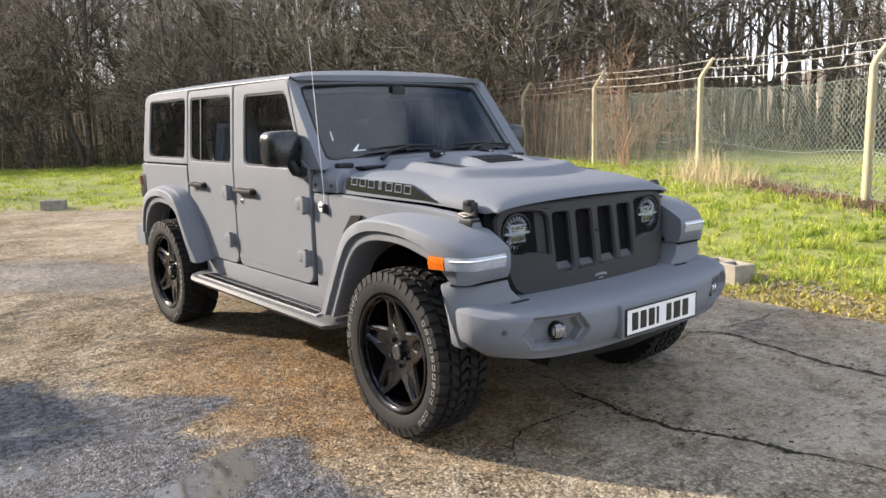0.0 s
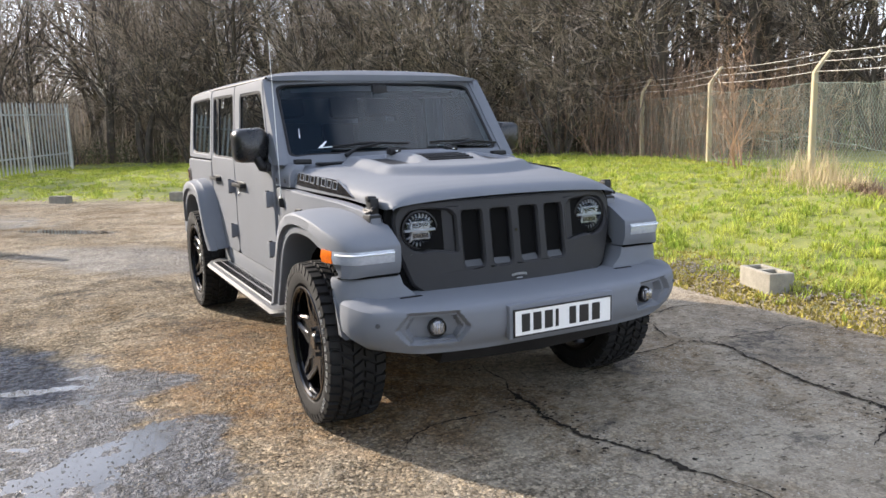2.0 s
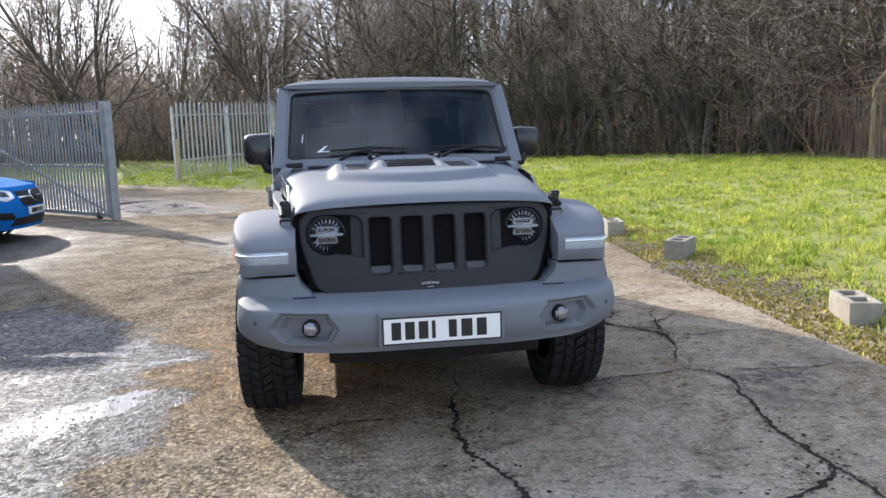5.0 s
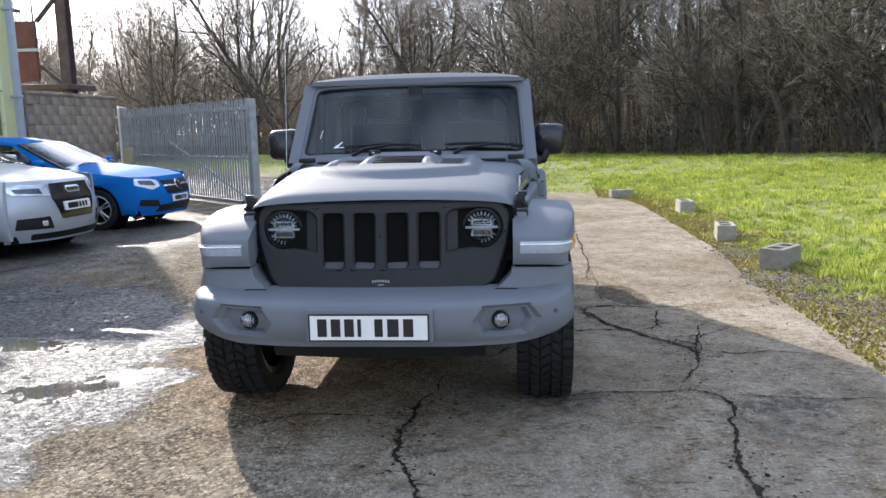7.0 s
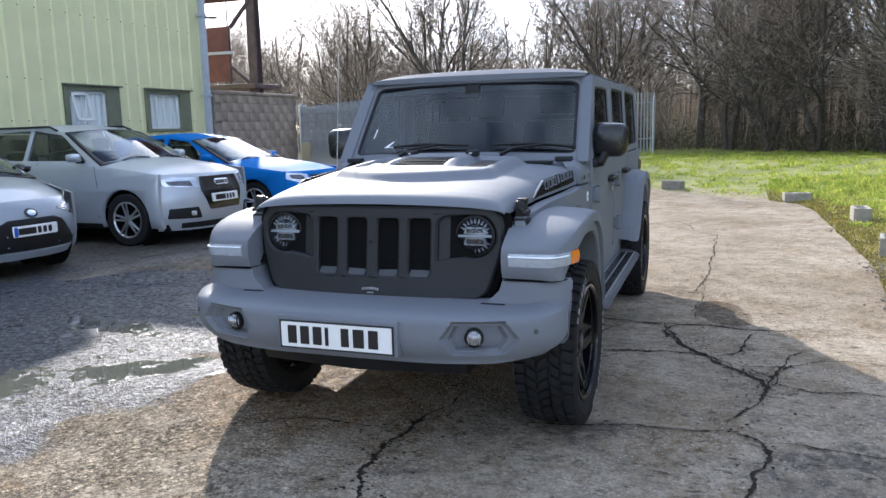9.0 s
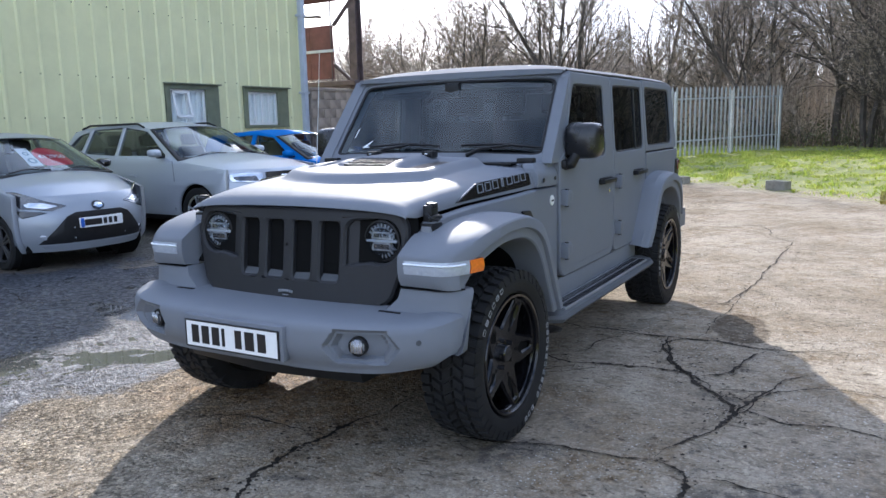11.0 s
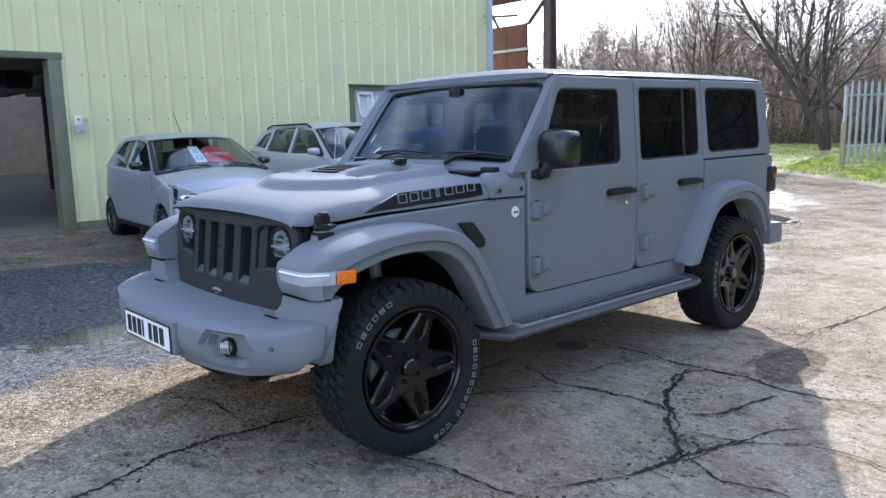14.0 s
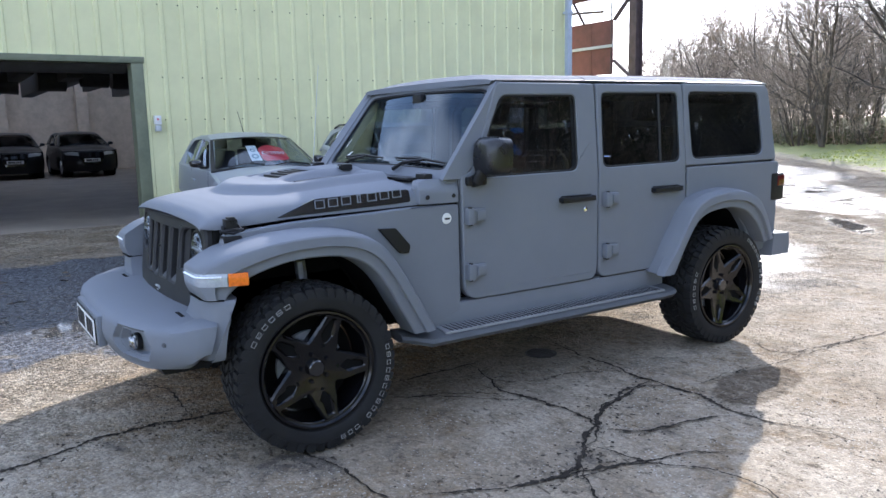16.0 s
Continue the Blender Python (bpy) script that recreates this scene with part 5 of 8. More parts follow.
# ---- bonnet
def bonnet_z(x, y):
    """Height of the bonnet: crowned skin, power bulge, sunken vent wells and a middle ridge."""
    w = .628 + (y + .42) / 1.07 * .122
    zt = float(np.interp(y, (-.425, -.41, -.38, -.33, -.25, -.10, .10, .35, .66), (1.112, 1.128, 1.144, 1.158, 1.172, 1.189, 1.205, 1.224, 1.238)))
    zs = float(np.interp(y, (-.425, -.36, .0, .66), (1.072, 1.062, 1.090, 1.112)))
    u, q = min(1.0, abs(x) / w), abs(x)
    z = zs + (zt - zs - .018 * u * u) * max(0.0, 1 - u ** 9) ** .42
    start = -.17 + .16 * (q / .42) ** 2
    z += .040 * step01(.475, .40, q) * step01(start, start + .11, y)
    z -= .017 * step01(.205, .225, q) * step01(.385, .362, q) * step01(.12, .17, y) * step01(.60, .55, y)
    z += .024 * step01(.222, .165, q) * step01(.06, .26, y) * step01(.66, .60, y)
    z -= .016 * step01(.152, .143, q) * step01(.125, .150, y) * step01(.40, .38, y)
    return z


def bonnet():
    rings, n = [], 141
    ys = list(np.linspace(-.425, -.30, 9)) + list(np.linspace(-.28, .655, 76))
    for y in ys:
        y = float(y)
        w = .628 + (y + .42) / 1.07 * .122
        row = []
        for k in range(n):
            a = -1 + 2 * k / (n - 1)
            x = w * math.sin(abs(a) * math.pi / 2) ** .9 * (1 if a >= 0 else -1)
            row.append((x, y, bonnet_z(x, y)))
        rings.append(row)
    # the front lip folds under
    rings.insert(0, [(x * .998, -.430, z - .010) for x, _, z in rings[0]])
    return loft(rings, False, False)


def on_bonnet(x0, x1, y0, y1, lift, nx=4, ny=10):
    """A thin plate that follows the bonnet's skin."""
    top = [[(float(x), float(y), bonnet_z(float(x), float(y)) + lift) for x in np.linspace(x0, x1, nx)] for y in np.linspace(y0, y1, ny)]
    return loft([[*row, *[(x, y, z - lift - .004) for x, y, z in reversed(row)]] for row in top])


hood = part("bonnet", bonnet(), WRAP, offroader, smooth=32)
vent = part("bonnet_vent", on_bonnet(-.140, .140, .155, .375, .002), BLACK, hood, "black louvred bonnet vent")
for k in range(5):
    y_ = .172 + k * .042
    part("slat", box(-.136, .136, y_, y_ + .016, bonnet_z(0, y_) + .002, bonnet_z(0, y_) + .012, .002), GRILLE_M, hood)
for s in (1, -1):
    part("bonnet_side_vent", on_bonnet(min(s * .235, s * .352), max(s * .235, s * .352), .20, .53, .003), BLACK, hood)
    zn = bonnet_z(.185, .53)
    nz = part("washer_nozzle", join(box(s * .185 - .034, s * .185 + .034, .50, .565, zn - .01, zn + .026, .009), box(s * .185 - .020, s * .185 + .020, .492, .51, zn, zn + .018, .005)), BLACK, hood)
    part("nozzle_tip", box(s * .185 - .010, s * .185 + .010, .486, .496, zn + .006, zn + .014, .003), CHROME, hood)
    # name panel on the bonnet's flank, in plain blocks
    tilt = lambda u, v, d, s=s: (s * (.6295 + (u + .42) / 1.07 * .122 + .005 - (v - 1.09) * .16 - d), u, v)
    lp = part("name_panel", panel(rounded([(-.075, 1.098, .01), (.625, 1.130, .015), (.618, 1.196, .015), (.12, 1.176, .02)], n=3), [], tilt, .012, .003, (), (.05, .15, .25, .35, .45, .55)), GLOSS_BLACK, hood, "gloss black name panel")
    for k in range(7):
        y0 = .115 + k * .068
        zc = 1.147 + .036 * (y0 - .1) / .5
        ring_o = [(y0, zc - .021), (y0 + .050, zc - .019), (y0 + .050, zc + .023), (y0, zc + .021)]
        ring_i = [(y0 + .0045, zc - .0165), (y0 + .0455, zc - .0145), (y0 + .0455, zc + .0185), (y0 + .0045, zc + .0165)]
        if k == 3:
            ring_o = [(y0 + .014, zc - .020), (y0 + .034, zc - .019), (y0 + .034, zc + .022), (y0 + .014, zc + .021)]
            ring_i = [(y0 + .020, zc - .013), (y0 + .028, zc - .013), (y0 + .028, zc + .016), (y0 + .020, zc + .015)]
        part("letter_block", panel(ring_o, [ring_i], lambda u, v, d, t=tilt: (t(u, v, d)[0] + s * .004, u, v), .004, .001), WRAP, hood)
    bdg = part("round_badge", lathe([(0, .006), (.026, .006), (.029, .003), (.029, 0)], 24, "x"), WHITE_P, offroader)
    bdg.matrix_local = pose(s * .786, .815, 1.032) @ Matrix.Diagonal((s, 1, 1, 1))
    part("badge_bar", box(.0062, .0075, -.017, .017, -.006, .004, .0005), GRILLE_M, bdg)
    # wing vent behind the flare
    wv = part("wing_vent", panel(rounded([(.40, 1.015), (.50, 1.01), (.585, .915), (.575, .875), (.52, .88)], .008), [], lambda u, v, d, s=s: (s * (.798 - d), u, v), .012, .003), BLACK, offroader)
    # bonnet catch
    bc = part("bonnet_catch", join(box(-.022, .022, -.03, .03, -.035, .045, .008), box(-.015, .03, -.018, .018, .03, .055, .008), tube([(.018, -.055, -.012), (.03, 0, -.004), (.018, .055, -.012)], .009, 8), tube([(.0, -.035, .01), (.025, -.045, -.01), (.03, 0, -.02), (.025, .045, -.01), (0, .035, .01)], .008, 6), box(-.03, .035, -.045, .045, -.065, -.03, .010)), BLACK, offroader, "black rubber bonnet catch")
    bc.matrix_local = pose(s * .672, -.300, 1.07) @ Matrix.Diagonal((s, 1, 1, 1))

# ---- grille
def gr(u, v, d):
    return (u, -.440 - (1.08 - v) * .13 + .050 * (u / .62) ** 2 + d, v)


gout = rounded([(-.615, 1.03, .06), (-.575, 1.092, .05), (.575, 1.092, .05), (.615, 1.03, .06), (.612, .90, .12), (.545, .70, .07), (.45, .672, .05), (-.45, .672, .05), (-.545, .70, .07), (-.612, .90, .12)], n=5)
holes = []
for c in (-.232, -.079, .079, .232):
    holes.append(rounded([(c - .050, 1.042), (c + .050, 1.042), (c + .050, .775), (c - .050, .775)], .026, 4))



pans = []
for s in (1, -1):
    arc = [(.484 + .098 * math.cos(a), .962 + .098 * math.sin(a)) for a in np.linspace(math.radians(100), math.radians(-112), 18)]
    q = [(.345, 1.046), *arc, (.37, .862), (.318, .850), (.318, 1.02)]
    pans.append(rounded([(s * u, v, .012) for u, v in q], n=3))
# A larger black plate imitates the shadowed gap round the grille.
part("grille_surround", panel([(u * 1.045, .878 + (v - .878) * 1.075) for u, v in gout], [], lambda u, v, d: gr(u, v, d + .030), .02, .004, (.85,), (-.4, 0, .4)), LINER, offroader)
grl = part("grille", panel(gout, holes + pans, gr, .075, .010, (.75, .85, .95, 1.02), (-.5, -.3, -.15, 0, .15, .3, .5)), GRILLE_M, offroader, "satin black replacement grille with four slots")
part("grille_backing", panel([(u * .985, .88 + (v - .88) * .97) for u, v in gout], [], lambda u, v, d: gr(u, v, d + .07), .01, .002, (.85,), (-.4, 0, .4)), LINER, grl)
# The lips take a lighter grey than the grille to imitate skylight on them.
for c in (-.232, -.079, .079, .232):
    part("slot_lip", loft([[tuple(gr(c - .048, .830, .062)), tuple(gr(c + .048, .830, .062)), tuple(gr(c + .048, .777, .008)), tuple(gr(c - .048, .777, .008)), ], [tuple(gr(c - .048, .80, .07)), tuple(gr(c + .048, .80, .07)), tuple(gr(c + .048, .765, .02)), tuple(gr(c - .048, .765, .02))]]), STEP_M, grl)
part("camera_dot", lathe([(0, -.006), (.006, -.006), (.007, 0)], 10, "y"), GLOSS_BLACK, grl).location = tuple(gr(0, .93, -.001))
for k in range(7):
    part("badge_block", box(-.042 + k * .0125, -.034 + k * .0125, -.004, .004, -.006, .006, .001), ALLOY, grl).location = (.0, gr(.0, .715, 0)[1] - .001, .715 + .004 * math.cos((k - 3) * .5))
part("badge_line", box(-.016, .016, -.003, .003, -.002, .002, .0005), ALLOY, grl).location = (0, gr(0, .70, 0)[1] - .001, .700)
for s in (1, -1):
    pan = part("lamp_pan", panel([(s * u, v) for u, v in [(.318, 1.046), (.60, 1.055), (.60, .845), (.318, .845)]], [], lambda u, v, d: gr(u, v, .024 + .17 * max(0, abs(u) - .325) + d), .01, .002, (.95,), [s * q for q in (.36, .40, .45, .5, .55)]), GRILLE_M, grl)
    hl = part("headlight", lathe([(.0, -.034), (.030, -.032), (.058, -.024), (.076, -.010), (.082, .008), (.082, .05)], 32, "y"), glass_mat("lamp_lens", (.86, .88, .9), 1.5) if "lamp_lens" not in bpy.data.materials else bpy.data.materials["lamp_lens"], offroader, "round clear headlight with chrome inside")
    hl.location = (s * .484, -.345 - .052, .962)
    part("bezel", lathe([(.080, .0), (.084, -.008), (.092, -.006), (.094, .03), (.080, .03)], 32, "y"), BLACK, hl)
    part("reflector", lathe([(.0, .034), (.040, .032), (.062, .022), (.078, .004), (.080, .0)], 28, "y"), LAMP_DARK, hl)
    for z0, z1 in ((.008, .040), (-.042, -.006)):
        md = part("lamp_module", loft([[(x * k, y, zc) for x, zc in rounded([(-.056, z0), (.056, z0), (.046, z1), (-.046, z1)], .008, 3)] for y, k in ((.014, 1.0), (-.004, 1.0), (-.010, .94))]), LAMP_IN, hl)
        part("module_lens", box(-.040, .040, -.013, -.008, z0 + .007, z1 - .007, .003), LAMP_DARK, md)
    part("bar", box(-.078, .078, -.012, .010, -.006, .006, .002), LAMP_STRIP, hl)
    part("reflector_fins", join(*[moved(box(-.004, .004, -.006, .012, .058, .077, .0015), pose(0, 0, 0, 0, a_, 0)) for a_ in range(0, 360, 15) if not 75 <= a_ % 180 <= 105]), LAMP_IN, hl)

# ---- bumper
BPATH = smoothed([(0, -.822, 0), (.20, -.822, 0), (.36, -.816, 0), (.50, -.795, 0), (.64, -.757, 0), (.77, -.700, 0), (.855, -.632, 0), (.900, -.555, 0), (.914, -.50, 0), (.917, -.455, 0)], 150)
BPATH = [(-x, y) for x, y, _ in reversed(BPATH[1:])] + [(x, y) for x, y, _ in BPATH]


def bx(x):
    """Front face of the bumper in plan."""
    half_ = BPATH[len(BPATH) // 2:]
    return float(np.interp(abs(x), [p[0] for p in half_], [p[1] for p in half_]))


def pocket(x, z):
    """Depth of the fog-lamp pocket pressed into the bumper's face."""
    u, v = abs(x) - .590, z - .590
    wide = .168 if u > 0 else .140
    d = max(abs(u) / (wide - .75 * abs(v)), abs(v) / .066)
    return .026 * step01(1.02, .93, d) + .034 * step01(.80, .71, d)


rings = []
for i, (x, y) in enumerate(BPATH):
    a, b = BPATH[max(i - 1, 0)], BPATH[min(i + 1, len(BPATH) - 1)]
    t = Vector((b[0] - a[0], b[1] - a[1])).normalized()
    nx, ny = t.y, -t.x                     # outward
    e = step01(-.62, -.45, y)
    zb = .466 + .022 * step01(.62, .90, abs(x)) + .05 * e
    zt = .684 + .016 * step01(-.66, -.50, y)
    sgn = 1 if x > 0 else -1
    inner = (sgn * min(abs(x), .66), -.42)

    def at(d, z, lean=.30 * e):
        yy = y - ny * d
        return (x - nx * d, yy - lean * max(0, .70 - z), z)
    face = [at(pocket(x, z) + .020 * max(0, (.60 - z) / .07) ** 2 + .004 * max(0, (z - .60) / .05) ** 2, z) for z in np.linspace(zt - .034, zb + .03, 23)]
    rings.append([(*inner, zt + .004), at(.085, zt + .003, 0), at(.050, zt - .001), at(.026, zt - .007), at(.010, zt - .018), *face, at(.050, zb + .010), at(.10, zb), (*inner, zb + .02)])
bumper = part("bumper", loft(rings), WRAP, offroader, smooth=35)
part("air_dam", loft([[(x, -.72 + .12 * abs(x), .505), (x, -.66 + .12 * abs(x), .385), (x, -.40, .385), (x, -.40, .505)] for x in np.linspace(-.50, .50, 9)]), BLACK, bumper)
part("plate_holder", box(-.282, .282, -.840, -.80, .512, .662, .008), WRAP, bumper)
np_ = part("number_plate", box(-.262, .262, -.848, -.838, .525, .640, .003), PLATE_W, offroader, "white number plate with dark characters")
for x, w_ in ((-.205, .021), (-.145, .021), (-.085, .021), (-.040, .008), (.045, .018), (.108, .025), (.175, .022)):
    part("character_bar", box(x - w_, x + w_, -.851, -.847, .543, .622, .001), PLATE_Y, np_)
part("plate_rim", panel([(-.266, .521), (.266, .521), (.266, .644), (-.266, .644)], [[(-.259, .528), (.259, .528), (.259, .637), (-.259, .637)]], lambda u, v, d: (u, -.8495 + d, v), .006, .001), PLATE_Y, np_)
for s in (1, -1):
    fl = part("fog_lamp", lathe([(0, -.014), (.022, -.012), (.037, -.004), (.041, .014)], 24, "y"), FOG_LENS, offroader, "small round clear fog lamp")
    fl.matrix_local = pose(s * .575, bx(.575) + .044, .588, 0, 0, s * 14) @ Matrix.Diagonal((.80, 1, .80, 1))
    part("fog_bezel", lathe([(.040, .004), (.043, -.006), (.049, -.003), (.051, .018)], 24, "y"), BLACK, fl)
    part("fog_bars", join(*[box(-.028 + k * .014, -.0245 + k * .014, -.018, .0, -.030, .030, .001) for k in range(5)]), CHROME, fl)
    for x, z in ((.82, .615),):
        sn = part("parking_sensor", lathe([(0, -.004), (.010, -.003), (.012, .004)], 14, "y"), STEP_M, bumper)
        sn.matrix_local = pose(s * x, bx(x) - .001, z, 0, 0, s * (8 if x < .5 else 36))
    hook = part("tow_slot", box(s * .60 - .055, s * .60 + .055, -.545, -.525, .680, .690, .003), LINER, bumper)
    # the bumper's wing under the lamp
    rings = []
    for z in (.525, .54, .60, .66, .70, .74, .775, .787):
        y0 = float(np.interp(z, (.525, .64, .70, .775, .787), (-.53, -.515, -.497, -.490, -.484)))
        xo = float(np.interp(z, (.525, .54, .70, .775, .787), (.900, .914, .920, .916, .908)))
        xi = float(np.interp(z, (.64, .70, .74, .787), (.50, .575, .618, .632)))
        rings.append([(s * xi, -.34, z), (s * xi, y0, z), (s * .74, y0 - .006, z), (s * .80, y0 + .000, z), (s * (xo - .058), y0 + .020, z), (s * (xo - .024), y0 + .052, z), (s * (xo - .004), y0 + .095, z), (s * xo, -.372 - .46 * (.787 - z), z), (s * (xo - .05), -.352 - .46 * (.787 - z), z)])
    part("bumper_wing", loft(rings), WRAP, bumper, smooth=40)


# ---- wheel-arch flares
def flare(outer, opening, s, n, x_out, x_in):
    O, Q = smoothed([(*p, 0) for p in outer], n), smoothed([(*p, 0) for p in opening], n)
    rings = []
    for i, ((oy, oz, _), (qy, qz, _)) in enumerate(zip(O, Q)):
        xo, xi = x_out(oy), x_in(oy)
        mid = lambda t, dx: (s * (x_out(oy + (qy - oy) * t) + dx), oy + (qy - oy) * t, oz + (qz - oz) * t)
        k = step01(-.30, -.48, oy)      # the nose is squarer than the arch
        rings.append([(s * xi, oy, oz + .016 - .010 * k), (s * (xi * .35 + xo * .65), oy, oz + .010 - .006 * k), (s * (xo - .050), oy, oz + .003), (s * (xo - .022), *mid(.015, 0)[1:]), (s * (xo - .006), *mid(.06, 0)[1:]), mid(.13, 0), mid(.52, .003), mid(.535, .0), mid(.55, -.016), mid(.93, -.016), mid(.985, -.022), (s * (xo - .034), *mid(1.0, 0)[1:]), (s * xi, *mid(1.0, 0)[1:])])
    return loft(rings)


FO = [(-.494, .790), (-.512, .835), (-.512, .905), (-.490, .930), (-.40, .975), (-.27, 1.008), (-.12, 1.030), (.08, 1.036), (.24, 1.012), (.355, .955), (.45, .84), (.55, .68), (.645, .515), (.662, .485)]
FQ = [(-.405, .790), (-.402, .798), (-.395, .806), (-.385, .815), (-.36, .838), (-.28, .885), (-.12, .925), (.05, .930), (.18, .910), (.285, .855), (.365, .76), (.44, .635), (.515, .51), (.53, .480)]
RO = [(2.355, .545), (2.43, .66), (2.53, .81), (2.63, .94), (2.75, 1.015), (2.95, 1.045), (3.12, 1.040), (3.28, .995), (3.40, .90), (3.485, .78), (3.535, .68)]
RQ = [(2.475, .545), (2.53, .645), (2.60, .755), (2.68, .855), (2.79, .912), (2.95, .932), (3.08, .925), (3.20, .89), (3.30, .815), (3.385, .72), (3.43, .655)]
for s in (1, -1):
    fl = part("front_flare", flare(FO, FQ, s, 46, lambda y: float(np.interp(y, (-.512, -.490, -.455, -.40, -.32, -.20, .35, .66), (.838, .866, .888, .910, .928, .938, .938, .918))), lambda y: .632 + .13 * step01(.25, .45, y)), WRAP, offroader, smooth=33)
    part("rear_flare", flare(RO, RQ, s, 40, lambda y: .940 - .02 * step01(2.5, 2.35, y) - .03 * step01(3.3, 3.55, y), lambda y: .775), WRAP, offroader, smooth=33)
    for nm, Q, c in (("arch_liner", FQ, (0.0, .40)), ("arch_liner", RQ, (HB, .40))):
        P = smoothed([(*p, 0) for p in Q], 30)
        cy = c[0]
        rings = [[(s * x, cy + (y - cy) * 1.02, z + .012) for y, z, _ in P] for x in (.40, .66, .86)]
        part(nm, loft(rings, False, False), LINER, offroader)
        part("arch_backing", panel([(y, z) for y, z, _ in P] + [(P[-1][0], .42), (P[0][0], .42)], [], lambda u, v, d, s=s: (s * (.45 - d), u, v), .01, .001), LINER, offroader)
    # lamps at the front of the flare
    def lamp_band(pts, z0, z1, off=.004):
        rings = []
        for x, y, nx, ny in pts:
            rings.append([(s * (x + nx * off), y + ny * off, z0), (s * (x + nx * (off + .006)), y + ny * (off + .006), (z0 + z1) / 2), (s * (x + nx * off), y + ny * off, z1), (s * (x - nx * .02), y - ny * .02, z1), (s * (x - nx * .02), y - ny * .02, z0)])
        return loft(rings)
    strip = [(.665, -.511, 0, -1), (.78, -.511, 0, -1), (.815, -.510, .2, -1), (.840, -.506, .5, -.85), (.858, -.492, .75, -.65), (.874, -.474, .8, -.6), (.889, -.450, .85, -.5), (.899, -.425, .92, -.4), (.907, -.403, .95, -.3)]
    dr = part("running_lamp", lamp_band(strip, .850, .906), LAMP_STRIP, offroader, "clear daytime running lamp strip")
    part("light_guide", lamp_band(strip[:-1], .888, .896, .009), WHITE_CARD, dr)
    part("indicator", lamp_band([(.909, -.399, .95, -.3), (.914, -.380, .96, -.25), (.921, -.350, .97, -.2), (.928, -.318, 1, -.15)], .850, .906), ORANGE, fl, "amber indicator lens")
    part("lamp_gap", lamp_band([(.64, -.494, 0, -1), (.82, -.494, 0, -1), (.862, -.478, .7, -.7), (.895, -.42, 1, 0)], .784, .790, .001), LINER, fl)

# ---- door mirrors
for s in (1, -1):
    sec = lambda y, k: [(s * x, y, z) for x, z in rounded([(.782 + .02 * (1 - k), 1.245 + .02 * (1 - k)), (.985 - .03 * (1 - k), 1.250 + .02 * (1 - k)), (.990 - .03 * (1 - k), 1.446 - .025 * (1 - k)), (.787 + .02 * (1 - k), 1.455 - .025 * (1 - k))], .055, 5)]
    mr = part("door_mirror", loft([sec(.975, -.4), sec(.988, .35), sec(1.01, .85), sec(1.04, 1), sec(1.085, 1), sec(1.105, .95)]), MIRROR_M, offroader, "black door mirror housing", smooth=50)
    part("mirror_glass", panel([(s * u, v) for u, v in rounded([(.805, 1.282), (.955, 1.287), (.957, 1.425), (.808, 1.430)], .02, 3)], [], lambda u, v, d: (u, 1.109 - d, v), .006, .002), CHROME, mr)
    part("mirror_arm", tube([(s * .77, .985, 1.215), (s * .84, .985, 1.225), (s * .86, 1.0, 1.275)], [.035, .032, .03], 10), BLACK, mr)
    part("mirror_base", box(s * .79 - .035, s * .79 + .035, .93, 1.06, 1.195, 1.245, .015), BLACK, mr)
    part("side_repeater", panel(rounded([(.945, 1.31), (.985, 1.30), (.99, 1.36), (.96, 1.375)], .008, 2), [], lambda u, v, d, s=s: (s * (.977 - d), u + .115, v + .02), .01, .002), LAMP_CLEAR, mr)

# ---- aerial, fuel flap, tail lamps, rear bumper
aer = part("aerial", tube([(-.80, .755, 1.03), (-.80, .757, 1.10), (-.795, .80, 1.50), (-.792, .845, 1.94)], [.006, .0030, .0024, .0018], 6), GALV, offroader)
part("aerial_base", tube([(-.77, .755, 1.01), (-.80, .755, 1.015), (-.802, .755, 1.05)], [.022, .02, .012], 10), BLACK, aer)
for s in (1, -1):
    tl = part("tail_lamp", box(s * .735 - .075, s * .735 + .075, 3.63, 3.785, .925, 1.128, .02), BLACK, offroader, "black tail lamp housing")
    part("tail_lens", box(s * .74 - .06, s * .74 + .06, 3.77, 3.797, .945, 1.11, .012), RED_LENS, tl)
    part("side_marker", box(s * .795 - .02, s * .795 + .024, 3.70, 3.775, 1.03, 1.11, .008), RED_LENS, tl)
rings = []
for x in np.linspace(-.875, .875, 25):
    e = step01(.6, .875, abs(x))
    rings.append([(float(x), 3.55 + .02 * e, .50 + .04 * e), (float(x), 3.84 - .07 * e, .50 + .04 * e), (float(x), 3.86 - .08 * e, .60), (float(x), 3.84 - .07 * e, .69), (float(x), 3.55 + .04 * e, .70)])
part("rear_bumper", loft(rings), WRAP, offroader, smooth=40)

# ---- underbody and cabin
und = part("chassis", join(box(-.46, -.36, -.62, 3.7, .42, .54, .01), box(.36, .46, -.62, 3.7, .42, .54, .01), box(-.62, .62, .55, 3.6, .50, .60, .02), box(-.45, .45, -.25, .5, .52, .80, .03), box(-.30, .30, .7, 1.5, .36, .5, .04), box(-.40, .40, 2.2, 2.75, .40, .52, .05)), LINER, offroader)
for y in (0.0, HB):
    part("axle", join(tube([(-.72, y, .40), (.72, y, .40)], .045, 10), moved(lathe([(0, -.13), (.11, -.09), (.13, 0), (.11, .09), (0, .13)], 16, "y"), pose(.22 if y == 0 else 0, y, .40))), LINER, und)
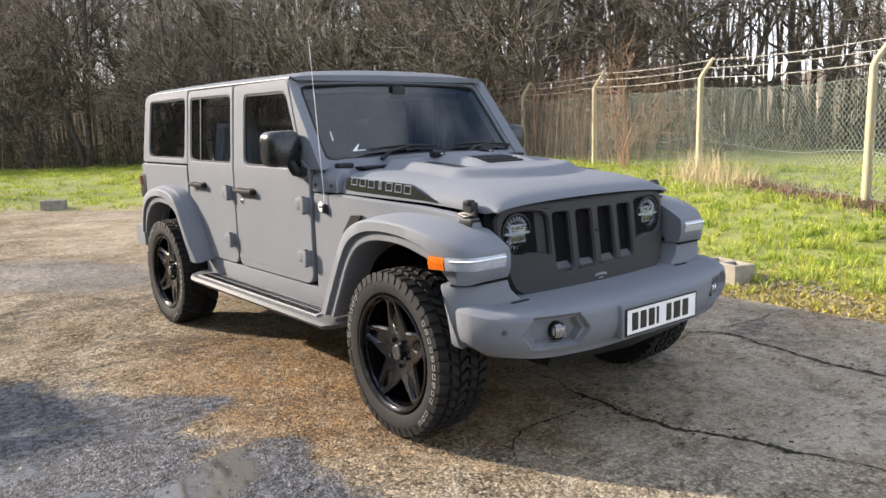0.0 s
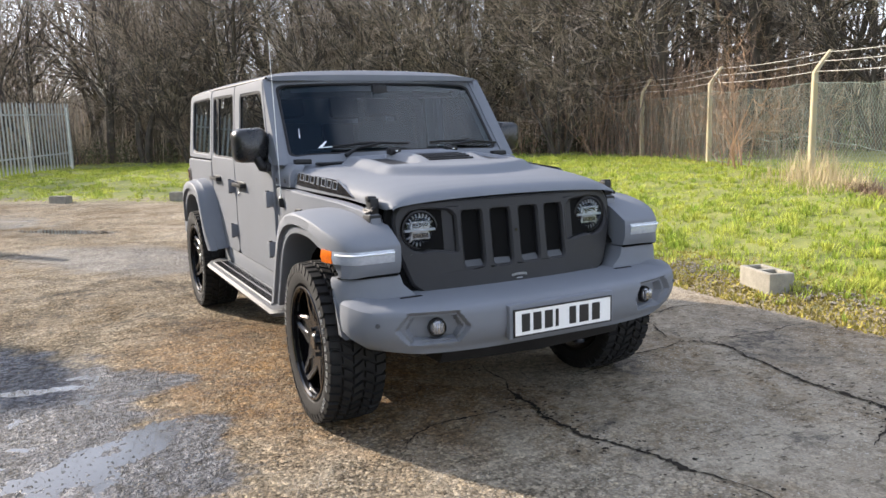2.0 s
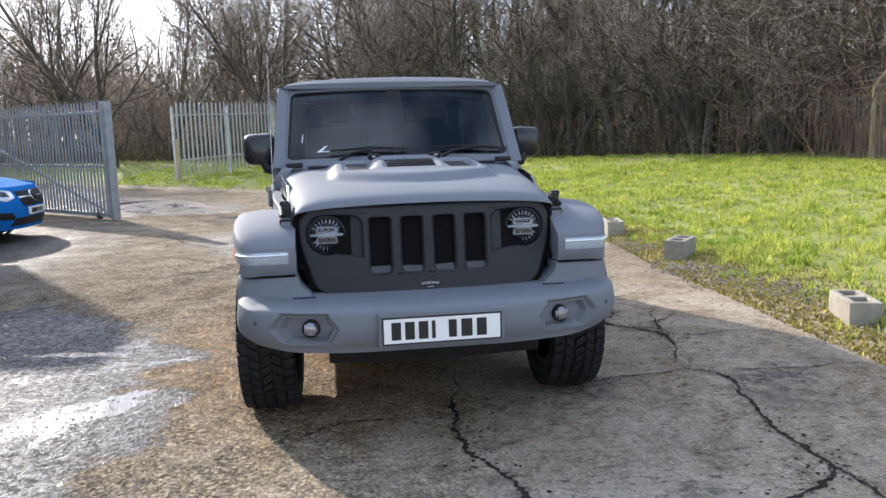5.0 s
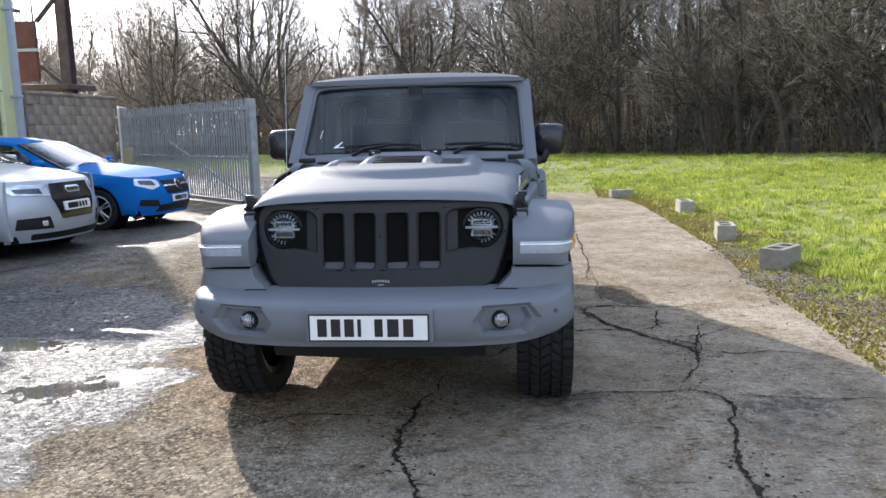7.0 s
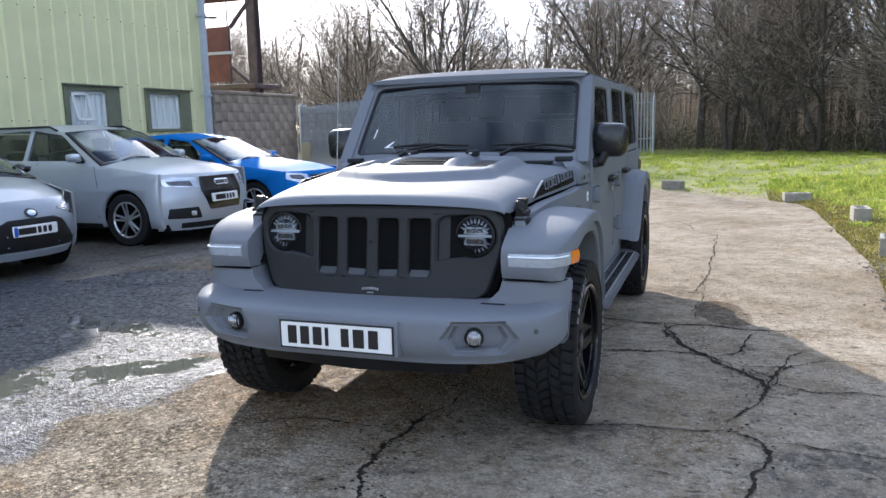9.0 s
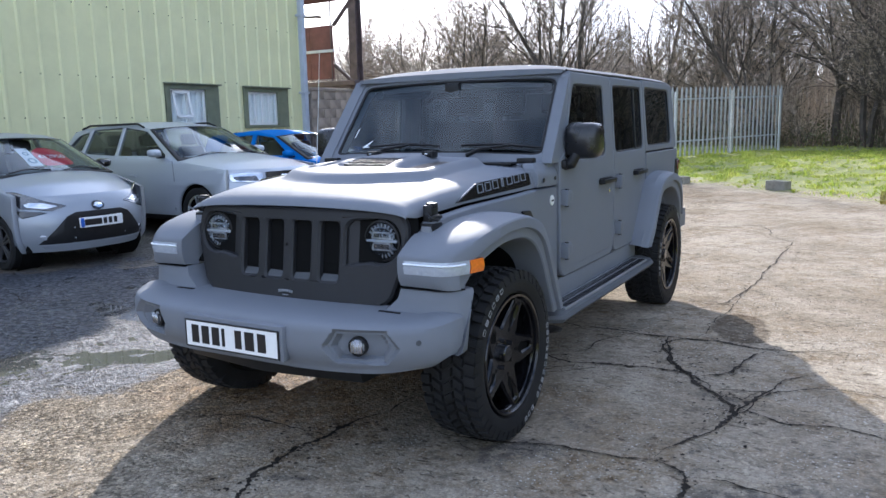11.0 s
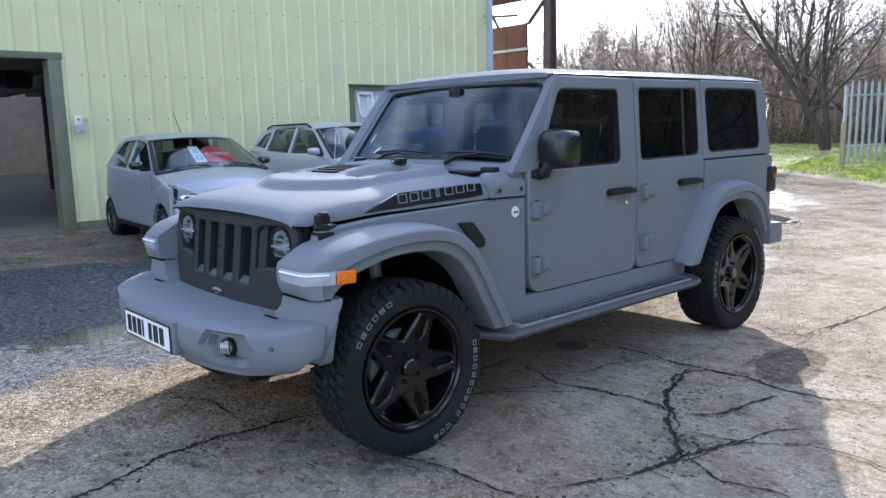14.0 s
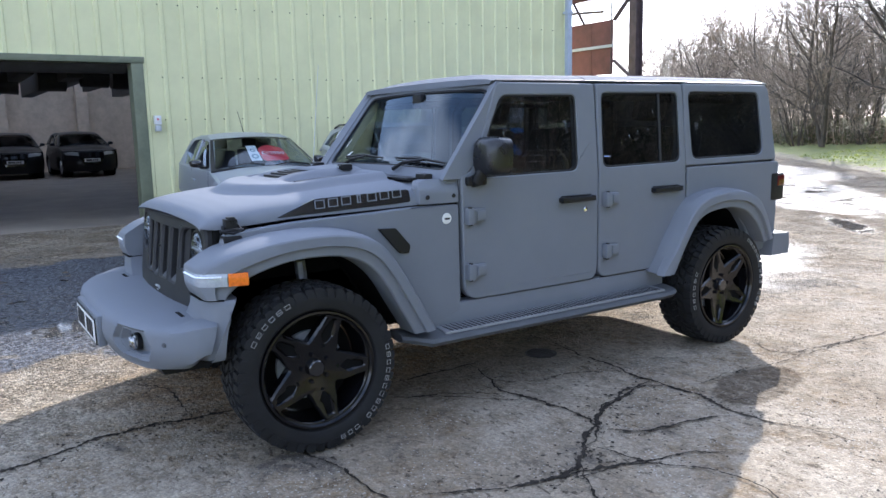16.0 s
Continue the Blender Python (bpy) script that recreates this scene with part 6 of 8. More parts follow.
for s in (1, -1):
    part("tie_rod", tube([(s * .05, -.18, .40), (s * .62, -.14, .40)], .016, 8), GALV_DK, und)
    part("damper", tube([(s * .55, .12, .36), (s * .50, .10, .85)], .03, 8), GALV_DK, und)
cab = part("cabin_floor", box(-.72, .72, .55, 3.66, .60, .66, .02), SEAT_M, offroader)
part("dashboard", loft([[(x, .80, 1.16), (x, .90, 1.215), (x, 1.12, 1.20), (x, 1.18, 1.12), (x, 1.10, .80), (x, .80, .80)] for x in np.linspace(-.74, .74, 7)]), SEAT_M, cab)
whl = part("steering_wheel", join(moved(loft([[(math.cos(a) * (.185 + .015 * math.cos(b)), math.sin(a) * (.185 + .015 * math.cos(b)), .015 * math.sin(b)) for b in np.linspace(0, 2 * math.pi, 9)[:-1]] for a in np.linspace(0, 2 * math.pi, 29)], True, False), Matrix()), box(-.17, .17, -.02, .02, -.015, .005, .005), box(-.05, .05, -.09, .06, -.02, .015, .01)), BLACK, cab)
whl.matrix_local = pose(-.37, 1.30, 1.13, 62, 0, 0)
for x in (-.37, .37):
    for y in (1.75, 2.55):
        seat = part("seat", join(box(x - .25, x + .25, y - .45, y + .10, .72, .90, .05), moved(box(-.24, .24, -.06, .06, 0, .66, .05), pose(x, y + .08, .84, -14, 0, 0)), moved(box(-.13, .13, -.04, .05, .70, .90, .04), pose(x, y + .08, .84, -14, 0, 0))), SEAT_M, cab)
part("roll_bar", join(*[tube([(s * .66, 1.86, .7), (s * .64, 1.88, 1.60), (s * .55, 1.88, 1.68), (0, 1.88, 1.69)], .035, 8) for s in (1, -1)], *[tube([(s * .60, 1.22, 1.66), (s * .62, 1.88, 1.68), (s * .60, 3.4, 1.66)], .033, 8) for s in (1, -1)]), SEAT_M, cab)


# ---------------------------------------------------------------- wheels
def tyre_mesh(R, r, w):
    h = w / 2
    prof = [(r, -h * .80), (r + .012, -h * .94), (r + (R - r) * .45, -h * 1.02), (R - .035, -h * .97), (R - .022, -h * .90), (R - .019, -h * .5), (R - .018, 0), (R - .019, h * .5), (R - .022, h * .90), (R - .035, h * .97), (r + (R - r) * .45, h * 1.02), (r + .012, h * .94), (r, h * .80)]
    return lathe(prof, 72, "x")


def tread_mesh(R, w):
    V, F = [], []
    def blk(a0, a1, x0, x1, skew, r0=-.022, r1=0.0, shoulder=0):
        k = len(V)
        for rr, sh in ((R + r0, 0), (R + r1, .0035)):
            for a, x in ((a0 + sh / R, x0 + sh), (a1 - sh / R, x0 + sh), (a1 - sh / R, x1 - sh), (a0 + sh / R, x1 - sh)):
                aa = a + skew * (x - x0) / max(1e-6, x1 - x0)
                r2 = rr - shoulder * (abs(x) / (w / 2)) ** 2
                V.append((x, r2 * math.cos(aa), r2 * math.sin(aa)))
        F.extend([(k + 4, k + 5, k + 6, k + 7), (k, k + 1, k + 5, k + 4), (k + 1, k + 2, k + 6, k + 5), (k + 2, k + 3, k + 7, k + 6), (k + 3, k, k + 4, k + 7)])
    N = 46
    for i in range(N):
        a = 2 * math.pi * i / N
        st = 2 * math.pi / N
        big = .80 if i % 2 else .66
        blk(a, a + st * big, w * .30, w * .495, st * .15, shoulder=.008)
        blk(a + st * .5, a + st * (.5 + big), -w * .495, -w * .30, -st * .15, shoulder=.008)
        blk(a + st * .2, a + st * .92, w * .11, w * .275, st * .5)
        blk(a + st * .6, a + st * 1.32, -w * .275, -w * .11, st * .5)
        blk(a + st * .1, a + st * .86, -w * .088, w * .088, -st * .6)
        # lugs that wrap on to the sidewall
        for s in (1, -1):
            k = len(V)
            o = a + (st * .5 if s < 0 else 0)
            for rr, xx in ((R - .012, .490), (R - .050, .512)):
                for q in (0.0, st * big):
                    V.append((s * w * xx, rr * math.cos(o + q), rr * math.sin(o + q)))
                for q in (0.0, st * big):
                    V.append((s * w * (xx - .02), rr * math.cos(o + q), rr * math.sin(o + q)))
            F.extend([(k, k + 1, k + 5, k + 4), (k, k + 4, k + 6, k + 2), (k + 1, k + 3, k + 7, k + 5), (k + 4, k + 5, k + 7, k + 6)])
    return V, F


def star_rim(r, face):
    """Five broad spokes, each split into a pair of angular bars that meet in star points."""
    def ring(a, rad):
        return (rad * math.sin(a), rad * math.cos(a))
    holes = []
    for k in range(5):
        a = 2 * math.pi * k / 5
        holes.append([ring(a, r * .47), ring(a + .47, r * .90), ring(a + .24, r * .915), ring(a, r * .92), ring(a - .24, r * .915), ring(a - .47, r * .90)])
        b = a + math.pi / 5
        holes.append([ring(b, r * .46), ring(b + .13, r * .58), ring(b + .045, r * .85), ring(b - .045, r * .85), ring(b - .13, r * .58)])
    holes = [rounded([(*p, .007) for p in q], n=2) for q in holes]
    out = [ring(2 * math.pi * k / 60, r * .955) for k in range(60)]

    def place(u, v, d):
        q = math.hypot(u, v) / r
        return (face - .028 * (1 - q) ** 1 * 1.0 + .020 * q * q - .02 - d, u, v)
    return panel(out, holes, place, .060, .011, [k * r / 5 for k in range(-4, 5)], [k * r / 5 for k in range(-4, 5)])


def make_wheel(R, r, w):
    t = part("wheel", tyre_mesh(R, r, w), RUBBER, smooth=40)
    part("tread", tread_mesh(R - .002, w), RUBBER, t, smooth=0)
    # raised sidewall lettering as plain outlined blocks
    def letters(a0, count, gap, skip=()):
        for k in range(count):
            if k in skip:
                continue
            a, V, F = a0 + k * gap, [], []
            marks = ((-.28, .28, .70, .716), (-.28, .28, .85, .866), (-.30, -.255, .70, .866), (.255, .30, .70, .866), (-.26, .26, .775, .788))
            for q0, q1, u0, u1 in marks[:5 if k % 3 == 1 else 4]:
                n0 = len(V)
                for x in (w * .505, w * .5145):
                    for q, u in ((q0, u0), (q1, u0), (q1, u1), (q0, u1)):
                        ra = r + (R - r) * (u - .17)
                        V.append((x, ra * math.sin(a + q * gap), ra * math.cos(a + q * gap)))
                F.extend([(n0 + 4, n0 + 5, n0 + 6, n0 + 7), (n0, n0 + 1, n0 + 5, n0 + 4), (n0 + 1, n0 + 2, n0 + 6, n0 + 5), (n0 + 2, n0 + 3, n0 + 7, n0 + 6), (n0 + 3, n0, n0 + 4, n0 + 7)])
            part("sidewall_mark", (V, F), WHITE_INK, t, "white raised mark", smooth=0)
    letters(-.80, 6, .125)
    letters(1.65, 14, .112, (10,))
    rm = part("rim", star_rim(r, w * .42), RIM_M, t, "gloss black star-spoked alloy", smooth=30)
    part("barrel", lathe([(r, w * .40), (r * .965, w * .46), (r * .93, w * .43), (r * .915, w * .25), (r * .86, -w * .1), (r * .88, -w * .40), (r, -w * .42)], 60, "x"), RIM_M, t)
    part("lip", lathe([(r * .93, w * .44), (r * .955, w * .475), (r * .99, w * .475), (r * 1.005, w * .44)], 60, "x"), RIM_M, t)
    for k in range(5):
        # the dark floor of the pocket in each arm
        a = 2 * math.pi * k / 5 + math.pi / 5
        c, q = math.cos(a), math.sin(a)
        floor_ = [(0, r * .36), (.065, r * .56), (.022, r * .89), (-.022, r * .89), (-.065, r * .56)]
        rings_ = [[(x, u * c + v * q, -u * q + v * c) for u, v in floor_] for x in (w * .28, w * .30)]
        part("spoke_pocket", loft(rings_), LINER, t, smooth=20)
    part("backing_plate", lathe([(.0, -w * .16), (r * .84, -w * .16), (r * .84, -w * .20), (0, -w * .20)], 40, "x"), LINER, t)
    hub = part("hub_cap", lathe([(0, w * .36), (.034, w * .36), (.040, w * .34), (.042, w * .25)], 24, "x"), GLOSS_BLACK, t)
    for k in range(5):
        a = 2 * math.pi * k / 5
        part("wheel_nut", lathe([(0, w * .335), (.009, w * .335), (.0105, w * .32), (.0105, w * .22)], 6, "x"), RIM_M, t).location = (0, .066 * math.sin(a), .066 * math.cos(a))
    part("brake_disc", lathe([(.08, w * .02), (.165, w * .02), (.165, -w * .06), (.08, -w * .06)], 40, "x"), GALV_DK, t)
    part("hub", lathe([(0, w * .22), (.085, w * .22), (.095, -w * .1), (.06, -w * .5)], 24, "x"), LINER, t)
    return t


proto = make_wheel(.402, .283, .275)
STEER = 1.6
placed = []
for s, y, steer, name in ((1, 0.0, STEER, ""), (-1, 0.0, STEER, ""), (1, HB, 0, ""), (-1, HB, 0, "")):
    for m_spin in (random.Random(int(y * 10) + s).uniform(0, 72),):
        m = pose(s * .797, y, .400, 0, 0, -steer) @ (Matrix() if s > 0 else pose(0, 0, 0, 0, 0, 180)) @ pose(0, 0, 0, {(1, 0): 14, (-1, 0): 40, (1, 1): 60, (-1, 1): 20}[(s, 1 if y else 0)], 0, 0)
    w = copy_thing(proto, m)
    w.parent = offroader
    placed.append(w)
for o in [*proto.children_recursive, proto]:
    bpy.data.objects.remove(o)

# ---------------------------------------------------------------- the other parked cars
def plain_wheel(R, r, w, spokes, rim_mat, twin=True):
    t = part("wheel", lathe([(r, -w * .4), (r + .012, -w * .48), (R - .02, -w * .5), (R, -w * .40), (R, w * .40), (R - .02, w * .5), (r + .012, w * .48), (r, w * .4)], 40, "x"), RUBBER, smooth=40)
    part("barrel", lathe([(r, w * .42), (r * .95, w * .45), (r * .93, w * .3), (r * .9, -w * .2), (0, -w * .2)], 40, "x"), LINER, t)
    part("rim_ring", lathe([(r * .90, w * .40), (r * .95, w * .46), (r, w * .44), (r, w * .38), (r * .90, w * .36)], 40, "x"), rim_mat, t)
    for k in range(spokes):
        a = 2 * math.pi * k / spokes
        for o in ((-.16, .16) if twin else (0,)):
            p0 = (w * .34, r * .16 * math.sin(a + o * 2), r * .16 * math.cos(a + o * 2))
            p1 = (w * .41, r * .94 * math.sin(a + o), r * .94 * math.cos(a + o))
            part("spoke", tube([p0, p1], [r * .075, r * .06], 6), rim_mat, t)
    part("centre_cap", lathe([(0, w * .40), (r * .15, w * .39), (r * .2, w * .30)], 20, "x"), rim_mat, t)
    return t


def parked_car(label, paint, m, L, W, wb, fo, R, roofline, cowl_y, cowl_z, nose_z, belt_z, tail_z, front, rim_mat=ALLOY, spokes=5, twin=True, rails=False, glass_m=GLASS_CAR, windows=(), detail=True, mirror_m=None):
    car = thing("parked_car", m, label, "car", "parked cars")
    ro = L - wb - fo
    y0, y1, hw = -fo, wb + ro, W / 2
    corner = .34

    def plan_y(x, z):
        """Front face in plan and side view."""
        k = min(1, abs(x) / (hw - .02))
        lean = .10 * step01(.45, nose_z, z) ** 2 + .05 * step01(.40, .18, z)
        return y0 + corner * (k ** 3.2) + lean + .03 * k * k

    def half(y, z):
        e = step01(y0 + corner + .15, y0 + corner - .25, y)
        e2 = step01(y1 - .5, y1, y)
        bulge = .045 * ((z - .62) / .45) ** 2
        return hw - bulge - .02 * e - .12 * e2 - .035 * step01(.30, .18, z)

    def top_z(y):
        return float(np.interp(y, (y0 + .12, y0 + .30, cowl_y, cowl_y + .9, y1 - .1), (nose_z - .05, nose_z + .02, cowl_z, belt_z, belt_z + .06)))

    ra = R + .055

    def arch(cy):
        return [(cy + ra * math.cos(a), R + ra * math.sin(a)) for a in np.linspace(math.radians(195), math.radians(-15), 15)]
    ys = [y0 + corner - .02, -.1, cowl_y, cowl_y + .6, wb * .6, wb, y1 - .12]
    top = [(y, top_z(y) - .012) for y in ys]
    low = [(y0 + corner - .02, .24)] + arch(0.0) + [(R + ra + .02, .21), (wb - ra - .06, .21)] + arch(wb) + [(y1 - .12, .30)]
    outline = low + list(reversed(top))
    for s in (1, -1):
        part("body_side", panel(outline, [], lambda u, v, d, s=s: (s * (half(u, v) - d), u, v), .05, .008, (.35, .5, .62, .75, .88, 1.0), [y0 + .5, .2, .8, 1.4, 2.0]), paint, car, smooth=50)
        part("arch_liner", join(lathe([(ra - .01, s * (hw - .35)), (ra - .01, s * (hw - .09))], 24, "x"),), LINER, car).location = (0, 0, R)
        part("arch_liner", join(lathe([(ra - .01, s * (hw - .35)), (ra - .01, s * (hw - .09))], 24, "x"),), LINER, car).location = (0, wb, R)
    # nose
    zs = [.20, .26, .34, .45, .56, .66, nose_z - .08, nose_z - .03, nose_z]
    xs_ = [hw * math.sin(a) for a in np.linspace(-math.pi / 2, math.pi / 2, 33)]
    part("nose", loft([[(x * (half(y0 + corner, z) / hw), plan_y(x, z) + (.03 if z == zs[-1] else 0), z) for x in xs_] for z in zs], False, False), paint, car, smooth=60)
    rows = []
    for k, y in enumerate(np.linspace(0, 1, 12)):
        row = []
        for x in xs_:
            ya = plan_y(x, nose_z) + .03
            yy = ya + (cowl_y - ya) * float(y)
            w_ = half(yy, top_z(max(yy, y0 + .2)))
            crown = (.055 + .015 * float(y)) * (1 - (x / hw) ** 2)
            zz = nose_z + (top_z(cowl_y) - nose_z) * float(y) ** .85 + crown * step01(0, .35, float(y)) - .012 * (abs(x) / hw) ** 4
            row.append((x / hw * w_, yy, zz))
        rows.append(row)
    part("bonnet", loft(rows, False, False), paint, car, smooth=60)
    part("floor_pan", box(-hw + .12, hw - .12, y0 + .3, y1 - .3, .20, .30, .02), LINER, car)
    part("tail", loft([[(x * half(y1 - .12, z) / hw, y1 - .12 + .12 * (1 - (abs(x) / hw) ** 3) - .04 * step01(.6, 1.0, z), z) for x in xs_] for z in (.28, .45, .7, .9, top_z(y1 - .12))], False, False), paint, car, smooth=60)
    # cabin
    yr0, zr0 = roofline[0]
    yr1, zr1 = roofline[-1]
    RZ = lambda y: float(np.interp(y, [p[0] for p in roofline], [p[1] for p in roofline]))

    def cab(z, y=1.0):
        return hw - .06 - .20 * max(0, z - cowl_z) / .45

    tail_y = y1 - .22
    cab_out = [(cowl_y - .05, top_z(cowl_y) - .02), (yr0, zr0)] + [p for p in roofline[1:-1]] + [(yr1, zr1), (tail_y, tail_z)] + [(y1 - .25, top_z(y1 - .25) - .02), (wb * .5, top_z(wb * .5) - .03)]
    for s in (1, -1):
        holes = [rounded([(*p, .03) for p in w], n=3) for w in windows]
        cs = part("cabin_side", panel(rounded([(*p, .04) for p in cab_out], n=3), holes, lambda u, v, d, s=s: (s * (cab(v) - d), u, v), .05, .006, (1.05, 1.2, 1.35, 1.48)), paint, car, smooth=50)
        for h in holes:
            c = (sum(p[0] for p in h) / len(h), sum(p[1] for p in h) / len(h))
            part("side_window", panel([(c[0] + (u - c[0]) * 1.04, c[1] + (v - c[1]) * 1.05) for u, v in h], [], lambda u, v, d, s=s: (s * (cab(v) - .012 - d), u, v), .004, .001), GLASS_SIDE, car)
        mr = part("door_mirror", loft([[(s * (hw + dx), cowl_y + .28 + dy, cowl_z + dz + .03) for dx, dz in rounded([((-.02 - .07) * k + .07, .06 - .06 * k), ((.155 - .07) * k + .07, .06 - .05 * k), ((.165 - .07) * k + .07, .06 + .05 * k), ((.0 - .07) * k + .07, .06 + .06 * k)], .045 * k, 4)] for dy, k in ((-.085, .45), (-.06, .8), (-.02, .98), (.03, 1.0), (.05, .95))]), mirror_m or (paint if detail else BLACK), car, smooth=60)
        part("mirror_stalk", box(s * (hw - .03) - .06, s * (hw - .03) + .06, cowl_y + .25, cowl_y + .31, cowl_z + .015, cowl_z + .05, .01), BLACK, mr)
    roof_rows = []
    for y in np.linspace(yr0 - .01, yr1 + .01, 14):
        z = RZ(float(y))
        w_ = cab(z)
        roof_rows.append([(w_ * x / hw, float(y) - .05 * (1 - (x / hw) ** 2) * (1 if y < (yr0 + yr1) / 2 else -1) * step01(.9, 0, abs(float(y) - yr0) if y < (yr0 + yr1) / 2 else abs(float(y) - yr1)), z + .045 * (1 - (x / hw) ** 2) - .01) for x in xs_])
    part("roof", loft(roof_rows, False, False), paint, car, smooth=60)

    def screen(u, v, d, ya=cowl_y - .05, za=None, yb=yr0, zb=zr0):
        za = top_z(cowl_y) if za is None else za
        y, z = ya + (yb - ya) * v, za + (zb - za) * v
        w_ = cab(z) / (hw - .06)
        return (u * w_, y - .10 * (1 - (u / hw) ** 2) + d, z + .035 * (1 - (u / hw) ** 2) - d * .5)
    gl = [(-hw + .10, .03), (hw - .10, .03), (hw - .09, .97), (-hw + .09, .97)]
    part("windscreen", panel(rounded([(*p, .03) for p in gl], n=3), [], lambda u, v, d: screen(u, v, d - .004), .004, .001, (.3, .6), (-.5, -.25, 0, .25, .5)), glass_m, car)
    part("screen_frame", panel([(-hw + .04, -.04), (hw - .04, -.04), (hw - .05, 1.0), (-hw + .05, 1.0)], [rounded([(*p, .03) for p in gl], n=3)], screen, .03, .004, (.3, .6), (-.5, -.25, 0, .25, .5)), BLACK, car)
    part("rear_screen", panel([(-hw + .1, .02), (hw - .1, .02), (hw - .1, .98), (-hw + .1, .98)], [], lambda u, v, d: (u * cab(zr1 + (tail_z - zr1) * v) / (hw - .06), yr1 + (tail_y - yr1) * v + .06 * (1 - (u / hw) ** 2) - d, zr1 + .02 + (tail_z - zr1) * v), .004, .001, (), (-.4, 0, .4)), GLASS_TINT, car)
    for x in (-.55, .10):
        part("wiper", tube([tuple(screen(x, .02, -.02)), tuple(screen(x + .25, .10, -.02)), tuple(screen(x + .5, .05, -.012))], .009, 6), BLACK, car)
    inside = part("cabin_inside", join(box(-hw + .14, hw - .14, cowl_y + .1, y1 - .45, .5, .74, .03), box(-hw + .12, hw - .12, cowl_y + .02, cowl_y + .42, .72, cowl_z - .02, .04)), SEAT_M, car)
    for x in (-hw * .42, hw * .42):
        for y in (cowl_y + 1.05, cowl_y + 1.85):
            part("seat", join(moved(box(-.22, .22, -.06, .06, 0, .52, .05), pose(x, y, .72, -16, 0, 0)), moved(box(-.12, .12, -.04, .05, .55, .72, .03), pose(x, y, .72, -16, 0, 0))), SEAT_M, inside)
    # pieces laid on the nose
    for name, poly, mat_, off, dp, lab in front:
        for s in (1, -1):
            sym = all(abs(sum(p[0] for p in poly)) > 1e-6 for _ in (0,)) and min(p[0] for p in poly) > 0.0
            if not sym and s < 0:
                continue
            q = [(s * p[0], p[1]) for p in poly]
            part(name, panel(rounded([(*p, .012) for p in q], n=2), [], lambda u, v, d: (u * half(y0 + corner, v) / hw, plan_y(u, v) - off + d, v), dp, .003, (.3, .4, .5, .6, .7), (-.7, -.55, -.4, -.2, 0, .2, .4, .55, .7)), mat_, car, lab)
    w0 = plain_wheel(R, R * .70, .20, spokes, rim_mat, twin)
    for s in (1, -1):
        for y in (0.0, wb):
            w = copy_thing(w0, pose(s * (hw - .125), y, R) @ (Matrix() if s > 0 else pose(0, 0, 0, 0, 0, 180)) @ pose(0, 0, 0, 25 * y + 10, 0, 0))
            w.parent = car
    for o in [*w0.children_recursive, w0]:
        bpy.data.objects.remove(o)
    for s in (1, -1):
        seam = [(cowl_y + .02, .36), (cowl_y + .0, .8), (cowl_y + .06, top_z(cowl_y + .06) - .02)]
        seam2 = [(cowl_y + 1.08, .34), (cowl_y + 1.10, top_z(cowl_y + 1.1) - .02)]
        for q in (seam, seam2):
            part("door_gap", tube([(s * (half(y, z) + .0), y, z) for y, z in q], .005, 4), LINER, car)
        part("door_handle", box(s * (half(cowl_y + .9, .83) + .01) - .014, s * (half(cowl_y + .9, .83) + .01) + .014, cowl_y + .84, cowl_y + 1.02, .815, .845, .008), paint, car)
        part("sill_trim", panel([(ra + .03, .215), (wb - ra - .06, .215), (wb - ra - .06, .29), (ra + .03, .29)], [], lambda u, v, d, s=s: (s * (half(u, v) + .008 - d), u, v), .02, .004), BLACK, car)
        if rails:
            part("roof_rail", tube([(s * (cab(1.5) + .01), yr0 + .15, RZ(yr0 + .15) + .0), (s * (cab(1.5) - .0), yr0 + .3, RZ(yr0 + .3) + .030), (s * (cab(1.5) - .0), yr1 - .4, RZ(yr1 - .4) + .030), (s * (cab(1.5) + .01), yr1 - .2, RZ(yr1 - .2) + .0)], .016, 8), BLACK, car)
    return car, screen


def plate_set(hw_, z, x0=0.0, blue=False):
    pts = [("number_plate", [(x0 - .26, z - .055), (x0 + .26, z - .055), (x0 + .26, z + .055), (x0 - .26, z + .055)], PLATE_W, .028, .02, "white number plate")]
    for k, x in enumerate((-.19, -.125, -.06, .03, .095, .16)):
        pts.append(("character_bar", [(x0 + x - .022, z - .034), (x0 + x + .022, z - .034), (x0 + x + .022, z + .034), (x0 + x - .022, z + .034)], PLATE_Y, .031, .004, ""))
    if blue:
        pts.append(("plate_band", [(x0 - .255, z - .05), (x0 - .215, z - .05), (x0 - .215, z + .05), (x0 - .255, z + .05)], PLATE_B, .031, .004, ""))
    return pts


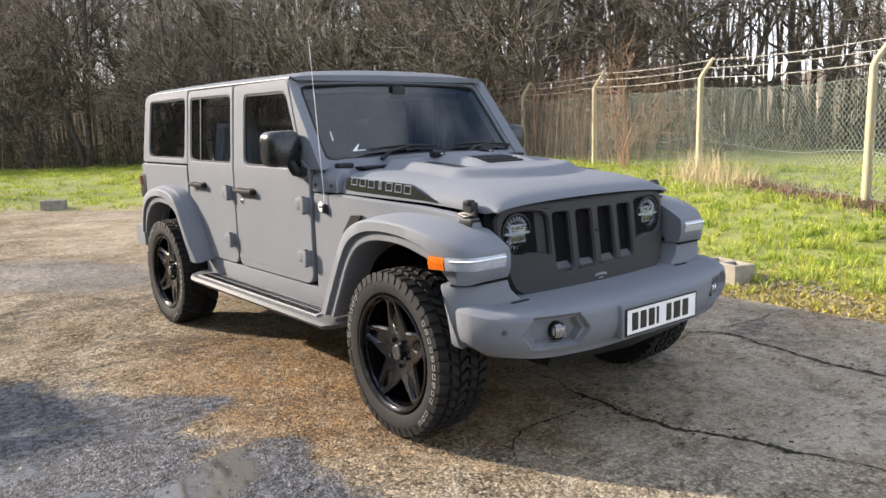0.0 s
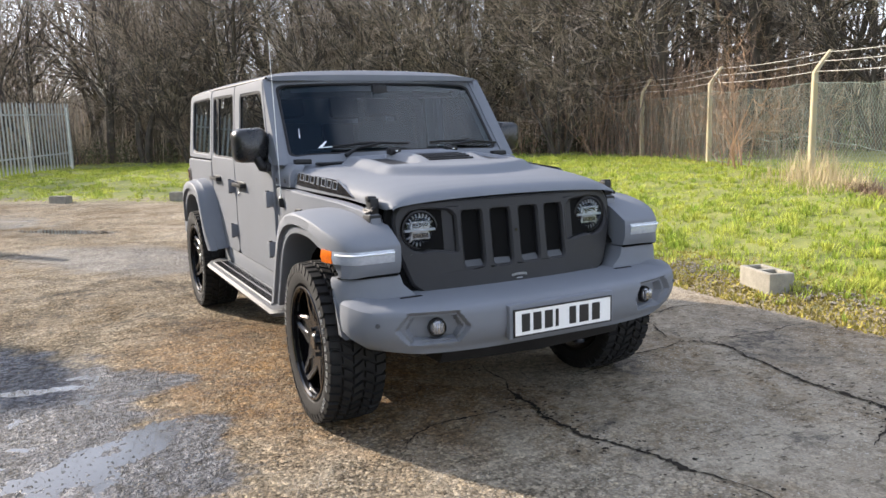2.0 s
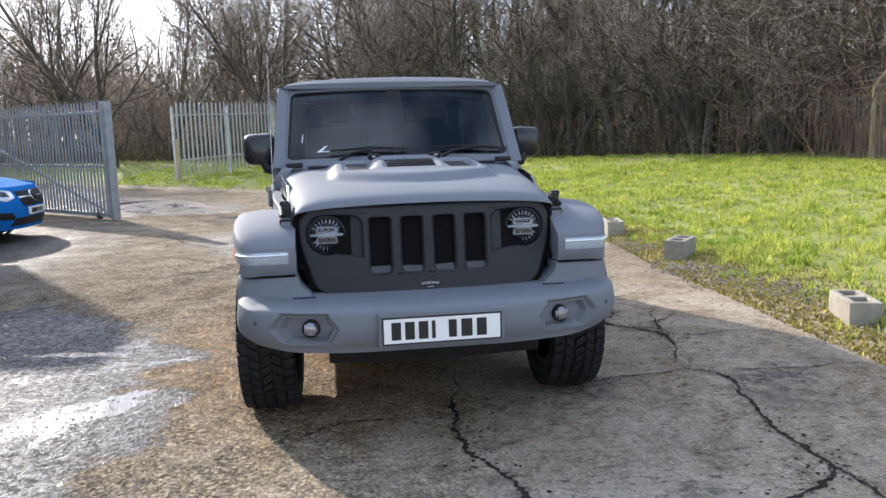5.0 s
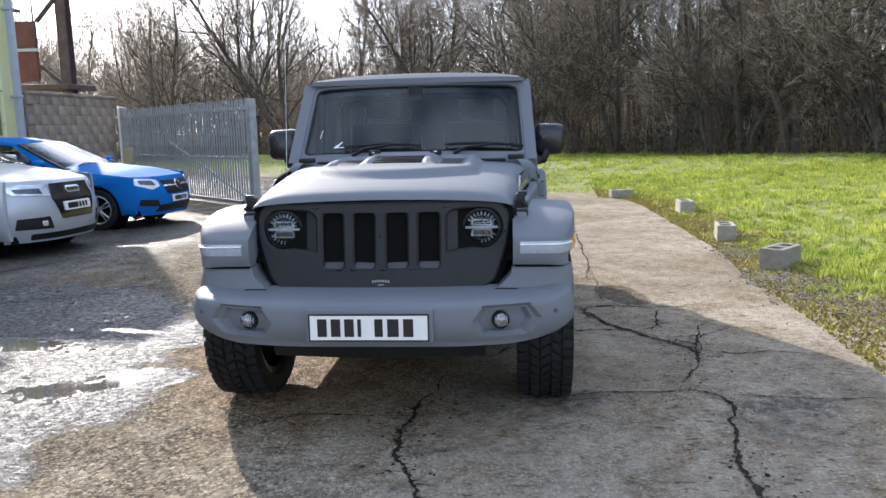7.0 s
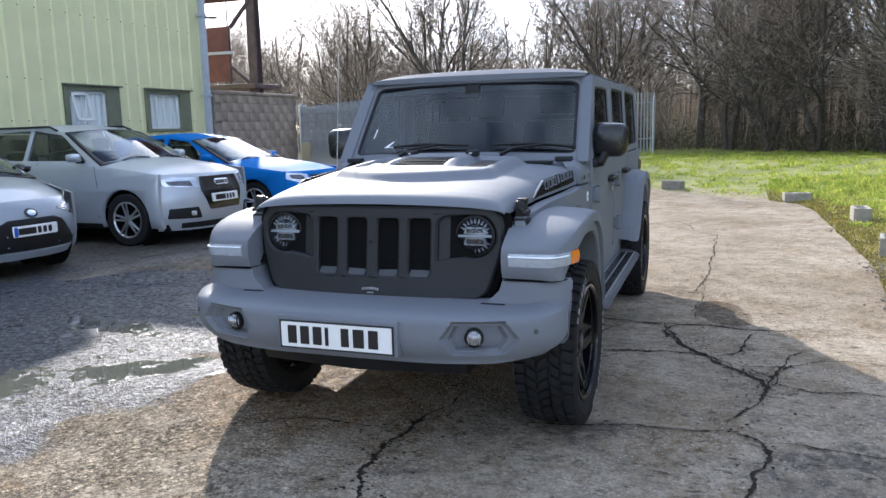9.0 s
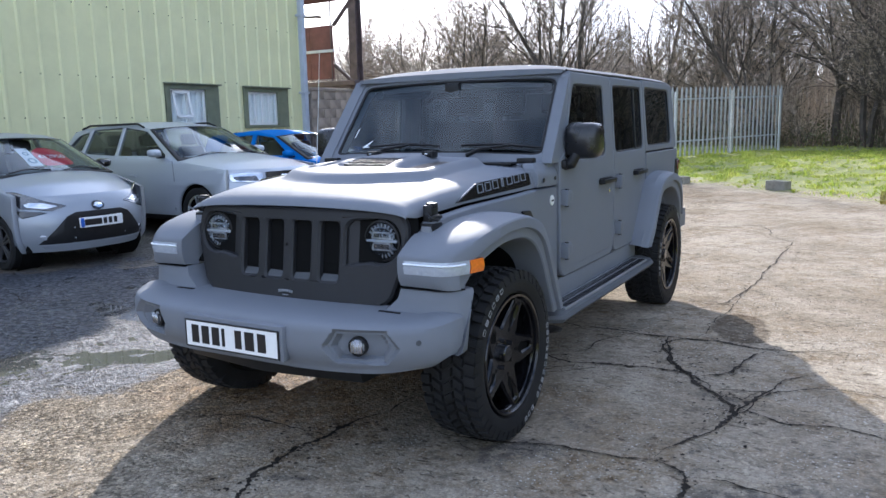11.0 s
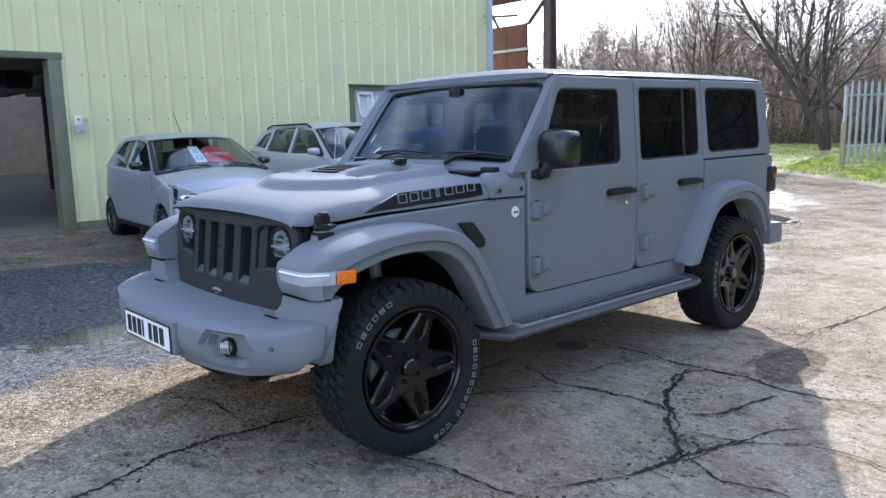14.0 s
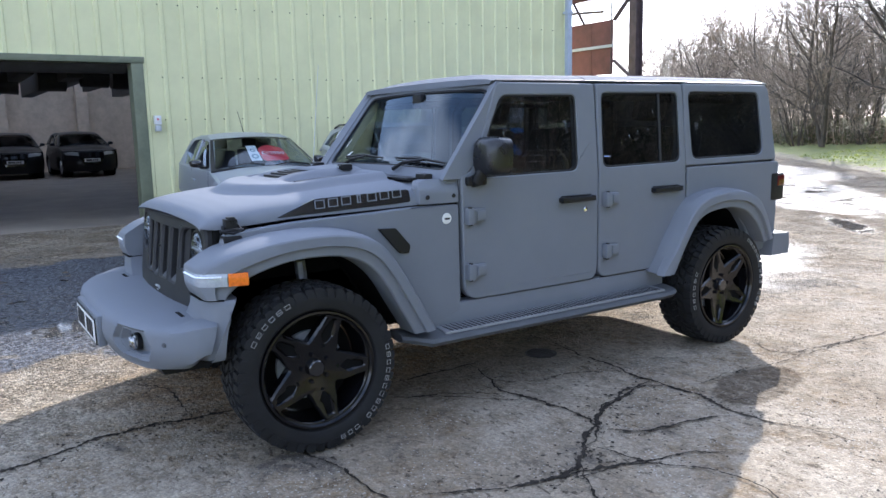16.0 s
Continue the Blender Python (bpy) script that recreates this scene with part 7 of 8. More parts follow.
# small silver hatchback with a black lower face
hatch, hatch_screen = parked_car("small silver hatchback with a black lower nose and a price card", SILVER, pose(-5.85, 2.42, 0, 0, 0, 86), 3.46, 1.62, 2.34, .68, .285,
    [(.98, 1.39), (1.3, 1.45), (1.7, 1.455), (2.12, 1.415), (2.28, 1.375)], .28, .99, .80, 1.0, 1.0,
    [("lower_grille", [(-.64, .285), (.64, .285), (.60, .33), (.37, .575), (.27, .615), (-.27, .615), (-.37, .575), (-.60, .33)], BLACK, .006, .03, "black honeycomb grille"),
     ("lower_lip", [(-.60, .235), (.60, .235), (.62, .275), (-.62, .275)], SILVER, .012, .03, ""),
     ("headlight", [(.34, .690), (.50, .645), (.72, .675), (.785, .86), (.73, .855), (.53, .755)], LAMP_DARK, .010, .03, "swept dark headlight"),
     ("lamp_inner", [(.42, .690), (.54, .668), (.68, .690), (.70, .74), (.56, .735)], LAMP_CLEAR, .014, .01, ""),
     ("lamp_surround", [(.53, .630), (.73, .575), (.755, .66), (.70, .655)], GLOSS_BLACK, .008, .02, ""),
     ("fog_lamp", [(.575, .335), (.625, .335), (.625, .385), (.575, .385)], LAMP_CLEAR, .012, .02, ""),
     ("emblem", [(.075 * math.cos(a), .672 + .048 * math.sin(a)) for a in np.linspace(0, 2 * math.pi, 17)[:-1]], GLOSS_BLACK, .016, .02, "dark oval emblem"),
     ("emblem_ring", [(.05 * math.cos(a), .672 + .030 * math.sin(a)) for a in np.linspace(0, 2 * math.pi, 17)[:-1]], CHROME, .019, .01, ""),
     ] + plate_set(.81, .495, 0, True), rim_mat=mat("dark_alloy", (.12, .12, .13), .3, metal=.7), spokes=5, twin=True,
    windows=([(.46, 1.015), (1.03, 1.355), (1.48, 1.40), (1.48, 1.015)], [(1.54, 1.015), (1.54, 1.40), (2.03, 1.375), (2.28, 1.20), (2.14, 1.03)]), mirror_m=GLOSS_BLACK)
part("aerial", tube([(0, 1.35, 1.49), (0, 1.62, 1.80)], [.006, .003], 6), BLACK, hatch)
card = part("price_card", panel(rounded([(-.20, .20, .09), (.22, .22, .09), (.24, .62, .1), (.0, .75, .1), (-.20, .62, .09)], n=5), [], lambda u, v, d: hatch_screen(u + .18, v, d + .03), .004, .001), RED_CARD, hatch, "red price card behind the glass")
part("finance_card", panel([(-.09, .22), (.07, .22), (.07, .72), (-.09, .72)], [], lambda u, v, d: hatch_screen(u - .10, v, d + .03), .004, .001), WHITE_CARD, hatch, "white card with grey print")
for zc, rr in ((.56, .04), (.36, .055)):
    part("card_print", panel([(rr * math.cos(a), rr * 1.4 * math.sin(a)) for a in np.linspace(0, 2 * math.pi, 15)[:-1]], [[(rr * .55 * math.cos(a), rr * .8 * math.sin(a)) for a in np.linspace(0, 2 * math.pi, 15)[:-1]]], lambda u, v, d, zc=zc: hatch_screen(u - .11, v + zc, d + .026), .002, .0005), GREY_INK, hatch)
tcurve = bpy.data.curves.new("price_text", "FONT")
tcurve.body, tcurve.size, tcurve.align_x, tcurve.align_y, tcurve.extrude = "£12950", .115, "CENTER", "CENTER", .001
tob = new("price_text", tcurve)
bpy.context.view_layer.update()
tme = bpy.data.meshes.new_from_object(tob.evaluated_get(bpy.context.evaluated_depsgraph_get()))
bpy.data.objects.remove(tob)
tme.materials.clear()
tme.materials.append(WHITE_CARD)
tx = new("price_lettering", tme)
tx.parent = hatch
_p, _q, _r = (Vector(hatch_screen(*c, .022)) for c in ((.19, .45), (.34, .45), (.19, .6)))
_u = (_q - _p).normalized()
_n3 = _u.cross((_r - _p).normalized()).normalized()
tx.matrix_local = Matrix.Translation(_p) @ Matrix((_u, _n3.cross(_u), _n3)).transposed().to_4x4()

# silver compact SUV
silver_suv, _ = parked_car("warm silver compact SUV with black grille and roof rails", SILVER2, pose(-5.72, 5.22, 0, 0, 0, 87), 4.39, 1.83, 2.60, .90, .345,
    [(1.18, 1.50), (1.6, 1.57), (2.1, 1.58), (2.8, 1.53), (3.05, 1.47)], .44, 1.07, .93, 1.10, 1.10,
    [("grille", [(-.37, .885), (.37, .885), (.40, .70), (.30, .45), (-.30, .45), (-.40, .70)], GLOSS_BLACK, .012, .03, "black hexagonal grille"),
     ("headlight", [(.42, .74), (.80, .77), (.86, .87), (.66, .90), (.43, .875)], LAMP_CLEAR, .010, .03, "clear angular headlight"),
     ("lamp_inner", [(.50, .77), (.76, .79), (.78, .84), (.52, .84)], LAMP_DARK, .014, .01, ""),
     ("air_intake", [(.44, .35), (.82, .36), (.80, .49), (.48, .50)], BLACK, .008, .03, "black lower intake"),
     ("lower_lip", [(-.70, .225), (.70, .225), (.68, .30), (-.68, .30)], BLACK, .010, .03, ""),
     ("fog_lamp", [(.52, .39), (.58, .39), (.58, .45), (.52, .45)], LAMP_CLEAR, .014, .01, "")]
    + [("emblem_ring", [(x + .044 * math.cos(a), .80 + .044 * math.sin(a)) for a in np.linspace(0, 2 * math.pi, 15)[:-1]], CHROME, .018 + .002 * k, .01, "") for k, x in enumerate((-.0951, -.0317, .0317, .0951))] + [("emblem_hole", [(x + .030 * math.cos(a), .80 + .030 * math.sin(a)) for a in np.linspace(0, 2 * math.pi, 15)[:-1]], GLOSS_BLACK, .028, .004, "") for x in (-.0951, -.0317, .0317, .0951)] + plate_set(.9, .60), rails=True,
    windows=([(.68, 1.115), (1.24, 1.46), (1.79, 1.53), (1.79, 1.115)], [(1.86, 1.115), (1.86, 1.53), (2.57, 1.50), (2.65, 1.14)], [(2.72, 1.18), (2.66, 1.47), (2.9, 1.42), (3.12, 1.22)]))

# bright blue hatchback
blue_car, _ = parked_car("bright blue hatchback with a black diamond grille", BLUE, pose(-5.65, 8.02, 0, 0, 0, 88), 4.30, 1.78, 2.70, .93, .315,
    [(1.35, 1.34), (1.8, 1.415), (2.2, 1.42), (2.9, 1.37), (3.1, 1.32)], .55, .95, .80, 1.0, 1.02,
    [("grille", [(-.42, .735), (.42, .735), (.36, .52), (-.36, .52)], BLACK, .010, .03, "black studded grille"),
     ("grille_bar", [(-.40, .635), (.40, .635), (.40, .66), (-.40, .66)], CHROME, .016, .01, ""),
     ("headlight", [(.47, .65), (.62, .60), (.80, .68), (.84, .79), (.60, .77), (.48, .74)], LAMP_CLEAR, .010, .03, "clear swept headlight"),
     ("lamp_inner", [(.54, .66), (.74, .69), (.75, .75), (.57, .74)], LAMP_DARK, .014, .01, ""),
     ("air_intake", [(-.60, .25), (.60, .25), (.50, .36), (-.50, .36)], BLACK, .008, .03, ""),
     ("side_intake", [(.52, .33), (.80, .36), (.78, .46), (.56, .44)], BLACK, .008, .03, ""),
     ("emblem_ring", [(.085 * math.cos(a), .645 + .085 * math.sin(a)) for a in np.linspace(0, 2 * math.pi, 21)[:-1]], CHROME, .022, .01, "round chrome emblem"),
     ("emblem_hole", [(.070 * math.cos(a), .645 + .070 * math.sin(a)) for a in np.linspace(0, 2 * math.pi, 21)[:-1]], BLACK, .025, .004, "")] + plate_set(.88, .44),
    windows=([(.95, 1.0), (1.42, 1.31), (1.85, 1.36), (1.85, 1.0)], [(1.95, 1.0), (1.95, 1.36), (2.55, 1.32), (2.75, 1.06)]))

for x, y, turn in ((-26.2, 3.25, 92), (-26.6, 0.95, 88), (-25.5, -3.2, 90)):
    parked_car("black car standing in the gloom of the shed", DARKCAR, pose(x, y, .004, 0, 0, turn), 4.39, 1.83, 2.60, .90, .345,
        [(1.18, 1.50), (1.6, 1.57), (2.1, 1.58), (2.8, 1.53), (3.05, 1.47)], .44, 1.07, .93, 1.10, 1.10,
        [("grille", [(-.37, .885), (.37, .885), (.40, .70), (.30, .45), (-.30, .45), (-.40, .70)], GLOSS_BLACK, .012, .03, ""),
         ("headlight", [(.42, .76), (.80, .79), (.86, .87), (.66, .90), (.43, .875)], LAMP_CLEAR, .010, .03, "")] + plate_set(.9, .60),
        windows=([(.85, 1.13), (1.30, 1.47), (1.78, 1.52), (1.78, 1.13)], [(1.88, 1.13), (1.88, 1.52), (2.55, 1.49), (2.62, 1.16)]), glass_m=GLASS_TINT)

# ---------------------------------------------------------------- winter trees, thicket, grass
class Wood:
    def __init__(self, seed):
        self.r = random.Random(seed)
        self.V, self.F, self.tv, self.tf = [], [], [], []

    def bar(self, p, q, r0, r1, n):
        d = (q - p)
        if d.length < 1e-6:
            return
        a = d.orthogonal().normalized()
        b = d.normalized().cross(a)
        k = len(self.V)
        for c, rr in ((p, r0), (q, r1)):
            for i in range(n):
                t = 2 * math.pi * i / n
                self.V.append(tuple(c + rr * (math.cos(t) * a + math.sin(t) * b)))
        for i in range(n):
            j = (i + 1) % n
            self.F.append((k + i, k + j, k + n + j, k + n + i))

    def twig(self, p, d, length, w):
        r = self.r
        side = d.cross(Vector((r.uniform(-1, 1), r.uniform(-1, 1), r.uniform(-1, 1))))
        if side.length < 1e-3:
            return
        side.normalize()
        mid = p + d * length * .55 + Vector((r.uniform(-1, 1), r.uniform(-1, 1), r.uniform(-.5, 1))) * length * .07
        tip = p + d * length + Vector((r.uniform(-1, 1), r.uniform(-1, 1), r.uniform(-.3, 1.2))) * length * .16
        k = len(self.tv)
        self.tv += [tuple(p - side * w), tuple(p + side * w), tuple(mid + side * w * .6), tuple(mid - side * w * .6), tuple(tip)]
        self.tf += [(k, k + 1, k + 2, k + 3), (k + 3, k + 2, k + 4)]

    def grow(self, p, d, length, rad, level, top, curl, kids, twigs):
        r = self.r
        n = max(2, int(length / (0.55 if level == 0 else 0.4)))
        n = min(n, 9)
        step = length / n
        for i in range(n):
            t0, t1 = i / n, (i + 1) / n
            d = (d + Vector((r.gauss(0, curl), r.gauss(0, curl), r.gauss(0, curl * .7) + .05 * (level > 0)))).normalized()
            q = p + d * step
            ra, rb = rad * (1 - .72 * t0), rad * (1 - .72 * t1)
            self.bar(p, q, ra, rb, 6 if level == 0 else (4 if level == 1 else 3))
            start = .18 if level == 0 else .12
            if level < top and t1 > start:
                for _ in range(kids[level] if r.random() < .88 else 0):
                    ang = r.uniform(.45, 1.05) if level == 0 else r.uniform(.4, 1.1)
                    ax = d.orthogonal().normalized()
                    ax.rotate(Matrix.Rotation(r.uniform(0, 2 * math.pi), 3, d))
                    nd = (d * math.cos(ang) + ax * math.sin(ang)).normalized()
                    k = length * (.62 - .30 * t1 if level == 0 else .55) * r.uniform(.7, 1.2)
                    self.grow(q, nd, k, rb * r.uniform(.45, .62), level + 1, top, curl * 1.15, kids, twigs)
            if level >= top - 1 or level == top:
                for _ in range(twigs):
                    ax = d.orthogonal().normalized()
                    ax.rotate(Matrix.Rotation(r.uniform(0, 2 * math.pi), 3, d))
                    nd = (d * r.uniform(.5, 1.0) + ax * r.uniform(.4, 1.0)).normalized()
                    self.twig(p + (q - p) * r.random(), nd, r.uniform(.35, .95) * self.thick ** .5, r.uniform(.004, .008) * self.thick)
            p = q


def tree_meshes(seed, height, stems, lean, curl, kids, twigs, rad, thick=1.0):
    w = Wood(seed)
    w.thick = thick
    for k in range(stems):
        a = w.r.uniform(0, 2 * math.pi)
        d = Vector((math.cos(a) * lean * w.r.uniform(.3, 1), math.sin(a) * lean * w.r.uniform(.3, 1), 1)).normalized()
        w.grow(Vector((math.cos(a) * .12 * (stems > 1), math.sin(a) * .12 * (stems > 1), -.15)), d, height * w.r.uniform(.8, 1.05), rad * w.r.uniform(.75, 1.1), 0, 2, curl, kids, twigs)
    made = []
    for nm, V, F in (("trunk", w.V, w.F), ("crown", w.tv, w.tf)):
        me = bpy.data.meshes.new(nm)
        me.from_pydata(V, [], F)
        made.append(me)
    return made


KINDS = []
for seed, h, stems, lean, curl, kids, tw, rad in ((1, 10.5, 2, .25, .10, (2, 2), 3, .15), (2, 9.0, 3, .35, .13, (2, 2), 2, .11), (3, 12.0, 1, .08, .10, (3, 2), 3, .19), (4, 8.0, 3, .45, .14, (2, 2), 3, .09), (5, 11.0, 2, .18, .12, (2, 2), 3, .14)):
    KINDS.append(tree_meshes(seed, h, stems, lean, curl, kids, tw, rad))
FAR_KINDS = [tree_meshes(60 + k, h, st, .16, .11, (2, 1), 2, .15, 2.2) for k, (h, st) in enumerate(((11.0, 2), (12.0, 1), (10.0, 3)))]
BUSHES = [tree_meshes(20 + k, 3.6, 7, .75, .13, (2, 1), 3, .035) for k in range(3)]


def plant(kind, x, y, z, scale, turn, label, category, bark, twig, name="tree", group="bare trees"):
    t = thing(name, pose(x, y, z, 0, 0, turn) @ Matrix.Diagonal((scale, scale, scale, 1)), label, category, group)
    for me, m, nm in zip(kind, (bark, twig), ("trunk", "crown")):
        if not me.materials:
            me.materials.append(m)
        o = new(nm, me)
        o.parent = t
    return t


LINE = [(34, -12), (28, -3), (21.5, 5), (16.0, 11.5), (12.8, 17), (10.4, 22), (7.2, 27), (2, 31.5), (-5, 35), (-13, 37), (-20, 37), (-28, 44), (-40, 58)]


def along(t):
    t = min(max(t, 0), .9999) * (len(LINE) - 1)
    i = int(t)
    f = t - i
    (x0, y0), (x1, y1) = LINE[i], LINE[i + 1]
    d = Vector((x1 - x0, y1 - y0)).normalized()
    return x0 + (x1 - x0) * f, y0 + (y1 - y0) * f, Vector((d.y, -d.x))


rt = random.Random(77)
count = 0
for row, (depth, num, s0, s1) in enumerate(((1.0, 30, .85, 1.15), (4.5, 22, .95, 1.25), (9.0, 22, 1.0, 1.25), (13.0, 22, 1.05, 1.3))):
    for k in range(num):
        t = (k + rt.uniform(.1, .9)) / num
        if row and (t > .72 and k % 3 == 0 or row > 1 and k % 4 == 0 or .12 < t < .50 and (k % 3 or row == 3)):
            continue
        x, y, nrm = along(t)
        x += nrm.x * (depth + rt.uniform(-1.4, 1.8))
        y += nrm.y * (depth + rt.uniform(-1.4, 1.8))
        low = step01(.73, .85, t)
        sc = .88 * rt.uniform(s0, s1) * (1 - .34 * low)
        plant(KINDS[rt.randrange(5)] if row < 2 else FAR_KINDS[rt.randrange(3)], x, y, grass_z(x, y) - .05, sc, rt.uniform(0, 360), ("bare winter tree with many fine twigs in the wood", "leafless many-stemmed tree at the edge of the wood")[row == 0], "tree", BARK, TWIG)
for k in range(15):
    t = .18 + .42 * (k + rt.uniform(.2, .8)) / 15
    x, y, nrm = along(t)
    plant(KINDS[(0, 1, 4)[k % 3]], x - nrm.x * .4, y - nrm.y * .4, grass_z(x, y) - .05, rt.uniform(.85, 1.15), rt.uniform(0, 360), "leafless dark-trunked tree at the front of the wood", "tree", BARK, TWIG)
# the lone spreading tree beyond the palisade
plant(KINDS[0], -9.3, 30.6, .3, .92, 40, "tall bare spreading tree standing behind the palisade", "tree", BARK, TWIG)
plant(KINDS[0], -16.5, 34.0, .3, .8, 140, "bare forked tree beside the far track", "tree", BARK, TWIG)
for k in range(22):
    t = (k + rt.random()) / 22
    x, y = -21 - 30 * t + rt.uniform(-2, 2), 47 + 15 * t + rt.uniform(-5, 9)
    plant(FAR_KINDS[k % 3], x, y, .2, rt.uniform(.68, .95), rt.uniform(0, 360), "bare winter tree far off beyond the track", "tree", BARK, TWIG)
for k in range(34):
    t = (k + rt.random()) / 34
    x, y, nrm = along(t)
    o = rt.uniform(-1.2, 2.0)
    x, y = x + nrm.x * o, y + nrm.y * o
    plant(BUSHES[k % 3], x, y, grass_z(x, y) - .05, rt.uniform(.7, 1.25), rt.uniform(0, 360), "leafless thicket shrub at the foot of the wood", "shrub", BARK, TWIG, "shrub", "thicket shrubs")
# russet bush against the chain-link and scrub along it
BRIAR = [tree_meshes(40 + k, 2.1, 6, .8, .16, (1, 1), 2, .016) for k in range(2)]
for me in BRIAR:
    for q in me:
        q.materials.append(BRIAR_M)
for x, y, s in ((9.75, 6.75, .92), (9.95, 7.05, .6), (10.9, 8.9, .8), (10.3, 7.6, .6), (12.4, 11.4, .8), (12.2, 14.0, .9), (11.7, 17.0, .8), (10.6, 20.5, .8), (9.0, 25.5, .8), (6.5, 31.0, .7), (14.0, 12.5, 1.0), (14.5, 9.0, .9)):
    plant(BRIAR[int(x * 10) % 2], x, y, grass_z(x, y) - .03, s, x * 77 % 360, "russet briar bush of thin arching stems by the fence", "shrub", BRIAR_M, BRIAR_M, "briar", "briars")


def stems(name, n, area, h0, h1, w0, w1, lean, material, label, seed, category="undergrowth"):
    """Many thin upright strips scattered over an area given by a sampler."""
    g = np.random.default_rng(seed)
    V, F = [], []
    for k in range(n):
        x, y = area(g)
        z = grass_z(x, y)
        h, w = g.uniform(h0, h1), g.uniform(w0, w1)
        a = g.uniform(0, math.pi)
        ca, sa = math.cos(a) * w, math.sin(a) * w
        lx, ly = g.normal(0, lean) * h, g.normal(0, lean) * h
        i = len(V)
        V += [(x - ca, y - sa, z - .05), (x + ca, y + sa, z - .05), (x + lx * .4 + ca * .7, y + ly * .4 + sa * .7, z + h * .55), (x + lx * .4 - ca * .7, y + ly * .4 - sa * .7, z + h * .55), (x + lx, y + ly, z + h)]
        F += [(i, i + 1, i + 2, i + 3), (i + 3, i + 2, i + 4)]
    ob = soup(name, V, F, material)
    return tagged(ob, label, category, kind="stuff")


def belt(lo, hi, t0=0.0, t1=1.0):
    def pick(g):
        x, y, nrm = along(g.uniform(t0, t1))
        o = g.uniform(lo, hi)
        return x + nrm.x * o, y + nrm.y * o
    return pick


stems("far_wood_stems", 6500, lambda g: belt(10, 34)(g) if g.random() < .15 else belt(10, 34, .50, 1.0)(g), 4.0, 9.5, .012, .050, .07, TWIG, "dense far wood of thin bare stems", 3, "wood")
stems("inner_wood_stems", 1000, belt(2.5, 16, .05, .60), 4.0, 10.0, .018, .080, .07, BARK, "crowded dark bare poles inside the wood", 9, "wood")
stems("thicket_stems", 4200, belt(-.6, 8), 1.2, 4.0, .005, .014, .15, TWIG, "tangle of thin bare stems at the foot of the wood", 4, "thicket")
stems("sapling_stems", 1500, lambda g: (lambda t, o: (10.6 + 3.4 * t + .9 * o, 8.6 + 11.0 * t - .35 * o))(g.uniform(0, 1.1), abs(g.normal(1.2, 1.8))), .8, 3.4, .003, .011, .17, BRAMBLE, "thicket of russet upright saplings behind the fence", 17, "thicket")
stems("bramble_stems", 5000, belt(-1.6, 2.5), .3, 1.3, .004, .010, .5, BRAMBLE, "low russet brambles along the wood edge", 5, "brambles")


def leaf_bank(n, seed):
    g = np.random.default_rng(seed)
    V, F = [], []
    for k in range(n):
        x, y, nrm = along(g.uniform(0, 1))
        o = g.uniform(-1.0, 5.0)
        x, y = x + nrm.x * o, y + nrm.y * o
        hill = .75 + 1.5 * max(0, noise.noise((x * .35, y * .35, 9))) + .12 * max(0, o)
        z = grass_z(x, y) + abs(g.normal(0, .5)) * hill
        s = g.uniform(.03, .085)
        u = Vector((g.normal(), g.normal(), g.normal())).normalized() * s
        v = u.orthogonal().normalized() * s * .7
        c = Vector((x, y, z))
        i = len(V)
        V += [tuple(c - u), tuple(c - v), tuple(c + u), tuple(c + v)]
        F.append((i, i + 1, i + 2, i + 3))
    return tagged(soup("undergrowth_leaves", V, F, EVERGREEN), "dark ivy and evergreen undergrowth below the bare trees", "undergrowth", kind="stuff")


leaf_bank(46000, 8)


def far_bank():
    """A distant rise of brown woodland closing the view."""
    V, F = [], []
    n = 160
    for k in range(n + 1):
        t = k / n
        x, y, nrm = along(t)
        h = (3.6 + 1.6 * step01(.36, .48, t) - 1.2 * step01(.60, .74, t)) + 2.2 * noise.noise((k * .21, 0, 2)) + .9 * noise.noise((k * .9, 0, 5))
        for o, z in ((34, -.5), (36, h * .6), (40, h), (52, h + .8)):
            V.append((x + nrm.x * o + .8 * noise.noise((k, z, 0)), y + nrm.y * o + .8 * noise.noise((k, z, 3)), z + .3 * noise.noise((k * 1.7, o, 1))))
    for k in range(n):
        for j in range(3):
            a = k * 4 + j
            F.append((a, a + 4, a + 5, a + 1))
    return tagged(soup("backdrop", V, F, mat("distant_wood", (.085, .070, .055), .95, color2=(.15, .125, .10), scale=.35, bump=1.0, bscale=1.5)), "distant brown winter wood", "backdrop", kind="structure")


far_bank()

# ---------------------------------------------------------------- grass
def blades(name, n, pick, h0, h1, w0, w1, lean, material, label, seed, category="grass"):
    g = np.random.default_rng(seed)
    V, F = [], []
    for k in range(n):
        x, y, hk = pick(g)
        if hk <= 0:
            continue
        z = grass_z(x, y)
        h = g.uniform(h0, h1) * hk
        w = g.uniform(w0, w1)
        a = g.uniform(0, 2 * math.pi)
        i = len(V)
        b = g.uniform(0, 2 * math.pi)
        l = abs(g.normal(0, lean)) * h
        V += [(x - math.cos(a) * w, y - math.sin(a) * w, z - .01), (x + math.cos(a) * w, y + math.sin(a) * w, z - .01), (x + math.cos(b) * l, y + math.sin(b) * l, z + h)]
        F.append((i, i + 1, i + 2))
    return tagged(soup(name, V, F, material), label, category, kind="stuff")


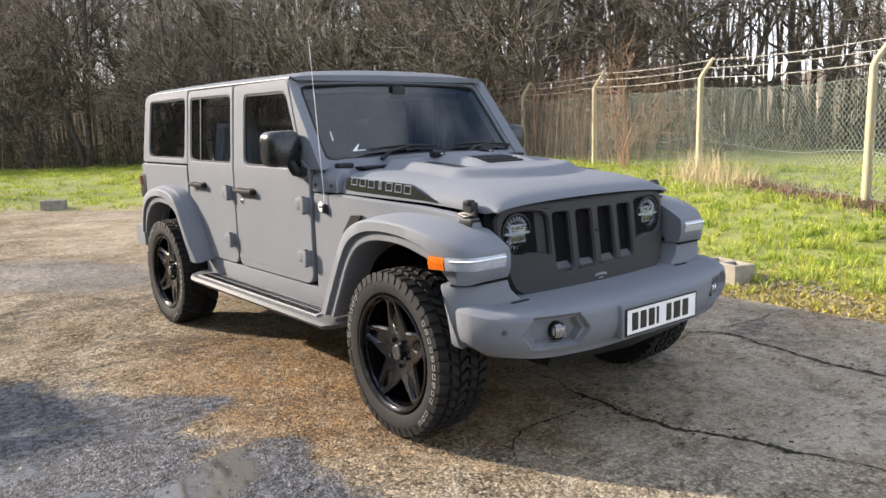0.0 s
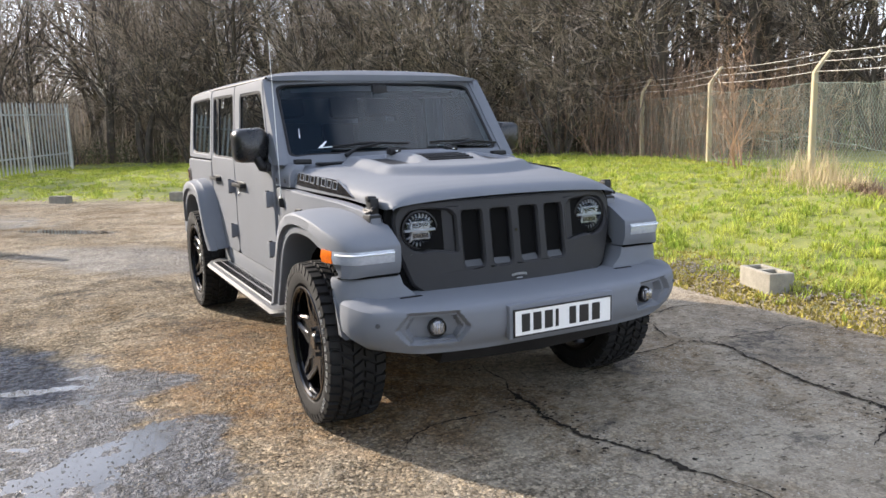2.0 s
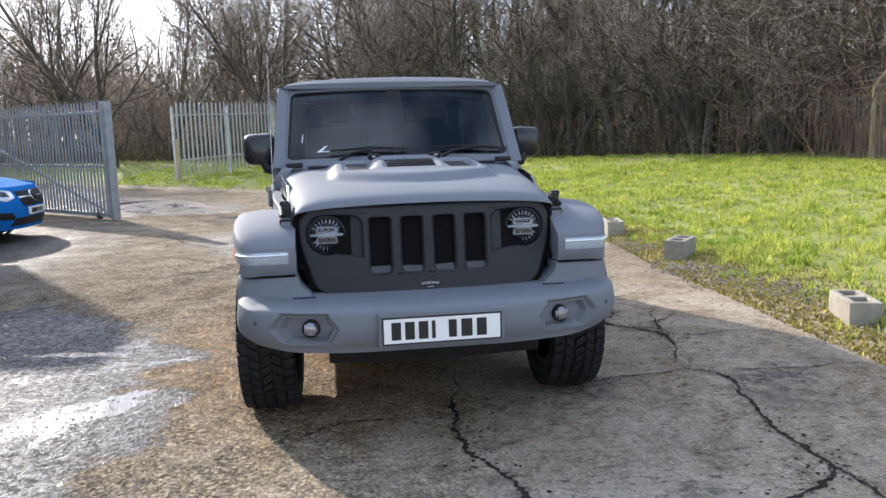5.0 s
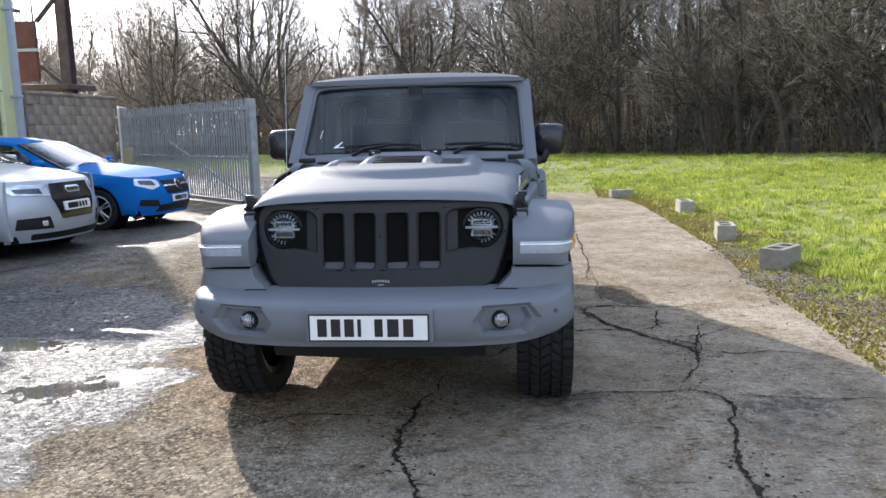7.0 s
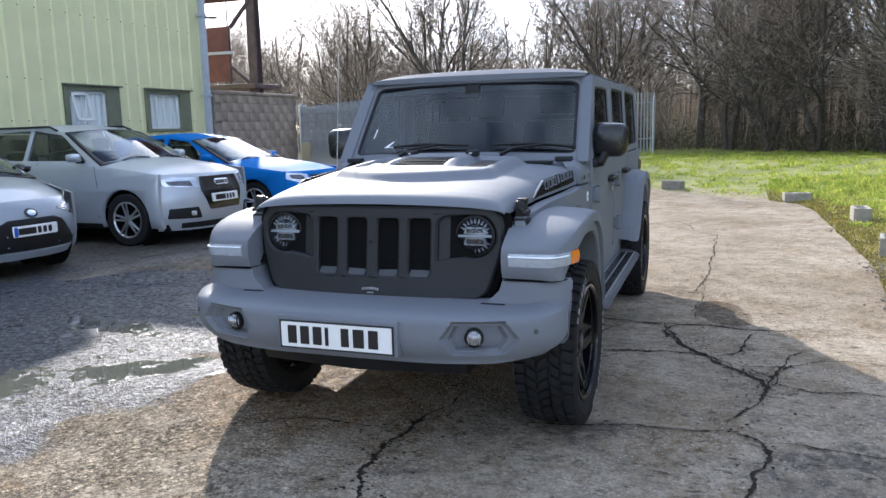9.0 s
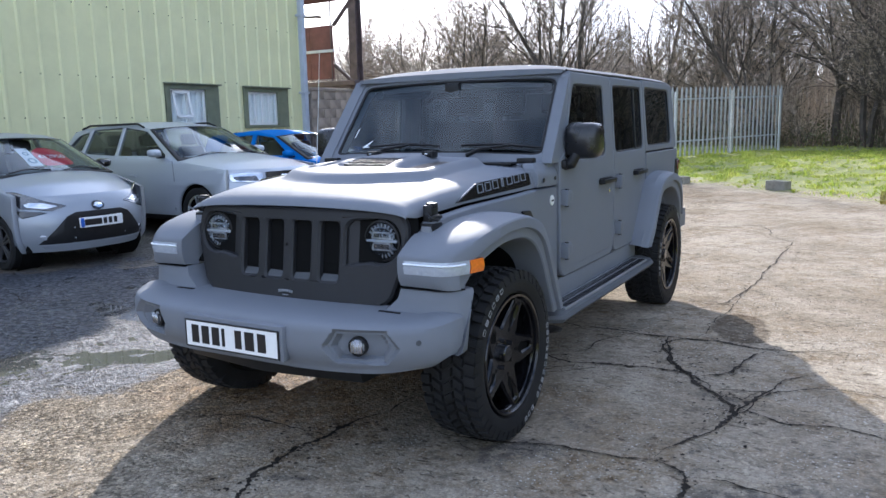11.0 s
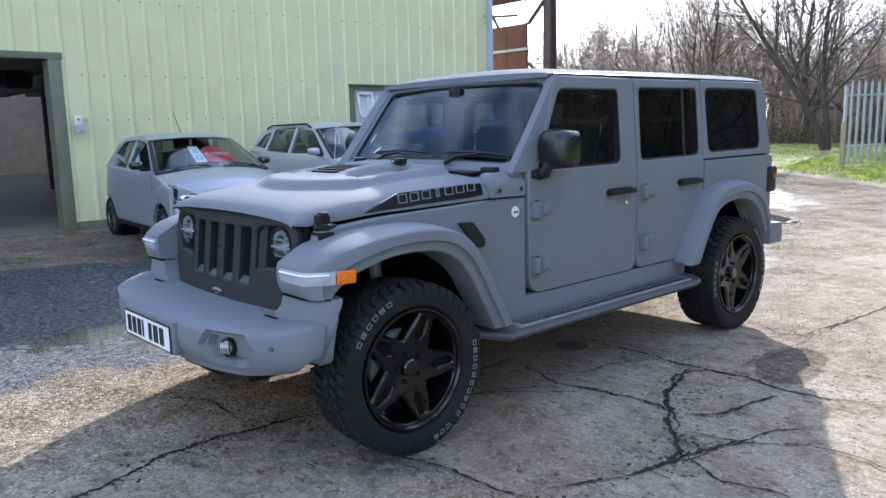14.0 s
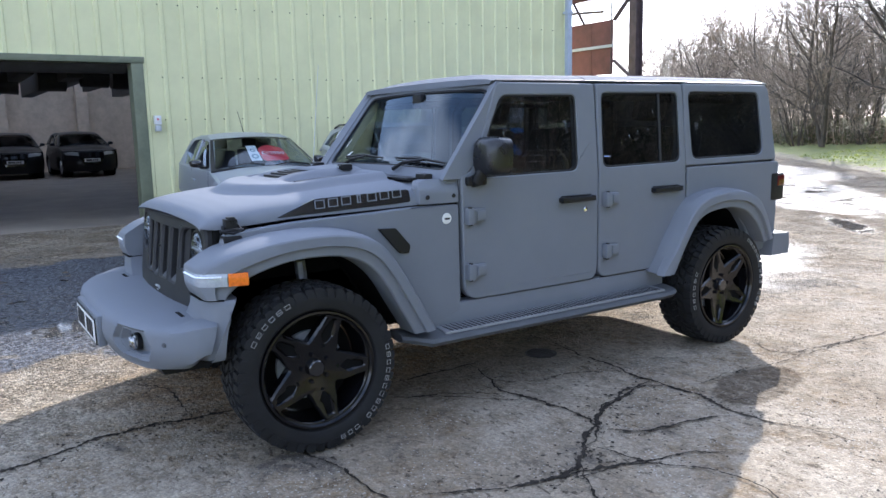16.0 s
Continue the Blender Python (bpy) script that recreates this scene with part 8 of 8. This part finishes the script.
def near_verge(g):
    x, y = 2.55 + 9 * g.random() ** 1.5, g.uniform(-4.5, 14.5)
    o = outside(x, y)
    if o < .05 or o < .16 + .75 * max(0, noise.noise((x * 1.6, y * 1.6, 8)) + .45) and g.random() < .93:
        return x, y, 0
    return x, y, (.35 + .65 * step01(0, .8, o)) * max(.12, .45 + 1.7 * noise.noise((x * 3.1, y * 3.1, 0)) + .9 * noise.noise((x * .9, y * .9, 2)) + .9 * max(0, noise.noise((x * 7, y * 7, 5))))


def far_verge(g):
    x, y = (g.uniform(-7, 10), g.uniform(10.5, 28)) if g.random() < .65 else (g.uniform(-14, 16), g.uniform(9, 40))
    o = outside(x, y)
    return x, y, 0 if o < .1 else (.35 + .65 * step01(0, .8, o)) * max(.1, .4 + 1.6 * noise.noise((x * 1.7, y * 1.7, 4)) + .7 * noise.noise((x * .4, y * .4, 4)))


blades("grass", 170000, near_verge, .028, .066, .0035, .0075, .9, GRASS_B, "rough green grass of the near verge", 11)
blades("grass", 170000, far_verge, .035, .10, .008, .018, .6, GRASS_B, "rough green grass of the far verge", 12)


def tufts(name, n, area, h0, h1, seed, label):
    """Clumps of arching blades that lean out from a common root."""
    g = np.random.default_rng(seed)
    V, F = [], []
    for k in range(n):
        cx, cy, hk = area(g)
        if hk <= 0:
            continue
        h = g.uniform(h0, h1) * (.6 + .4 * min(hk, 1.6))
        spread = g.uniform(.02, .06) * h / .08
        for q in range(g.integers(9, 20)):
            a, r = g.uniform(0, 2 * math.pi), spread * g.random()
            x, y = cx + r * math.cos(a), cy + r * math.sin(a)
            z = grass_z(x, y) - .008
            hh, w = h * g.uniform(.5, 1.1), g.uniform(.003, .0065) * h / .08
            l = hh * g.uniform(.2, 1.1)
            ox, oy = -math.sin(a) * w, math.cos(a) * w
            i = len(V)
            V += [(x - ox, y - oy, z), (x + ox, y + oy, z), (x + math.cos(a) * l * .4 + ox * .7, y + math.sin(a) * l * .4 + oy * .7, z + hh * .75), (x + math.cos(a) * l * .4 - ox * .7, y + math.sin(a) * l * .4 - oy * .7, z + hh * .75), (x + math.cos(a) * l, y + math.sin(a) * l, z + hh * (1.0 if l < hh * .7 else .8))]
            F += [(i, i + 1, i + 2, i + 3), (i + 3, i + 2, i + 4)]
    return tagged(soup(name, V, F, GRASS_B), label, "grass", kind="stuff")


tufts("grass_tufts", 9500, near_verge, .05, .13, 31, "clumps of longer arching grass on the near verge")
tufts("grass_tufts", 3000, far_verge, .06, .15, 32, "clumps of longer grass on the far verge")


def edge_strip(g):
    y = g.uniform(-4, 13.5)
    x = 2.4 + g.random() * 1.6
    o = outside(x, y)
    return x, y, 0 if (o < -.02 or o > .1 + 1.25 * g.random() + .3 * noise.noise((x * 2, y * 2, 0))) else 1


blades("moss", 80000, edge_strip, .008, .035, .008, .016, 1.0, MOSS, "yellow moss creeping over the edge of the concrete", 13, "moss")


def dry(g):
    t = g.random()
    u = .48 + .56 * t
    o = abs(g.normal(0, .40)) - .05
    return 7.05 + 2.15 * u - .86 * o, 1.15 + 3.7 * u + .5 * o, .55 + .6 * max(0, 1 - abs(u - .85) * 2.5)


blades("dry_grass", 800, dry, .16, .62, .003, .007, .36, DRYGRASS, "bleached dry grass stalks at the fence posts", 14)
blades("weeds", 2600, lambda g: (*(lambda t, o: (7.05 + (9.2 - 7.05) * t + .86 * o, 1.15 + 3.7 * t - .5 * o))(g.uniform(-.5, .62), g.normal(-.05, .16)), 1), .04, .15, .006, .014, .8, BRAMBLE, "low russet weeds along the foot of the fence", 15, "weeds")


def gravel():
    g = np.random.default_rng(6)
    V, F = [], []
    for k in range(1600):
        c = ((3.15, 2.3, .22, .35), (3.3, 1.6, .15, .3), (3.0, 3.0, .12, .2), (3.3, .3, .12, .3), (3.1, 4.4, .1, .3))[g.integers(0, 5)]
        x, y = c[0] + g.normal(0, c[2]), c[1] + g.normal(0, c[3])
        s = g.uniform(.006, .02)
        z = max(0, grass_z(x, y)) + s * .3 + .008
        i = len(V)
        V += [(x + s * g.uniform(.7, 1), y, z), (x, y + s * g.uniform(.7, 1), z), (x - s, y + s * g.normal(0, .2), z), (x, y - s, z), (x + s * g.normal(0, .2), y, z + s * .7), (x, y, z - s * .7)]
        F += [(i, i + 1, i + 4), (i + 1, i + 2, i + 4), (i + 2, i + 3, i + 4), (i + 3, i, i + 4), (i + 1, i, i + 5), (i + 2, i + 1, i + 5), (i + 3, i + 2, i + 5), (i, i + 3, i + 5)]
    return tagged(soup("gravel", V, F, GRAVEL), "grey loose gravel on the edge of the verge", "gravel", kind="stuff")


gravel()


def yard_grit():
    """Loose chips and proud aggregate on the worn concrete, thickest where the car stands."""
    g = np.random.default_rng(21)
    V, F = [], []
    for k in range(52000):
        x, y = (g.uniform(-3.6, 2.75), g.uniform(-2.6, 3.6)) if k % 4 == 0 else (g.uniform(-4.2, .7) - .5 * g.random(), g.uniform(-2.6, 5.5)) if k % 4 < 3 or k % 8 == 3 else (g.uniform(-3.0, 2.9), g.uniform(3.0, 9.0))
        s_ = .0022 + .0062 * g.random() ** 2.2
        i = len(V)
        for a in (0, 1.57, 3.14, 4.71):
            r_ = s_ * g.uniform(.6, 1.2)
            V.append((x + r_ * math.cos(a + .5 * g.random()), y + r_ * math.sin(a + .5 * g.random()), -.001))
        V.append((x + s_ * .2, y, s_ * g.uniform(.5, .95)))
        F += [(i, i + 1, i + 4), (i + 1, i + 2, i + 4), (i + 2, i + 3, i + 4), (i + 3, i, i + 4)]
    return tagged(soup("yard_grit", V, F, GRIT), "loose grey and buff grit on the worn concrete", "grit", kind="stuff")


yard_grit()
